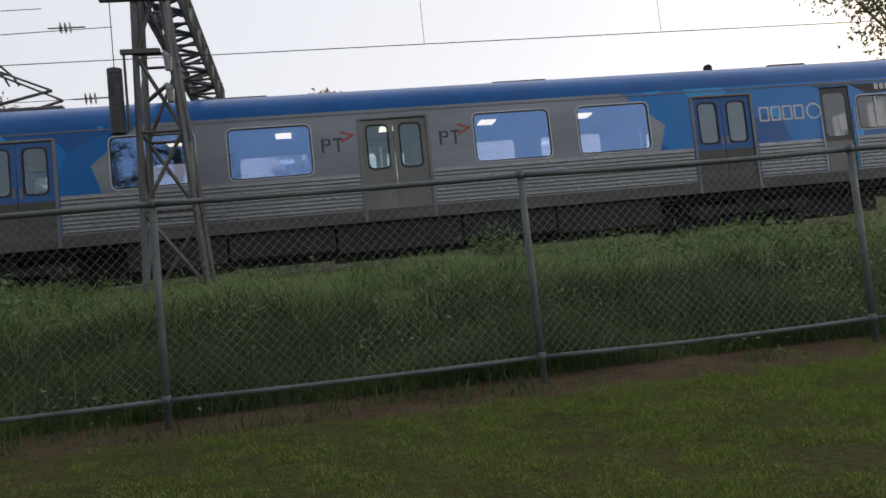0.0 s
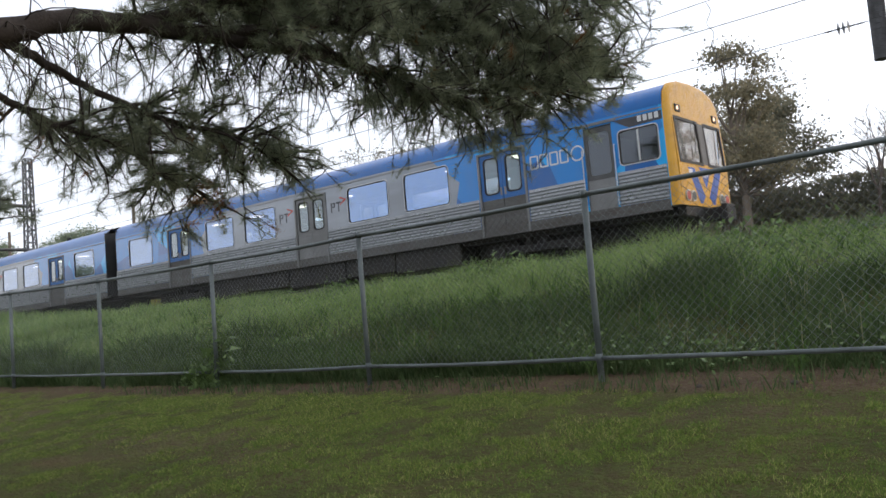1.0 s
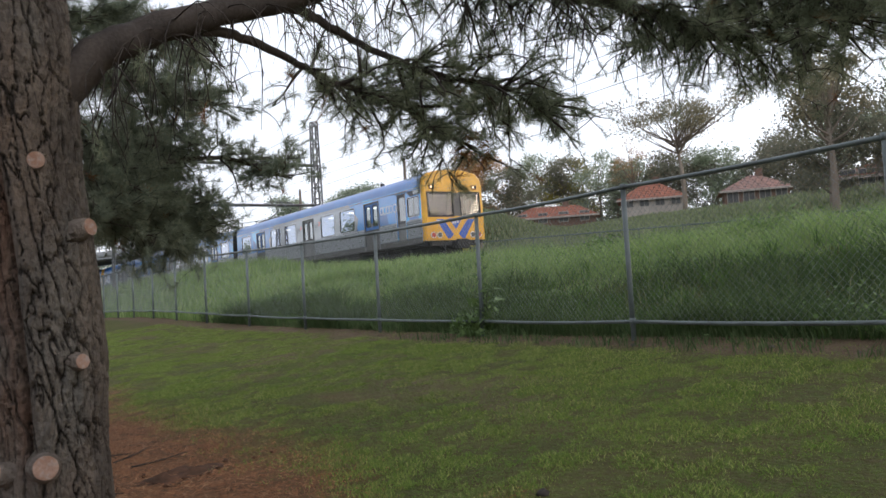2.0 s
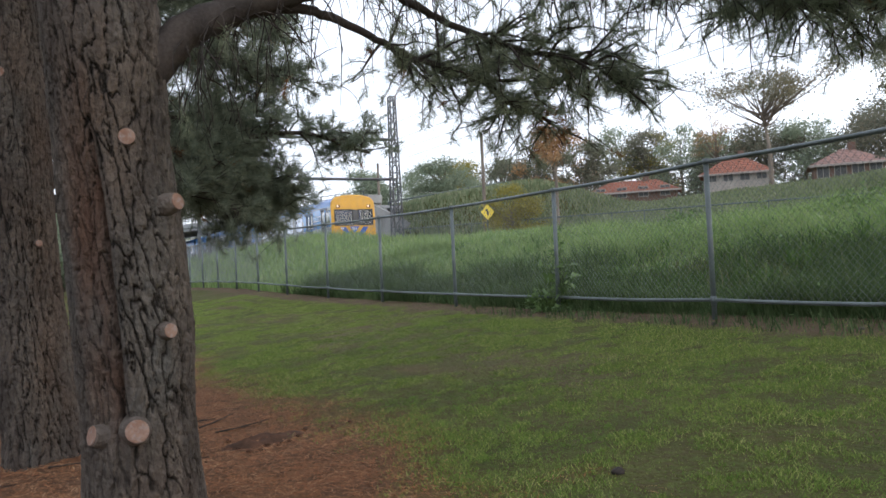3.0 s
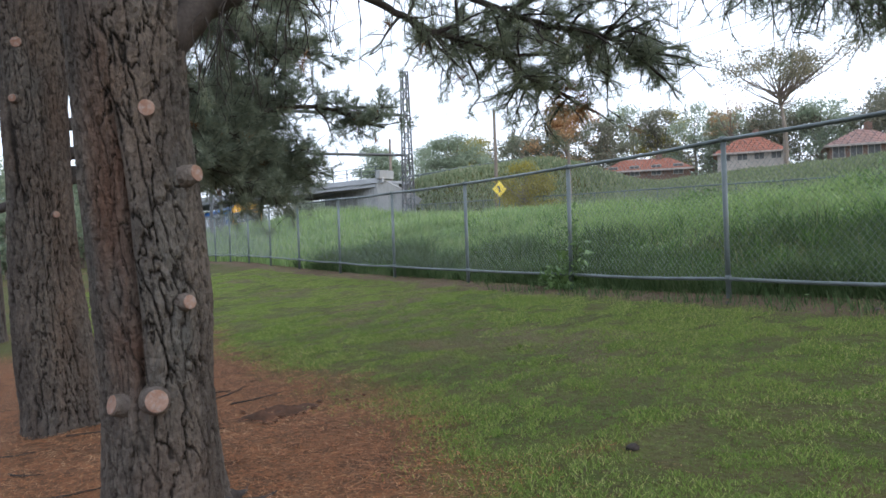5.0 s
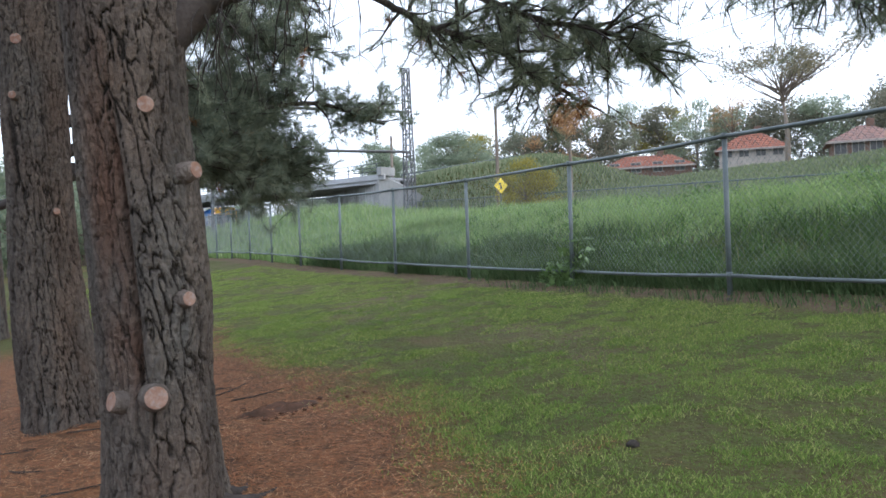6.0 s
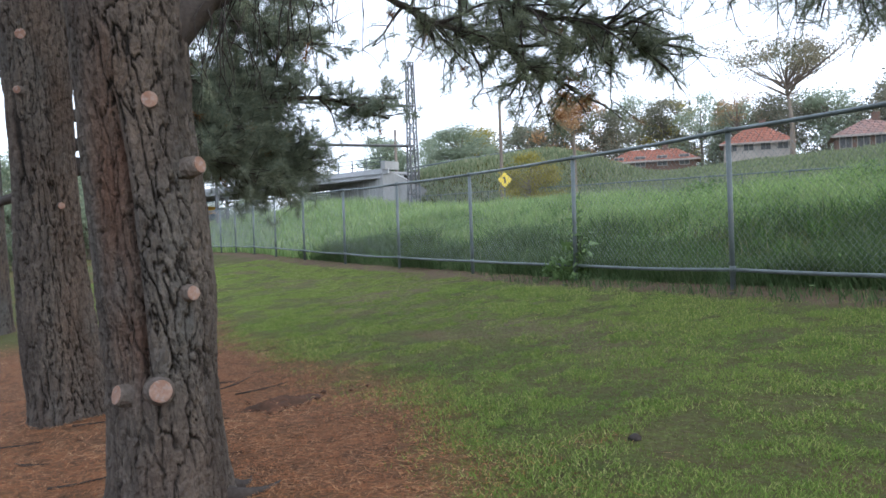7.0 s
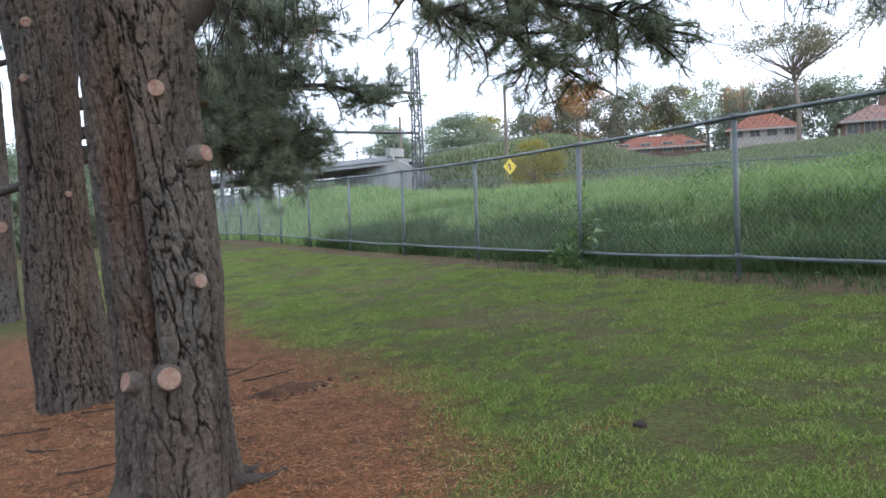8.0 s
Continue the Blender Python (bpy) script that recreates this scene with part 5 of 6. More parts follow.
def trunk(name, parent, axis, radii, seed, around, step, fine_top, fold=None):
    """A leaning trunk with deep bark plates. axis: (x, y, z) points; radii one for each."""
    A = np.array(axis, float)
    z0, z1 = A[0, 2], A[-1, 2]
    zs = np.concatenate([np.arange(z0, fine_top, step), np.arange(fine_top, z1, 0.12), [z1]])
    cx, cy, R = (np.interp(zs, A[:, 2], q) for q in (A[:, 0], A[:, 1], np.array(radii)))
    th = np.linspace(0, 2 * math.pi, around, endpoint=False)
    T, Z = np.meshgrid(th, zs)
    Rr = np.repeat(R[:, None], around, 1)
    wrap = int(round(2 * math.pi * radii[1] / 0.066))
    u = T / (2 * math.pi) * wrap
    wob = fbm(np.cos(T) * 2.5 + seed, Z * 3.2 + np.sin(T) * 2.5, 3) - 0.5
    wob2 = fbm(np.cos(T) * 11 + seed + 9, Z * 13 + np.sin(T) * 11, 4) - 0.5
    wob3 = fbm(np.sin(T) * 4 + seed + 30, Z * 5 + np.cos(T) * 4, 3) - 0.5
    gap = worley(u + wob * 1.7 + wob2 * 0.75, Z / 0.4 + seed * 3 + wob3 * 1.4 - wob2 * 0.6, wrap)
    gap2 = worley(u * 2 + wob * 3.2 + wob2 * 1.6, Z / 0.2 + seed + wob2 * 1.6, wrap * 2)
    keep = 0.5 + 0.5 * ease(0.3, 0.55, fbm(np.cos(T) * 3 + 4, Z * 2.2 + np.sin(T) * 3 + seed, 3))
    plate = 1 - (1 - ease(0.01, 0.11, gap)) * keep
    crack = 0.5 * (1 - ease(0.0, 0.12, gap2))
    dome = ease(0.0, 0.55, gap)
    flake = fbm(u * 1.6 + wob2 * 2, Z * 22 + wob * 8, 3) - 0.5
    rough = 0.5 * (fbm(np.cos(T) * 9 + seed, Z * 9 + np.sin(T) * 9, 3) - 0.5) + 0.7 * flake
    lobes = 1 + 0.03 * np.sin(2 * T + seed) + 0.025 * np.sin(3 * T + seed + 0.6 * Z) + 0.02 * np.sin(5 * T + 2 * seed - 0.8 * Z)
    flare = 1 + (0.06 + 0.09 * np.sin(4 * T + seed)) * np.exp(-(Z - z0 - 0.25) / 0.12)
    r = Rr * lobes * np.maximum(flare, 1) + 0.021 * (plate - 0.85) + 0.003 * (dome - 0.6) - 0.009 * crack + 0.02 * rough
    strip = np.zeros_like(T)
    if fold is not None:
        # two stems grown together: a deep fold, with reddish bark beside it
        dT = (T - fold + math.pi + 0.18 * (fbm(Z * 1.2, T * 0 + 3, 2) - 0.5)) % (2 * math.pi) - math.pi
        span = ease(-0.3, -0.05, Z) * (1 - ease(0.75, 1.5, Z))
        r = r - 0.045 * span * np.exp(-(dT / 0.08) ** 2) - 0.035 * span * ease(0.04, -0.02, dT) * ease(-0.75, -0.3, dT)
        strip = ease(0.06, -0.04, dT) * ease(-0.95, -0.45, dT) * ease(-0.35, 0.0, Z) * (1 - 0.8 * ease(1.0, 1.7, Z))
        strip = strip * ease(0.25, 0.5, fbm(T * 5, Z * 2.5, 3) + 0.2)
    V = np.stack([cx[:, None] + r * np.cos(T), cy[:, None] + r * np.sin(T), Z], -1).reshape(-1, 3)
    n = len(zs)
    i = np.arange(n - 1)[:, None] * around
    k = np.arange(around)[None, :]
    F = np.stack([i + k, i + (k + 1) % around, i + around + (k + 1) % around, i + around + k], -1).reshape(-1, 4)
    ob = triangles(name, V, F, BARK, parent)
    ob.data.polygons.foreach_set("use_smooth", [True] * len(F))
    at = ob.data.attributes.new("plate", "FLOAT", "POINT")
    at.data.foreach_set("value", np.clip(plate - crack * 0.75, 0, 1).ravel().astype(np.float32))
    at = ob.data.attributes.new("strip", "FLOAT", "POINT")
    at.data.foreach_set("value", np.clip(strip, 0, 1).ravel().astype(np.float32))
    return ob


def smooth_line(pts, n=8):
    P = [Vector(p) for p in pts]
    P = [P[0] * 2 - P[1]] + P + [P[-1] * 2 - P[-2]]
    out = []
    for i in range(1, len(P) - 2):
        for k in range(n):
            t = k / n
            a, b, c, d = P[i - 1], P[i], P[i + 1], P[i + 2]
            out.append(0.5 * ((2 * b) + (c - a) * t + (2 * a - 5 * b + 4 * c - d) * t * t + (3 * b - a - 3 * c + d) * t ** 3))
    return out + [P[-2]]


class Crown:
    """Limbs, twigs and needle tufts of one pine."""

    def __init__(self, seed):
        self.r = random.Random(seed)
        self.wood, self.tufts, self.dead = Shape(), [], []

    def aim(self, spread=1.0):
        r = self.r
        return Vector((r.gauss(0, 1), r.gauss(0, 1), r.gauss(0, 0.8))) * spread

    def twig(self, p, d, length, radius, droop, tuft=True, segs=5):
        pts, q = [p.copy()], p.copy()
        d = d.normalized()
        for k in range(segs):
            d = (d + self.aim(0.16) + Vector((0, 0, -droop * (k + 1) / segs))).normalized()
            q = q + d * (length / segs)
            pts.append(q.copy())
        self.wood.tube(pts, [radius * (1 - 0.75 * k / segs) for k in range(segs + 1)], 3 if radius < 0.008 else 4, 0, False)
        if tuft:
            self.tufts.append((q, d))
        return pts, d

    def clothe(self, line, count, start, length, droop, fill, up=0.0, dead=0.03):
        """Side branches along a limb, each with its twigs and tufts."""
        r = self.r
        for _ in range(count):
            t = start + (1 - start) * r.random()
            i = min(int(t * (len(line) - 1)), len(line) - 2)
            tan = (line[i + 1] - line[i]).normalized()
            d = self.aim() + tan * 0.7 + Vector((0, 0, up))
            L = length * (0.45 + 0.75 * r.random())
            pts, dd = self.twig(line[i], d, L, 0.009 + 0.006 * r.random(), droop, True, 6)
            for _ in range(fill):
                j = r.randrange(1, len(pts))
                e = self.aim() + (pts[j] - pts[j - 1]).normalized() * 0.8 + Vector((0, 0, up * 0.4))
                l2 = L * (0.25 + 0.4 * r.random())
                p2, d2 = self.twig(pts[j], e, l2, 0.005, droop * 1.2, True, 4)
                if r.random() < 0.6:
                    e3 = self.aim() + d2
                    self.twig(p2[r.randrange(1, 4)], e3, l2 * 0.5, 0.0032, droop, r.random() < 0.85, 3)

    def grow(self, parent, needle, per, length, width, mat, dead_share=0.015):
        part("bough", self.wood, TWIG, parent, smooth=True)
        tf = [t for t in self.tufts]
        self.r.shuffle(tf)
        k = int(len(tf) * dead_share)
        for name, group, m in (("needles", tf[k:], mat), ("dead_needles", tf[:k], NEEDLE_DEAD)):
            if group:
                self.needles(name, group, per, length, width, m, parent)

    def needles(self, name, group, per, length, width, mat, parent):
        P = np.array([t[0][:] for t in group])
        D = np.array([t[1][:] for t in group])
        n = len(P)
        P, D = np.repeat(P, per, 0), np.repeat(D, per, 0)
        N = n * per
        back = rng.random(N)[:, None] * 0.11
        P = P - D * back
        dirs = D * 0.55 + rng.normal(0, 0.6, (N, 3)) + np.array([0, 0, 0.12])
        dirs /= np.linalg.norm(dirs, axis=1)[:, None]
        ln = length * (0.6 + 0.6 * rng.random(N))
        side = np.cross(dirs, rng.normal(0, 1, (N, 3)))
        side /= np.linalg.norm(side, axis=1)[:, None]
        V = np.stack([P - side * width / 2, P + side * width / 2, P + dirs * ln[:, None]], 1).reshape(-1, 3)
        tagged(triangles(name, V, np.arange(3 * N).reshape(-1, 3), mat, parent), kind="stuff")


def knot(parent, centre, out, r, collar=0.03, sawn=True):
    """The cut face of a pruned branch on its stub."""
    c, o = Vector(centre), Vector(out).normalized()
    s = Shape().tube([c - o * 0.16, c - o * 0.05, c - o * 0.012, c], [r + collar * 0.9, r + collar * 0.35, r * 1.14, r * 1.03], 20)
    st = part("branch_stub", s, STUB, parent, smooth=True)
    if sawn:
        part("cut_face", Shape().tube([c, c + o * 0.004, c + o * 0.006], [r, r * 0.97, r * 0.6], 24), CUTWOOD, st, "pale freshly sawn wood")


LIMB_A = [(-3.45, -6.2, 1.5), (-3.42, -6.0, 1.74), (-3.44, -5.63, 1.95), (-3.47, -5.06, 2.15), (-3.4, -4.53, 2.33), (-3.22, -3.86, 2.34), (-2.93, -3.18, 2.27), (-2.75, -2.86, 2.15), (-2.56, -2.56, 2.0), (-2.2, -2.05, 1.91)]
LIMB_B = [(-3.44, -5.75, 1.9), (-3.55, -5.3, 1.98), (-3.64, -4.94, 1.91), (-3.69, -4.57, 1.79), (-3.71, -4.17, 1.72), (-3.78, -3.89, 1.58), (-3.7, -3.56, 1.43)]
LIMB_C = [(-3.47, -5.06, 2.15), (-3.49, -4.85, 2.13), (-3.54, -4.48, 2.0), (-3.47, -3.97, 1.84), (-3.44, -3.56, 1.8), (-3.42, -3.2, 1.66)]
LIMB_E = [(-3.36, -4.3, 2.34), (-3.0, -3.5, 2.6), (-2.6, -2.7, 2.72), (-2.1, -2.0, 2.75), (-1.72, -1.55, 2.75)]
LIMB_F = [(-3.22, -3.86, 2.34), (-2.7, -3.0, 2.45), (-2.3, -2.3, 2.4), (-1.95, -1.8, 2.2)]
LIMB_G = [(-3.3, -4.1, 2.34), (-3.25, -3.5, 2.75), (-2.9, -2.7, 3.05), (-2.3, -2.1, 3.1)]
LIMB_H = [(-2.56, -2.56, 2.0), (-1.97, -2.1, 2.01), (-1.70, -1.6, 2.10)]


def near_pine():
    t = thing("pine_tree", pose(0, 0, 0), "large pine with cracked bark and sawn branch stubs", "tree", "pines")
    trunk("trunk", t, [(-3.5, -6.225, -1.05), (-3.5, -6.24, -0.6), (-3.5, -6.255, -0.15), (-3.5, -6.265, 0.26), (-3.5, -6.295, 0.68), (-3.5, -6.335, 1.1), (-3.5, -6.36, 1.65), (-3.55, -6.48, 3.2), (-3.6, -6.45, 8.0)], [0.32, 0.29, 0.272, 0.292, 0.29, 0.276, 0.285, 0.25, 0.12], 1.7, 370, 0.0095, 2.2, -0.34)
    c = Crown(5)
    for pts, r0, r1 in ((LIMB_A, 0.115, 0.028), (LIMB_B, 0.04, 0.007), (LIMB_C, 0.042, 0.007), (LIMB_E, 0.045, 0.014), (LIMB_F, 0.04, 0.012), (LIMB_G, 0.04, 0.012), (LIMB_H, 0.026, 0.01)):
        line = smooth_line(pts)
        n = len(line)
        c.wood.tube([p + c.aim(0.006) for p in line], [r0 + (r1 - r0) * (k / (n - 1)) ** 0.6 for k in range(n)], 10)
    A, B, C, E, F, G, H = (smooth_line(p) for p in (LIMB_A, LIMB_B, LIMB_C, LIMB_E, LIMB_F, LIMB_G, LIMB_H))
    c.clothe(A, 34, 0.72, 0.42, 0.45, 4, -0.5)
    c.clothe(H, 60, 0.15, 0.42, 0.05, 8, 0.3)
    c.clothe(A, 50, 0.45, 0.55, 0.12, 7, 0.15)
    c.clothe(B, 52, 0.4, 0.42, 0.12, 6, 0.05)
    c.clothe(C, 54, 0.47, 0.42, 0.1, 7, 0.05)
    c.clothe(E, 150, 0.12, 0.6, 0.05, 9, 0.3)
    c.clothe(F, 150, 0.12, 0.58, 0.07, 9, 0.2)
    c.clothe(G, 140, 0.1, 0.68, 0.08, 9, 0.3)
    # bare hanging twigs close to the trunk
    for _ in range(120):
        i = c.r.randrange(8, len(A) - 20)
        pts, d = c.twig(A[i], c.aim() + Vector((0, 0, -0.6)), 0.3 + 0.45 * c.r.random(), 0.006, 0.6, False, 6)
        for _ in range(2):
            c.twig(pts[c.r.randrange(1, 6)], c.aim() + d, 0.2, 0.0035, 0.5, c.r.random() < 0.15, 4)
    # upper crown, above the view, made dense to shade trunk and lawn
    for k in range(16):
        a = k * 2.4
        z = 3.5 + k * 0.28
        L = 3.7 - 0.15 * k
        line = smooth_line([(-3.55, -6.4, z), (-3.55 + 0.5 * L * math.cos(a), -6.4 + 0.5 * L * math.sin(a), z + 0.35), (-3.55 + L * math.cos(a), -6.4 + L * math.sin(a), z + 0.4)])
        c.wood.tube(line, [0.07 - 0.055 * q / (len(line) - 1) for q in range(len(line))], 6)
        c.clothe(line, 26, 0.2, 0.9, 0.1, 4, 0.2)
    for _ in range(26):
        p = B[-1] + c.aim(0.07)
        c.dead.append((p, c.aim() + Vector((0, 0, -0.3))))
    c.needles('dead_tuft', [(p, d.normalized()) for p, d in c.dead], 46, 0.08, 0.0034, NEEDLE_DEAD, t)
    c.grow(t, None, 62, 0.074, 0.0022, NEEDLE)
    for centre, out, r in (((-3.235, -6.08, 0.885), (0.7, 0.6, 0.15), 0.04), ((-3.19, -6.14, 0.275), (0.9, 0.45, 0.05), 0.034), ((-3.14, -6.31, -0.165), (1, -0.05, 0.12), 0.052),
                           ((-3.205, -6.3, 1.185), (1, 0.0, 0.05), 0.038), ((-3.32, -6.49, -0.19), (0.35, -1, 0.25), 0.045)):
        knot(t, centre, out, r, 0.034)
    rr = random.Random(8)
    for a, L in ((1.5, 0.26), (1.0, 0.3)):
        pts = []
        for q in range(6):
            d = 0.24 + L * q / 5
            x, y = -3.5 + d * math.cos(a + 0.12 * q), -6.22 + d * math.sin(a + 0.12 * q)
            pts.append((x, y, float(height(x, y)) + 0.05 * (1 - q / 5) ** 2 - 0.006 + 0.008 * rr.random()))
        part("root", Shape().tube(pts, [0.05, 0.038, 0.028, 0.02, 0.013, 0.006], 8), TWIG, t, smooth=True)
    return t


def second_pine():
    t = thing("pine_tree", pose(0, 0, 0), "pine with grey cracked bark standing in orange needle litter", "tree", "pines")
    trunk("trunk", t, [(-6.6, -6.62, -1.1), (-6.6, -6.645, -0.75), (-6.6, -6.705, -0.33), (-6.6, -6.76, 0.37), (-6.6, -6.775, 1.06), (-6.61, -6.79, 1.75), (-6.63, -6.82, 2.3), (-6.7, -6.9, 8.5)], [0.36, 0.32, 0.295, 0.258, 0.23, 0.24, 0.28, 0.1], 4.1, 280, 0.013, 3.0)
    c = Crown(11)
    limbs = [[(-6.6, -6.6, 1.6), (-7.5, -5.7, 1.75), (-8.0, -5.1, 1.9), (-8.4, -3.9, 2.15), (-8.5, -3.0, 1.95)],
             [(-6.6, -6.6, 1.35), (-7.6, -5.7, 1.6), (-8.2, -5.0, 1.65), (-8.4, -4.5, 1.55), (-8.6, -4.1, 1.4)],
             [(-6.62, -6.7, 2.5), (-7.5, -5.6, 2.75), (-8.1, -4.8, 2.85), (-8.4, -3.9, 2.75)],
             [(-6.62, -6.7, 3.0), (-7.6, -5.8, 3.3), (-8.3, -4.8, 3.5), (-8.6, -4.0, 3.4)],
             [(-6.6, -6.6, 1.15), (-7.6, -5.6, 1.35), (-8.3, -4.75, 1.42), (-8.6, -4.2, 1.38)],
             [(-6.6, -6.6, 1.2), (-7.7, -5.6, 1.38), (-8.4, -4.8, 1.42), (-8.8, -4.1, 1.3)],
             [(-6.6, -6.6, 1.9), (-7.9, -5.6, 2.2), (-8.5, -4.9, 2.3), (-8.9, -4.2, 2.3)]]
    for pts in limbs:
        line = smooth_line(pts)
        n = len(line)
        c.wood.tube(line, [0.055 - 0.04 * k / (n - 1) for k in range(n)], 8)
        c.clothe(line, 72, 0.35, 0.5, 0.04, 7, 0.14)
    line = smooth_line([(-7.0, -6.9, 1.0), (-9.5, -7.6, 0.95), (-12.0, -8.2, 1.1)])
    c.wood.tube(line, [0.05 - 0.03 * k / (len(line) - 1) for k in range(len(line))], 8)
    # unseen upper crown, thickened so that it shades the trunk
    for k in range(15):
        a = k * 2.4 + 1
        z = 3.7 + k * 0.3
        L = 3.6 - 0.15 * k
        line = smooth_line([(-6.65, -6.85, z), (-6.65 + 0.5 * L * math.cos(a), -6.85 + 0.5 * L * math.sin(a), z + 0.3), (-6.65 + L * math.cos(a), -6.85 + L * math.sin(a), z + 0.4)])
        c.wood.tube(line, [0.06 - 0.045 * q / (len(line) - 1) for q in range(len(line))], 6)
        c.clothe(line, 24, 0.2, 0.9, 0.1, 4, 0.2)
    c.grow(t, None, 40, 0.115, 0.0054, NEEDLE_FAR, 0.012)
    for centre, out, r in (((-6.36, -6.66, 0.85), (1, 0.2, 0.05), 0.026), ((-6.38, -6.9, 2.2), (1, -0.3, 0.05), 0.042), ((-6.37, -6.94, 1.76), (1, -0.4, 0.05), 0.03)):
        knot(t, centre, out, r, 0.03)


def third_pine():
    t = thing("pine_tree", pose(0, 0, 0), "distant pine trunk with a pale sawn branch scar", "tree", "pines")
    trunk("trunk", t, [(-15.0, -7.72, -1.2), (-15.0, -7.72, -0.7), (-15, -7.75, 1.0), (-15, -7.8, 7.5)], [0.36, 0.33, 0.29, 0.12], 7.7, 90, 0.03, 3.0)
    knot(t, (-14.7, -7.62, 0.72), (1, 0.3, 0), 0.09)
    c = Crown(23)
    for k in range(10):
        a = k * 2.4 + 1
        z = 3.4 + k * 0.45
        L = 2.8 - 0.2 * k
        line = smooth_line([(-15, -7.8, z), (-15 + 0.5 * L * math.cos(a), -7.8 + 0.5 * L * math.sin(a), z + 0.2), (-15 + L * math.cos(a), -7.8 + L * math.sin(a), z + 0.2)])
        c.wood.tube(line, [0.06 - 0.045 * q / (len(line) - 1) for q in range(len(line))], 6)
        c.clothe(line, 10, 0.3, 0.8, 0.2, 6, 0.1)
    c.grow(t, None, 30, 0.13, 0.008, NEEDLE_FAR, 0.02)


near_pine()
second_pine()
third_pine()


# ---- bridge and beyond ----
def build_bridge():
    a, b = Vector((-72.0, 21.4, 0)), Vector((-118.0, 1.4, 0))
    ang = math.degrees(math.atan2(b.y - a.y, b.x - a.x))
    L = (b - a).length
    g = thing("road_bridge", pose(a.x, a.y, 0, 0, 0, ang), "pale concrete road bridge with handrails over the railway", "bridge", kind="structure")
    d = Shape()
    d.box(-1.0, L, -0.25, 0.0, 6.55, 7.05, 0, 0.03)
    d.box(1.2, L, -9.0, -0.25, 6.75, 7.0)
    part("deck", d, CONC_SMOOTH, g)
    for k in range(5):
        part("girder", Shape().box(-0.5 if k == 0 else 1.2, L - 0.5, -0.7 - k * 1.9, -0.2 - k * 1.9, 6.2, 6.74, 0, 0.02), CONC_SMOOTH if k == 0 else CONCRETE, g)
    for k in range(int(L / 2)):
        part("rail_post", Shape().box(k * 2.0, k * 2.0 + 0.08, -0.2, -0.12, 7.05, 8.15), GALV, g)
    for z in (7.4, 7.75, 8.12):
        part("handrail", Shape().tube([(-0.5, -0.16, z), (L, -0.16, z)], 0.035, 6), GALV, g)
    part("abutment_coping", Shape().box(-0.95, -0.4, -1.6, 0.3, 6.9, 7.7, 0, 0.05), CONCRETE, g)
    ab = thing("bridge_abutment", pose(-72.0, 21.5, 0), "stained concrete abutment wall under the bridge", "wall", kind="structure")
    w = Shape()
    w.slab([(0.3, 0.6), (-16, 0.6), (-16, 6.7), (0.3, 6.7)], 0.0, 1.0)
    part("face", w, CONCRETE, ab)
    v = Shape()
    v.add([(0.3, 0.0, 0.5), (2.2, 4.4, 0.5), (2.2, 4.4, 4.6), (0.3, 0.0, 7.1), (0.0, 0.6, 0.5), (1.7, 4.6, 0.5), (1.7, 4.6, 4.6), (0.0, 0.6, 7.1)],
          [(0, 1, 2, 3), (4, 7, 6, 5), (0, 4, 5, 1), (3, 2, 6, 7), (1, 5, 6, 2), (0, 3, 7, 4)])
    part("wing_wall", v, CONCRETE, ab)
    for k in range(9):
        part("joint_pilaster", Shape().box(-1.8 - k * 1.7, -1.6 - k * 1.7, -0.06, 0.02, 0.8, 6.15, 0, 0.01), CONCRETE, ab)
    ab2 = thing("bridge_abutment", pose(-104, 4.0, 0), "concrete abutment on the near side of the tracks", "wall", kind="structure")
    part("face", Shape().box(-14, 4, -1, 0, 0.3, 6.6), CONCRETE, ab2)


build_bridge()


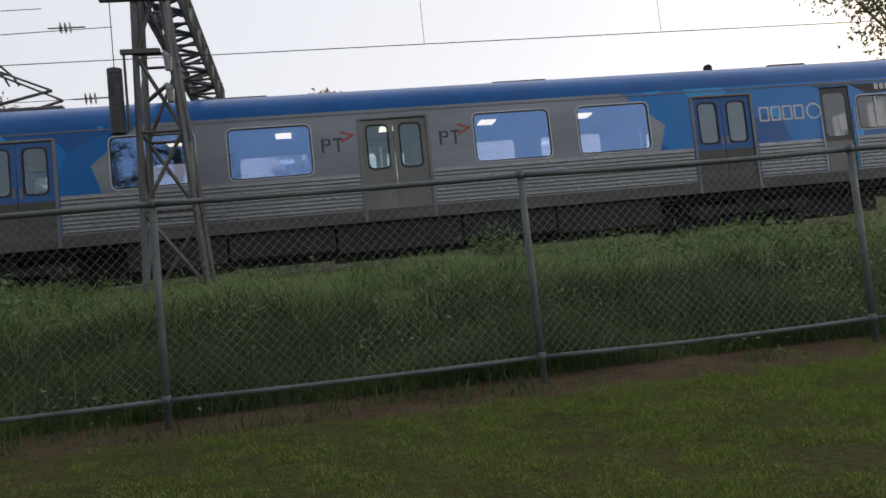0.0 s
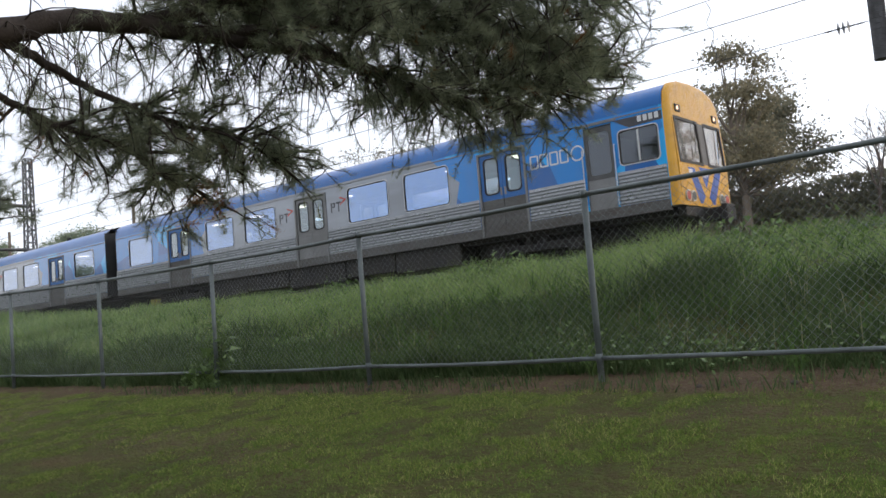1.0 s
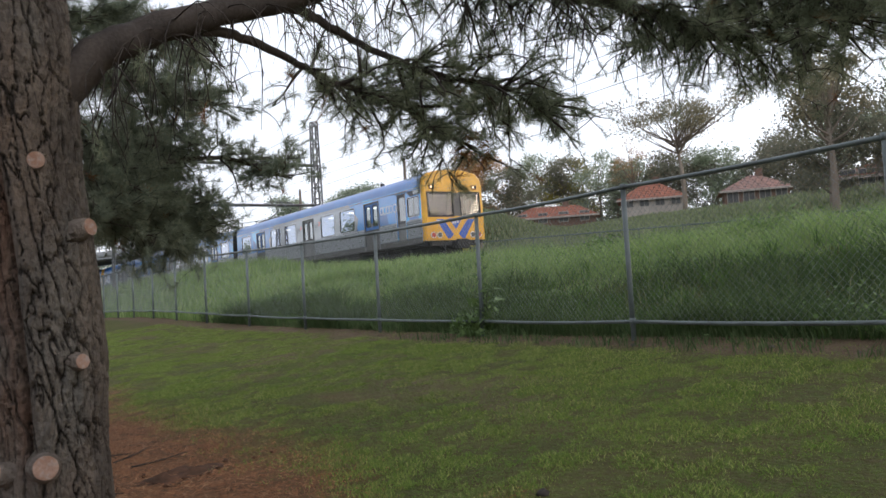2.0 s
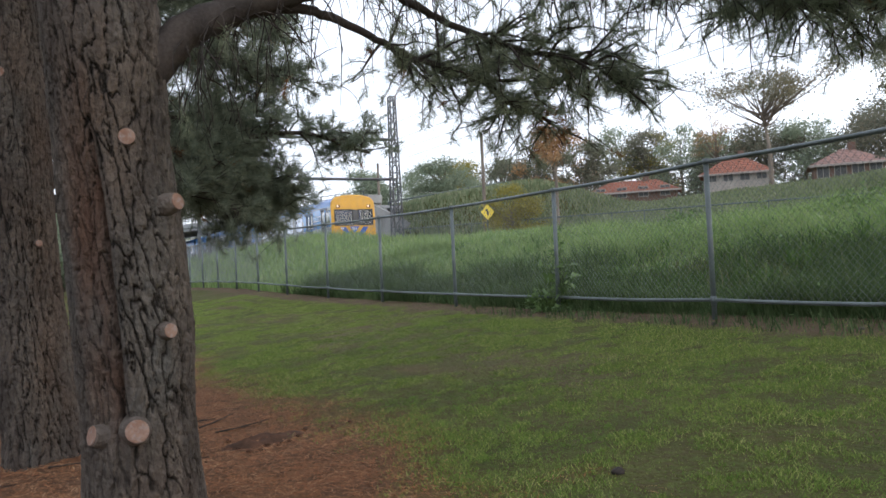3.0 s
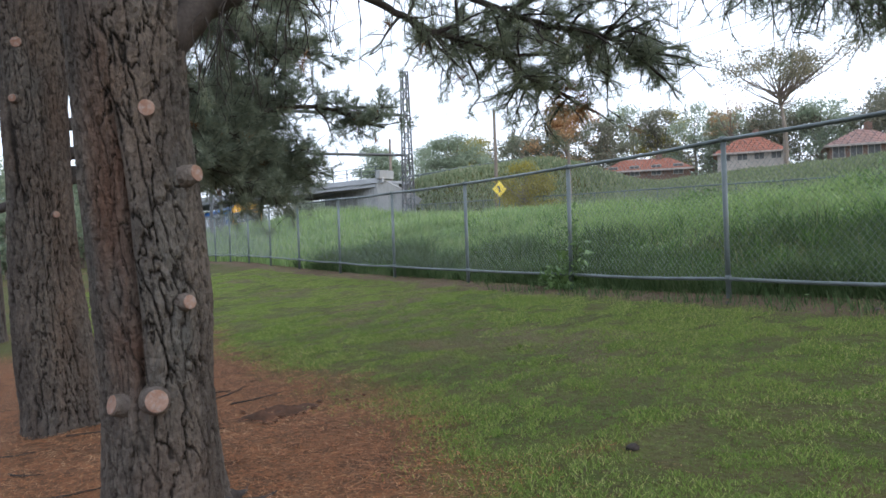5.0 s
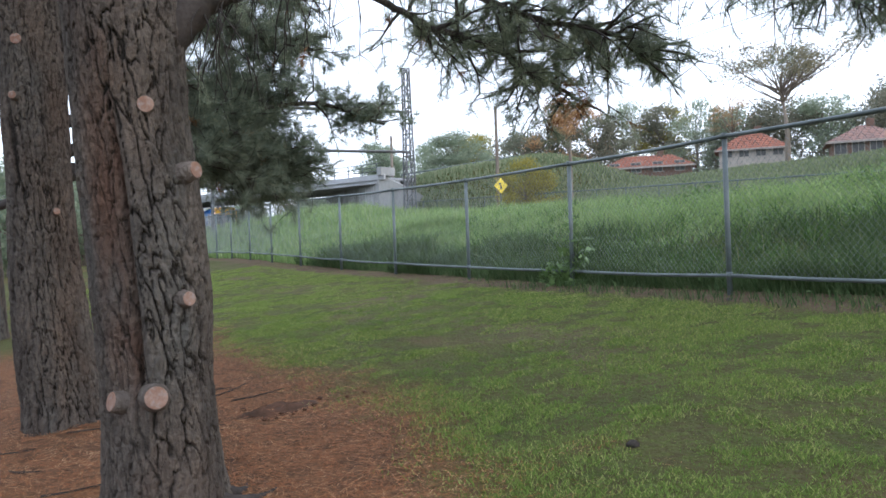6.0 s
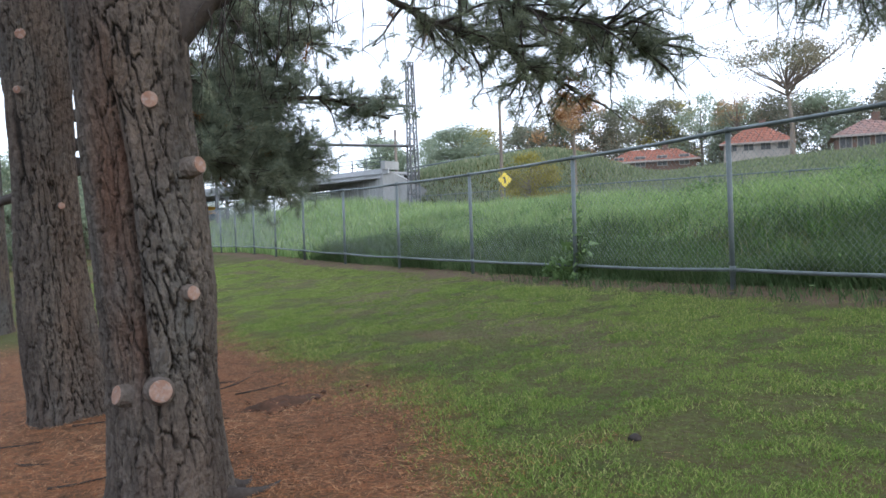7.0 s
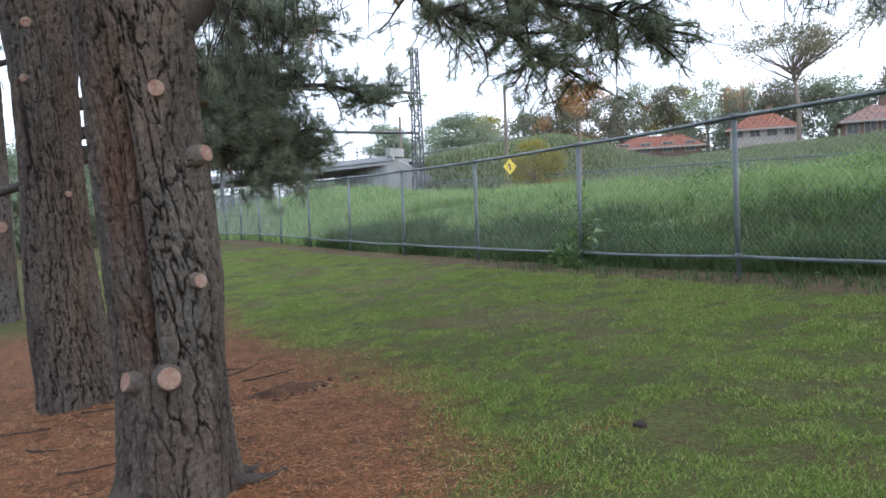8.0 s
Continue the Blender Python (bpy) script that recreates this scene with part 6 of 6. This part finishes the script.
def sign_and_poles():
    s = thing("warning_sign", pose(-45, 19.43, 0), "yellow diamond warning sign on a thin post", "sign")
    part("post", Shape().tube([(0, 0, 1.0), (0, 0, 4.3)], 0.035, 8), GALV, s)
    c, h = 3.93, 0.5
    # faces the park
    q = [Vector((0.04, 0, 0)) + Vector((0, y, z)) for y, z in ((0, c + h), (h, c), (0, c - h), (-h, c))]
    p = Shape()
    p.add([v for v in q] + [v + Vector((0.012, 0, 0)) for v in q], [(0, 1, 2, 3), (4, 7, 6, 5), (0, 4, 5, 1), (1, 5, 6, 2), (2, 6, 7, 3), (3, 7, 4, 0)])
    part("plate", p, SIGN_Y, s)
    m = Shape()
    m.box(0.054, 0.058, -0.06, 0.06, c - 0.22, c + 0.05)
    m.box(0.054, 0.058, -0.16, 0.02, c + 0.05, c + 0.18)
    part("symbol", m, DARK_PAINT, s)
    for x, y, z0, z1, arm in ((-60, 27.75, 2.2, 11.8, 0), (-60, 35.2, 3.0, 9.1, 1.6), (-78, 25.5, 5.5, 11.6, 0), (-26, 62, 6, 15, 1.6)):
        o = thing("power_pole", pose(x, y, 0), "slim weathered timber power pole on the hillside", "pole", "power poles")
        part("shaft", Shape().tube([(0, 0, z0), (0, 0, z1)], [0.17, 0.12], 10), GUMBARK, o)
        if arm:
            part("crossarm", Shape().box(-0.06, 0.06, -arm / 2, arm / 2, z1 - 0.5, z1 - 0.38), GUMBARK, o)
    f = thing("far_fence", pose(0, 0, 0), "thin wire fence along the far side of the railway", "fence")
    prev = None
    for i in range(32):
        x = 14 - i * 2.9
        z = 2.05 + 0.032 * (-x) if x < 0 else 2.05
        z = max(z, float(height(x, 24.0)) + 0.85)
        part("post", Shape().tube([(x, 24, float(height(x, 24.0)) - 0.2), (x, 24, z)], 0.035, 6), GALV, f)
        if prev:
            part("top_rail", Shape().tube([prev, (x, 24, z)], 0.045, 6), GALV, f)
            n = Shape()
            for k in range(1, 6):
                n.tube([(prev[0], 24, prev[2] - k * 0.15), (x, 24, z - k * 0.15)], 0.008, 3, 0, False)
            part("wire", n, WIRE, f)
        prev = (x, 24, z)


sign_and_poles()


def guard_rail():
    """Road rail along the top of the embankment beside the bridge."""
    g = thing("guard_rail", pose(0, 0, 0), "grey steel road rail along the top of the embankment", "guard rail")
    pts = []
    for i in range(12):
        x, y = -81.5 + i * 1.05, 28.0 + i * 1.75
        z = float(height(x, y))
        part("post", Shape().box(x - 0.05, x + 0.05, y - 0.05, y + 0.05, z - 0.3, z + 0.75), GALV, g)
        pts.append((x + 0.07, y - 0.05, z + 0.68))
    part("rail", Shape().tube(pts, 0.09, 6), GALV, g)


guard_rail()


def house(x, y, z, turn, w, d, h, roof_h, roof_mat, wall_mat, label):
    o = thing("house", pose(x, y, z, 0, 0, turn), label, "house", "houses on the hill")
    part("wall", Shape().box(-w / 2, w / 2, -d / 2, d / 2, -1.5, h), wall_mat, o)
    e = 0.6
    A = [(-w / 2 - e, -d / 2 - e, h - 0.1), (w / 2 + e, -d / 2 - e, h - 0.1), (w / 2 + e, d / 2 + e, h - 0.1), (-w / 2 - e, d / 2 + e, h - 0.1)]
    r = max(0.5, w / 2 - d / 2)
    B = [(-r, 0, h + roof_h), (r, 0, h + roof_h)]
    s, courses = Shape(), []
    rows = 9

    def mix(p, q, t):
        return tuple(p[i] + (q[i] - p[i]) * t for i in range(3))

    for p, q, pr, qr in ((A[0], A[1], B[0], B[1]), (A[2], A[3], B[1], B[0]), (A[1], A[2], B[1], B[1]), (A[3], A[0], B[0], B[0])):
        for k in range(rows):
            t0, t1 = k / rows, (k + 1) / rows
            lift = 0.05
            v = [mix(p, pr, t0), mix(q, qr, t0), mix(q, qr, t1), mix(p, pr, t1)]
            v = [(v[0][0], v[0][1], v[0][2] + lift), (v[1][0], v[1][1], v[1][2] + lift), v[2], v[3]]
            courses.append(Shape().add(v + [(v[0][0], v[0][1], v[0][2] - lift), (v[1][0], v[1][1], v[1][2] - lift)], [(0, 1, 2, 3), (0, 4, 5, 1)]))
    low = lambda p: (p[0], p[1], p[2] - 0.06)
    C = [low(p) for p in A + B]
    s.add(C, [(0, 1, 2, 3), (0, 1, 5, 4), (2, 3, 4, 5), (1, 2, 5), (3, 0, 4)])
    roof = part("roof", s, roof_mat, o)
    for q in courses:
        part("tile_course", q, roof_mat, roof)
    part("fascia", Shape().box(-w / 2 - e, w / 2 + e, -d / 2 - e - 0.04, -d / 2 - e, h - 0.25, h - 0.02), RENDERED, o)
    part("chimney", Shape().box(r * 0.4, r * 0.4 + 0.8, -0.4, 0.4, h + roof_h * 0.6, h + roof_h + 0.7, 0, 0.03), BRICKW, roof)
    for k in range(4):
        xc = -w / 2 + w * (k + 0.5) / 4
        wd = part("window", Shape().box(xc - 0.65, xc + 0.65, -d / 2 - 0.05, -d / 2 + 0.05, 0.7, 2.1), RENDERED, o)
        part("pane", Shape().box(xc - 0.57, xc - 0.03, -d / 2 - 0.07, -d / 2 - 0.04, 0.78, 2.02), GREY_PLAST, wd)
        part("pane", Shape().box(xc + 0.03, xc + 0.57, -d / 2 - 0.07, -d / 2 - 0.04, 0.78, 2.02), GREY_PLAST, wd)


house(-80, 78, 9.3, 44, 8.2, 6.5, 1.8, 2.4, ROOFTILE, RENDERED, "low pale house with a red tiled hip roof on the hill")
house(-86, 65.5, 7.8, 46, 11, 5, 1.5, 1.6, ROOFTILE, BRICKW, "low brick house with a red tiled roof behind the fence")
house(-61.8, 76, 7.7, 42, 7, 6, 2.2, 1.9, ROOFGREY, BRICKW, "brown brick house with a faded tiled roof on the hill")
house(-38, 60, 6.2, 35, 5.5, 5, 1.5, 1.1, ROOFTILE, BRICKW, "brick house with a red tiled roof half hidden by trees")


def broadleaf(name, seed, tall, spread, flat, leaf, mat, clumps, per, label="", lift=0.35, puff=1.0):
    """A tree of limbs with clumps of small leaves; lift: where the crown begins."""
    r = random.Random(seed)
    g = np.random.default_rng(seed)
    t = thing(name, pose(0, 0, 0), label, "tree", "trees beyond the railway")
    w = Shape()
    lean = r.uniform(-0.5, 0.5)
    top = Vector((lean, r.uniform(-0.4, 0.4), tall * 0.8))
    r0 = 0.02 * tall + 0.06
    line = smooth_line([(0, 0, -0.5), (lean * 0.2, 0.1, tall * 0.3), (lean * 0.7, -0.1, tall * 0.55), top[:]], 5)
    w.tube(line, [r0 * (1 - 0.8 * k / (len(line) - 1)) for k in range(len(line))], 8)
    pts = []
    for k in range(clumps):
        a, q = r.random() * 2 * math.pi, r.random() ** 0.5
        h = lift + (1 - lift) * r.random()
        wide = spread * (0.35 + 0.65 * math.sin(math.pi * min(1, (h - lift) / (1 - lift) * 0.75 + 0.2))) * q
        p = Vector((wide * math.cos(a), wide * math.sin(a), tall * (h if not flat else lift + (1 - lift) * (0.6 + 0.4 * r.random()))))
        pts.append(p)
        st = line[min(len(line) - 1, int(len(line) * min(0.95, p.z / tall * 0.8)))]
        mid = st.lerp(p, 0.5) + Vector((0, 0, -0.05 * tall * r.random()))
        b = smooth_line([st, mid, p], 4)
        w.tube(b, [r0 * 0.35 * (1 - 0.8 * i / (len(b) - 1)) for i in range(len(b))], 5, 0, False)
    part("trunk", w, GUMBARK, t)
    C = np.repeat(np.array([p[:] for p in pts]), per, 0)
    n = len(C)
    size = spread * puff * (0.2 + 0.1 * g.random(len(pts)))
    R = np.repeat(size, per)[:, None]
    P = C + g.normal(0, 1, (n, 3)) * R * np.array([0.6, 0.6, 0.38])
    d1 = g.normal(0, 1, (n, 3))
    d1 /= np.linalg.norm(d1, axis=1)[:, None]
    d2 = np.cross(d1, g.normal(0, 1, (n, 3)))
    d2 /= np.linalg.norm(d2, axis=1)[:, None]
    s = (leaf * (0.6 + 0.8 * g.random(n)))[:, None]
    V = np.stack([P, P + d1 * s, P + d1 * s * 0.4 + d2 * s * 0.5], 1).reshape(-1, 3)
    tagged(triangles("crown", V, np.arange(3 * n).reshape(-1, 3), mat, t), kind="stuff")
    return t


def conifer(seed, tall, spread, label):
    """A stiff conifer of flat tiers, wider below."""
    r, g = random.Random(seed), np.random.default_rng(seed)
    t = thing("conifer", pose(0, 0, 0), label, "tree", "trees beyond the railway")
    w = Shape().tube([(0, 0, -0.4), (0.05, 0, tall * 0.5), (0, 0, tall)], [0.16, 0.1, 0.02], 7)
    P = []
    for k in range(12):
        z = tall * (0.12 + 0.86 * k / 12)
        L = spread * (1.05 - 0.85 * k / 12)
        for j in range(6):
            a = j * 1.05 + k * 0.6 + r.random() * 0.4
            tip = Vector((L * math.cos(a), L * math.sin(a), z + 0.12 * L))
            w.tube([(0, 0, z), tip], [0.03, 0.01], 4, 0, False)
            q = g.random((70, 1)) ** 0.6
            P.append(np.array([[0, 0, z]]) + q * (np.array([tip[:]]) - np.array([[0, 0, z]])) + g.normal(0, 1, (70, 3)) * np.array([0.16, 0.16, 0.07]) * (0.5 + L / spread))
    part("trunk", w, GUMBARK, t)
    P = np.concatenate(P)
    n = len(P)
    V = np.stack([P, P + g.normal(0, 0.13, (n, 3)), P + g.normal(0, 0.13, (n, 3))], 1).reshape(-1, 3)
    tagged(triangles("crown", V, np.arange(3 * n).reshape(-1, 3), FARGREEN, t), kind="stuff")
    return t


def bare_tree(seed, tall, label):
    r = random.Random(seed)
    t = thing("bare_tree", pose(0, 0, 0), label, "tree", "bare trees beyond the railway")
    w = Shape()

    def fork(p, d, L, rad, depth):
        q, pts = p.copy(), [p.copy()]
        for _ in range(3):
            d = (d + Vector((r.gauss(0, 0.12), r.gauss(0, 0.12), 0.05))).normalized()
            q = q + d * L / 3
            pts.append(q.copy())
        w.tube(pts, [rad, rad * 0.88, rad * 0.76, rad * 0.62], 4, 0, False)
        if depth:
            for _ in range(3 if depth > 1 else 4):
                fork(pts[r.choice((2, 3))], (d + Vector((r.gauss(0, 0.45), r.gauss(0, 0.45), r.gauss(0.1, 0.25)))).normalized(), L * 0.68, rad * 0.58, depth - 1)

    for _ in range(4):
        fork(Vector((r.uniform(-0.2, 0.2), r.uniform(-0.2, 0.2), -0.2)), Vector((r.gauss(0, 0.35), r.gauss(0, 0.35), 1)).normalized(), tall * 0.36, tall * 0.014, 4)
    part("bough", w, BARE, t)
    return t


def plant(ob, x, y, turn=0.0, z=None):
    ob.matrix_basis = pose(x, y, float(height(x, y)) if z is None else z, 0, 0, turn)
    return ob


def again(ob, x, y, turn, z=None):
    return copy_thing(ob, pose(x, y, float(height(x, y)) if z is None else z, 0, 0, turn))


def backdrop_trees():
    gum = "spreading gum tree with thin brownish green foliage on the hill"
    a = plant(broadleaf("gum_tree", 31, 9.6, 5.6, False, 0.26, GUM, 26, 260, label=gum), -22, 59)
    b = plant(broadleaf("gum_tree", 32, 11.3, 7.6, True, 0.24, GUM, 34, 260, puff=0.62, label="tall umbrella-shaped gum with sparse foliage", lift=0.5), -58.7, 60.5)
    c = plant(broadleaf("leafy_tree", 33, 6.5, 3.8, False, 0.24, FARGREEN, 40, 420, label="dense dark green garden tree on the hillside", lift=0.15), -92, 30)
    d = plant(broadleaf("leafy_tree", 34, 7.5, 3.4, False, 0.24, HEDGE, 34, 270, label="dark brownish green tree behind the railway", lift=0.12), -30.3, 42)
    e = plant(broadleaf("gum_tree", 35, 8.6, 3.0, False, 0.22, GUM, 18, 240, label="slim gum with a pale bare lower trunk", lift=0.62), -26, 35.5)
    f = plant(broadleaf("wattle_bush", 36, 4.2, 2.3, False, 0.16, WATTLE, 34, 260, label="rounded yellow-green wattle bush by the far fence", lift=0.06), -48, 23.2)
    plant(broadleaf("gum_tree", 87, 9.4, 3.0, False, 0.2, GUM, 34, 330, label="rounded gum with clumped olive foliage behind the track", lift=0.3), -13.6, 34.5)
    plant(broadleaf("gum_tree", 88, 8.2, 1.9, False, 0.18, RUSTY, 18, 200, label="slim gum with sunlit rusty leaves behind the track", lift=0.3), 1.8, 30)
    plant(broadleaf("gum_tree", 37, 15.0, 4.6, False, 0.24, GUM, 24, 420, label="tall gum with orange-brown leaves beyond the train", lift=0.45), 32, 29)
    # the skyline of garden trees behind the houses, each with its own height and shape
    # rust and golden crowns get their sunlit look from leaf colour
    say = {"g": "dense green garden tree behind the hillside houses", "r": "rust-coloured skyline tree with sunlight put into its leaf colour", "w": "golden sunlit tree on the skyline", "b": "dark brown-green tree on the skyline"}
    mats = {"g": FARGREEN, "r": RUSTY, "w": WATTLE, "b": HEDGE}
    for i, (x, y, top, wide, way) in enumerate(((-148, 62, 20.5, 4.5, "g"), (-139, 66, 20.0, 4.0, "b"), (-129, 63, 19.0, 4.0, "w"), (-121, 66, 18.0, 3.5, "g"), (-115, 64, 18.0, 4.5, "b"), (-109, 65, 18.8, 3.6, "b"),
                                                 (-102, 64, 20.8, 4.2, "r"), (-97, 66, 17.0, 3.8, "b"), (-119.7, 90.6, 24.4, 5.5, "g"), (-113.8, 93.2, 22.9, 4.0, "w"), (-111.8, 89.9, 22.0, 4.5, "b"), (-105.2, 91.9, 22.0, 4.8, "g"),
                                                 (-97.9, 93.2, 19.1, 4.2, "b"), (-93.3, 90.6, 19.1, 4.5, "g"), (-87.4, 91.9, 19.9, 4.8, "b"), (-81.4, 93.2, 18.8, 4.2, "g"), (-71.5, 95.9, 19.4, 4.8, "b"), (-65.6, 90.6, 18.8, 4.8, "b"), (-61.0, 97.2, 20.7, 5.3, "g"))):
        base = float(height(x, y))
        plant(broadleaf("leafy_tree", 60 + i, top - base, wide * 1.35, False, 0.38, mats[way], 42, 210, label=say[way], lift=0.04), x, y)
    plant(broadleaf("gum_tree", 85, 13.0, 3.9, False, 0.2, RUSTY, 14, 150, label="thin pale gum with sparse sunlit leaves", lift=0.45), -91, 86)
    plant(conifer(86, 11.5, 2.3, "dark layered conifer behind the houses"), -96, 87)
    for x, y, turn, sink in ((-84, 36, 75, 2.4), (-100, 40, 190, 2.5), (-96, 22, 260, 2), (-60, -15, 20, 0), (-57, -9, 100, 0), (-62, -4.5, 210, 0), (-66, -8, 150, 0)):
        again(c, x, y, turn, float(height(x, y)) - sink)
    for x, y, turn in ((-27, 46, 50), (-22, 48, 140), (-16, 46, 20)):
        again(d, x, y, turn)
    for x, y, turn in ((-88, -12, 0), (-92, -4, 130), (-110, -14, 250), (-125, 0, 30), (-130, 14, 100), (-120, -8, 40), (-140, 24, 300), (-150, 8, 10)):
        again(c, x, y, turn)
    for x, y, turn in ((-118, 6, 60), (-128, 30, 20)):
        again(a, x, y, turn)
    # trees out of view across the park, added for the train's reflections
    k = plant(broadleaf("golden_tree", 38, 9.0, 5.0, False, 0.28, WATTLE, 30, 420, label="golden leafy tree across the park behind the path", lift=0.12), 4, -46)
    for x, y, turn in ((-12, -50, 60), (20, -44, 130), (34, -50, 20)):
        again(k, x, y, turn)
    # more unseen trees, added to close the reflected horizon
    for x, y, turn in ((-26, -48, 60), (12, -54, 130), (-40, -44, 220), (46, -40, 20), (60, -20, 80), (62, 4, 10)):
        again(c, x, y, turn)
    g = plant(bare_tree(41, 6.5, "leafless tree with fine grey branches beyond the track"), -8, 37)
    again(g, -18.8, 33.7, 100, float(height(-18.8, 33.7)) - 2.2)
    again(g, -14.5, 36, 200, float(height(-14.5, 36)) - 1.5)
    again(g, -21.5, 35, 300, float(height(-21.5, 35)) - 2.4)
    again(g, 2.0, 39, 60)


backdrop_trees()


def hedge(x0, x1, y, tall, seed):
    g = np.random.default_rng(seed)
    n = 26000
    x = x0 + (x1 - x0) * g.random(n)
    yy = y + g.normal(0, 0.6, n)
    hh = tall * (0.65 + 0.5 * fbm(x * 0.35, np.full(n, 3.0), 3))
    z = height(x, yy) + hh * g.random(n) ** 0.8
    P = np.column_stack([x, yy, z])
    d1, d2 = g.normal(0, 1, (n, 3)), g.normal(0, 1, (n, 3))
    V = np.stack([P, P + d1 * 0.13, P + d2 * 0.13], 1).reshape(-1, 3)
    tagged(triangles("hedge", V, np.arange(3 * n).reshape(-1, 3), HEDGE), "dark brown-green hedge on the rise behind the tracks", "hedge", kind="stuff")


hedge(-17, 20, 38, 2.6, 5)


def shrubs():
    """Weeds that stand out on the bank."""
    def bush(x, y, tall, wide, n, mat, label, seed, leaf=0.05):
        g = np.random.default_rng(seed)
        P = g.normal(0, 1, (n, 3)) * np.array([wide, wide * 0.7, tall * 0.4])
        P[:, 2] = np.abs(P[:, 2]) + 0.02
        d1, d2 = g.normal(0, 1, (n, 3)), g.normal(0, 1, (n, 3))
        V = np.stack([P, P + d1 * leaf, P + d2 * leaf], 1).reshape(-1, 3)
        o = thing("weed_bush", pose(x, y, float(height(x, y))), label, "bush", "weeds on the bank")
        tagged(triangles("leaves", V, np.arange(3 * n).reshape(-1, 3), mat, o), kind="stuff")
        st = Shape()
        for k in range(7):
            a = k * 0.9
            st.tube([(0, 0, -0.05), (wide * 0.8 * math.cos(a), wide * 0.6 * math.sin(a), tall * 0.7)], [0.008, 0.004], 4, 0, False)
        part("stem", st, TWIG, o)
    lab = "leafy green weeds above the grass of the bank"
    for k, (x, y, tall, wide) in enumerate(((-4.2, 7.4, 0.55, 0.5), (-2.9, 7.7, 0.4, 0.4), (4.3, 6.8, 0.75, 0.22), (-9.5, 7.5, 0.45, 0.4), (-14.5, 7.6, 0.4, 0.4), (7.5, 4.8, 0.45, 0.5), (9.5, 5.2, 0.4, 0.6), (-9.03, 0.08, 0.95, 0.1), (-9.3, 0.1, 0.3, 0.2), (-3.5, 5.5, 0.4, 0.5))):
        bush(x, y, tall, wide, 900 if wide > 0.3 else 500, WEED, lab, 50 + k)


shrubs()


def ground_bits():
    r = random.Random(3)
    def clod(name, x, y, rad, mat, label, cat):
        s = Shape()
        z = float(height(x, y))
        n, m = 9, 6
        V = []
        for i in range(m + 1):
            for k in range(n):
                a, b = math.pi * i / m, 2 * math.pi * k / n
                q = rad * (0.75 + 0.5 * noise.noise((3 * math.sin(a) * math.cos(b) + x, 3 * math.sin(a) * math.sin(b), 3 * math.cos(a) + y)))
                V.append((x + q * math.sin(a) * math.cos(b), y + q * math.sin(a) * math.sin(b), z + 0.25 * rad + 0.6 * q * math.cos(a)))
        s.add(V, [(i * n + k, i * n + (k + 1) % n, (i + 1) * n + (k + 1) % n, (i + 1) * n + k) for i in range(m) for k in range(n)])
        tagged(part(name, s, mat, smooth=True), label, cat, "bits on the ground")
    clod("pine_cone", -2.62, -4.03, 0.045, TWIG, "dark fallen pine cone lying on the lawn", "pine cone")
    for k in range(34):
        clod("soil_clod", -5.32 + r.gauss(0, 0.14), -5.2 + r.gauss(0, 0.2), 0.012 + 0.022 * r.random(), BLACKSOIL, "small clod of dug dark soil", "soil")
    m = Shape()
    n, q = 26, 9
    V = []
    for i in range(q + 1):
        for k in range(n):
            b, f = 2 * math.pi * k / n, i / q
            x, y = -5.32 + 0.22 * f * math.cos(b), -5.2 + 0.36 * f * math.sin(b)
            bump = 0.5 + noise.noise((x * 7, y * 7, 1)) + 0.5 * noise.noise((x * 19, y * 19, 4))
            V.append((x, y, float(height(x, y)) - 0.012 + 0.1 * (1 - f * f) * max(0.1, bump)))
    m.add(V, [(i * n + k, i * n + (k + 1) % n, (i + 1) * n + (k + 1) % n, (i + 1) * n + k) for i in range(q) for k in range(n)])
    tagged(part("soil_mound", m, BLACKSOIL, smooth=True), "low mound of freshly dug dark soil", "soil")
    for k in range(9):
        x, y = -9 + 14 * r.random(), -0.45 + 0.4 * r.random()
        clod("stone", x, y, 0.018 + 0.022 * r.random(), BALLAST, "small grey stone at the foot of the fence", "stone")
    for k in range(14):
        x, y, a = -8 + 6 * r.random(), -7.6 + 2.6 * r.random(), r.random() * 3.1
        L = 0.15 + 0.35 * r.random()
        pts = [(x + L * q * math.cos(a + 0.3 * q), y + L * q * math.sin(a + 0.3 * q)) for q in (0, 0.35, 0.7, 1)]
        tagged(part("fallen_twig", Shape().tube([(p, q, float(height(p, q)) + 0.012) for p, q in pts], [0.008, 0.007, 0.006, 0.003], 5), TWIG), "thin dry twig fallen on the needle litter", "twig", "bits on the ground")


BLACKSOIL = worn("dug_soil", (0.1, 0.052, 0.032), (0.05, 0.03, 0.02), 0.95, 0, 8, 60, 0.6)
ground_bits()


# ---- movement ----
RUN = [(0.0, 15.2), (0.3, 8.55), (0.6, 1.9), (1.0, -6.75), (1.5, -17.3), (2.0, -28.2), (2.2, -32.4), (3.3, -55.6), (4.5, -77.2), (5.8, -94.6), (7.0, -111.0), (8.0, -124.0)]


def motions():
    for car, offset in TRAIN:
        walk(car, [(t, Matrix.Translation((x, TRACK_Y, RAIL_Z)) @ offset) for t, x in RUN])


motions()
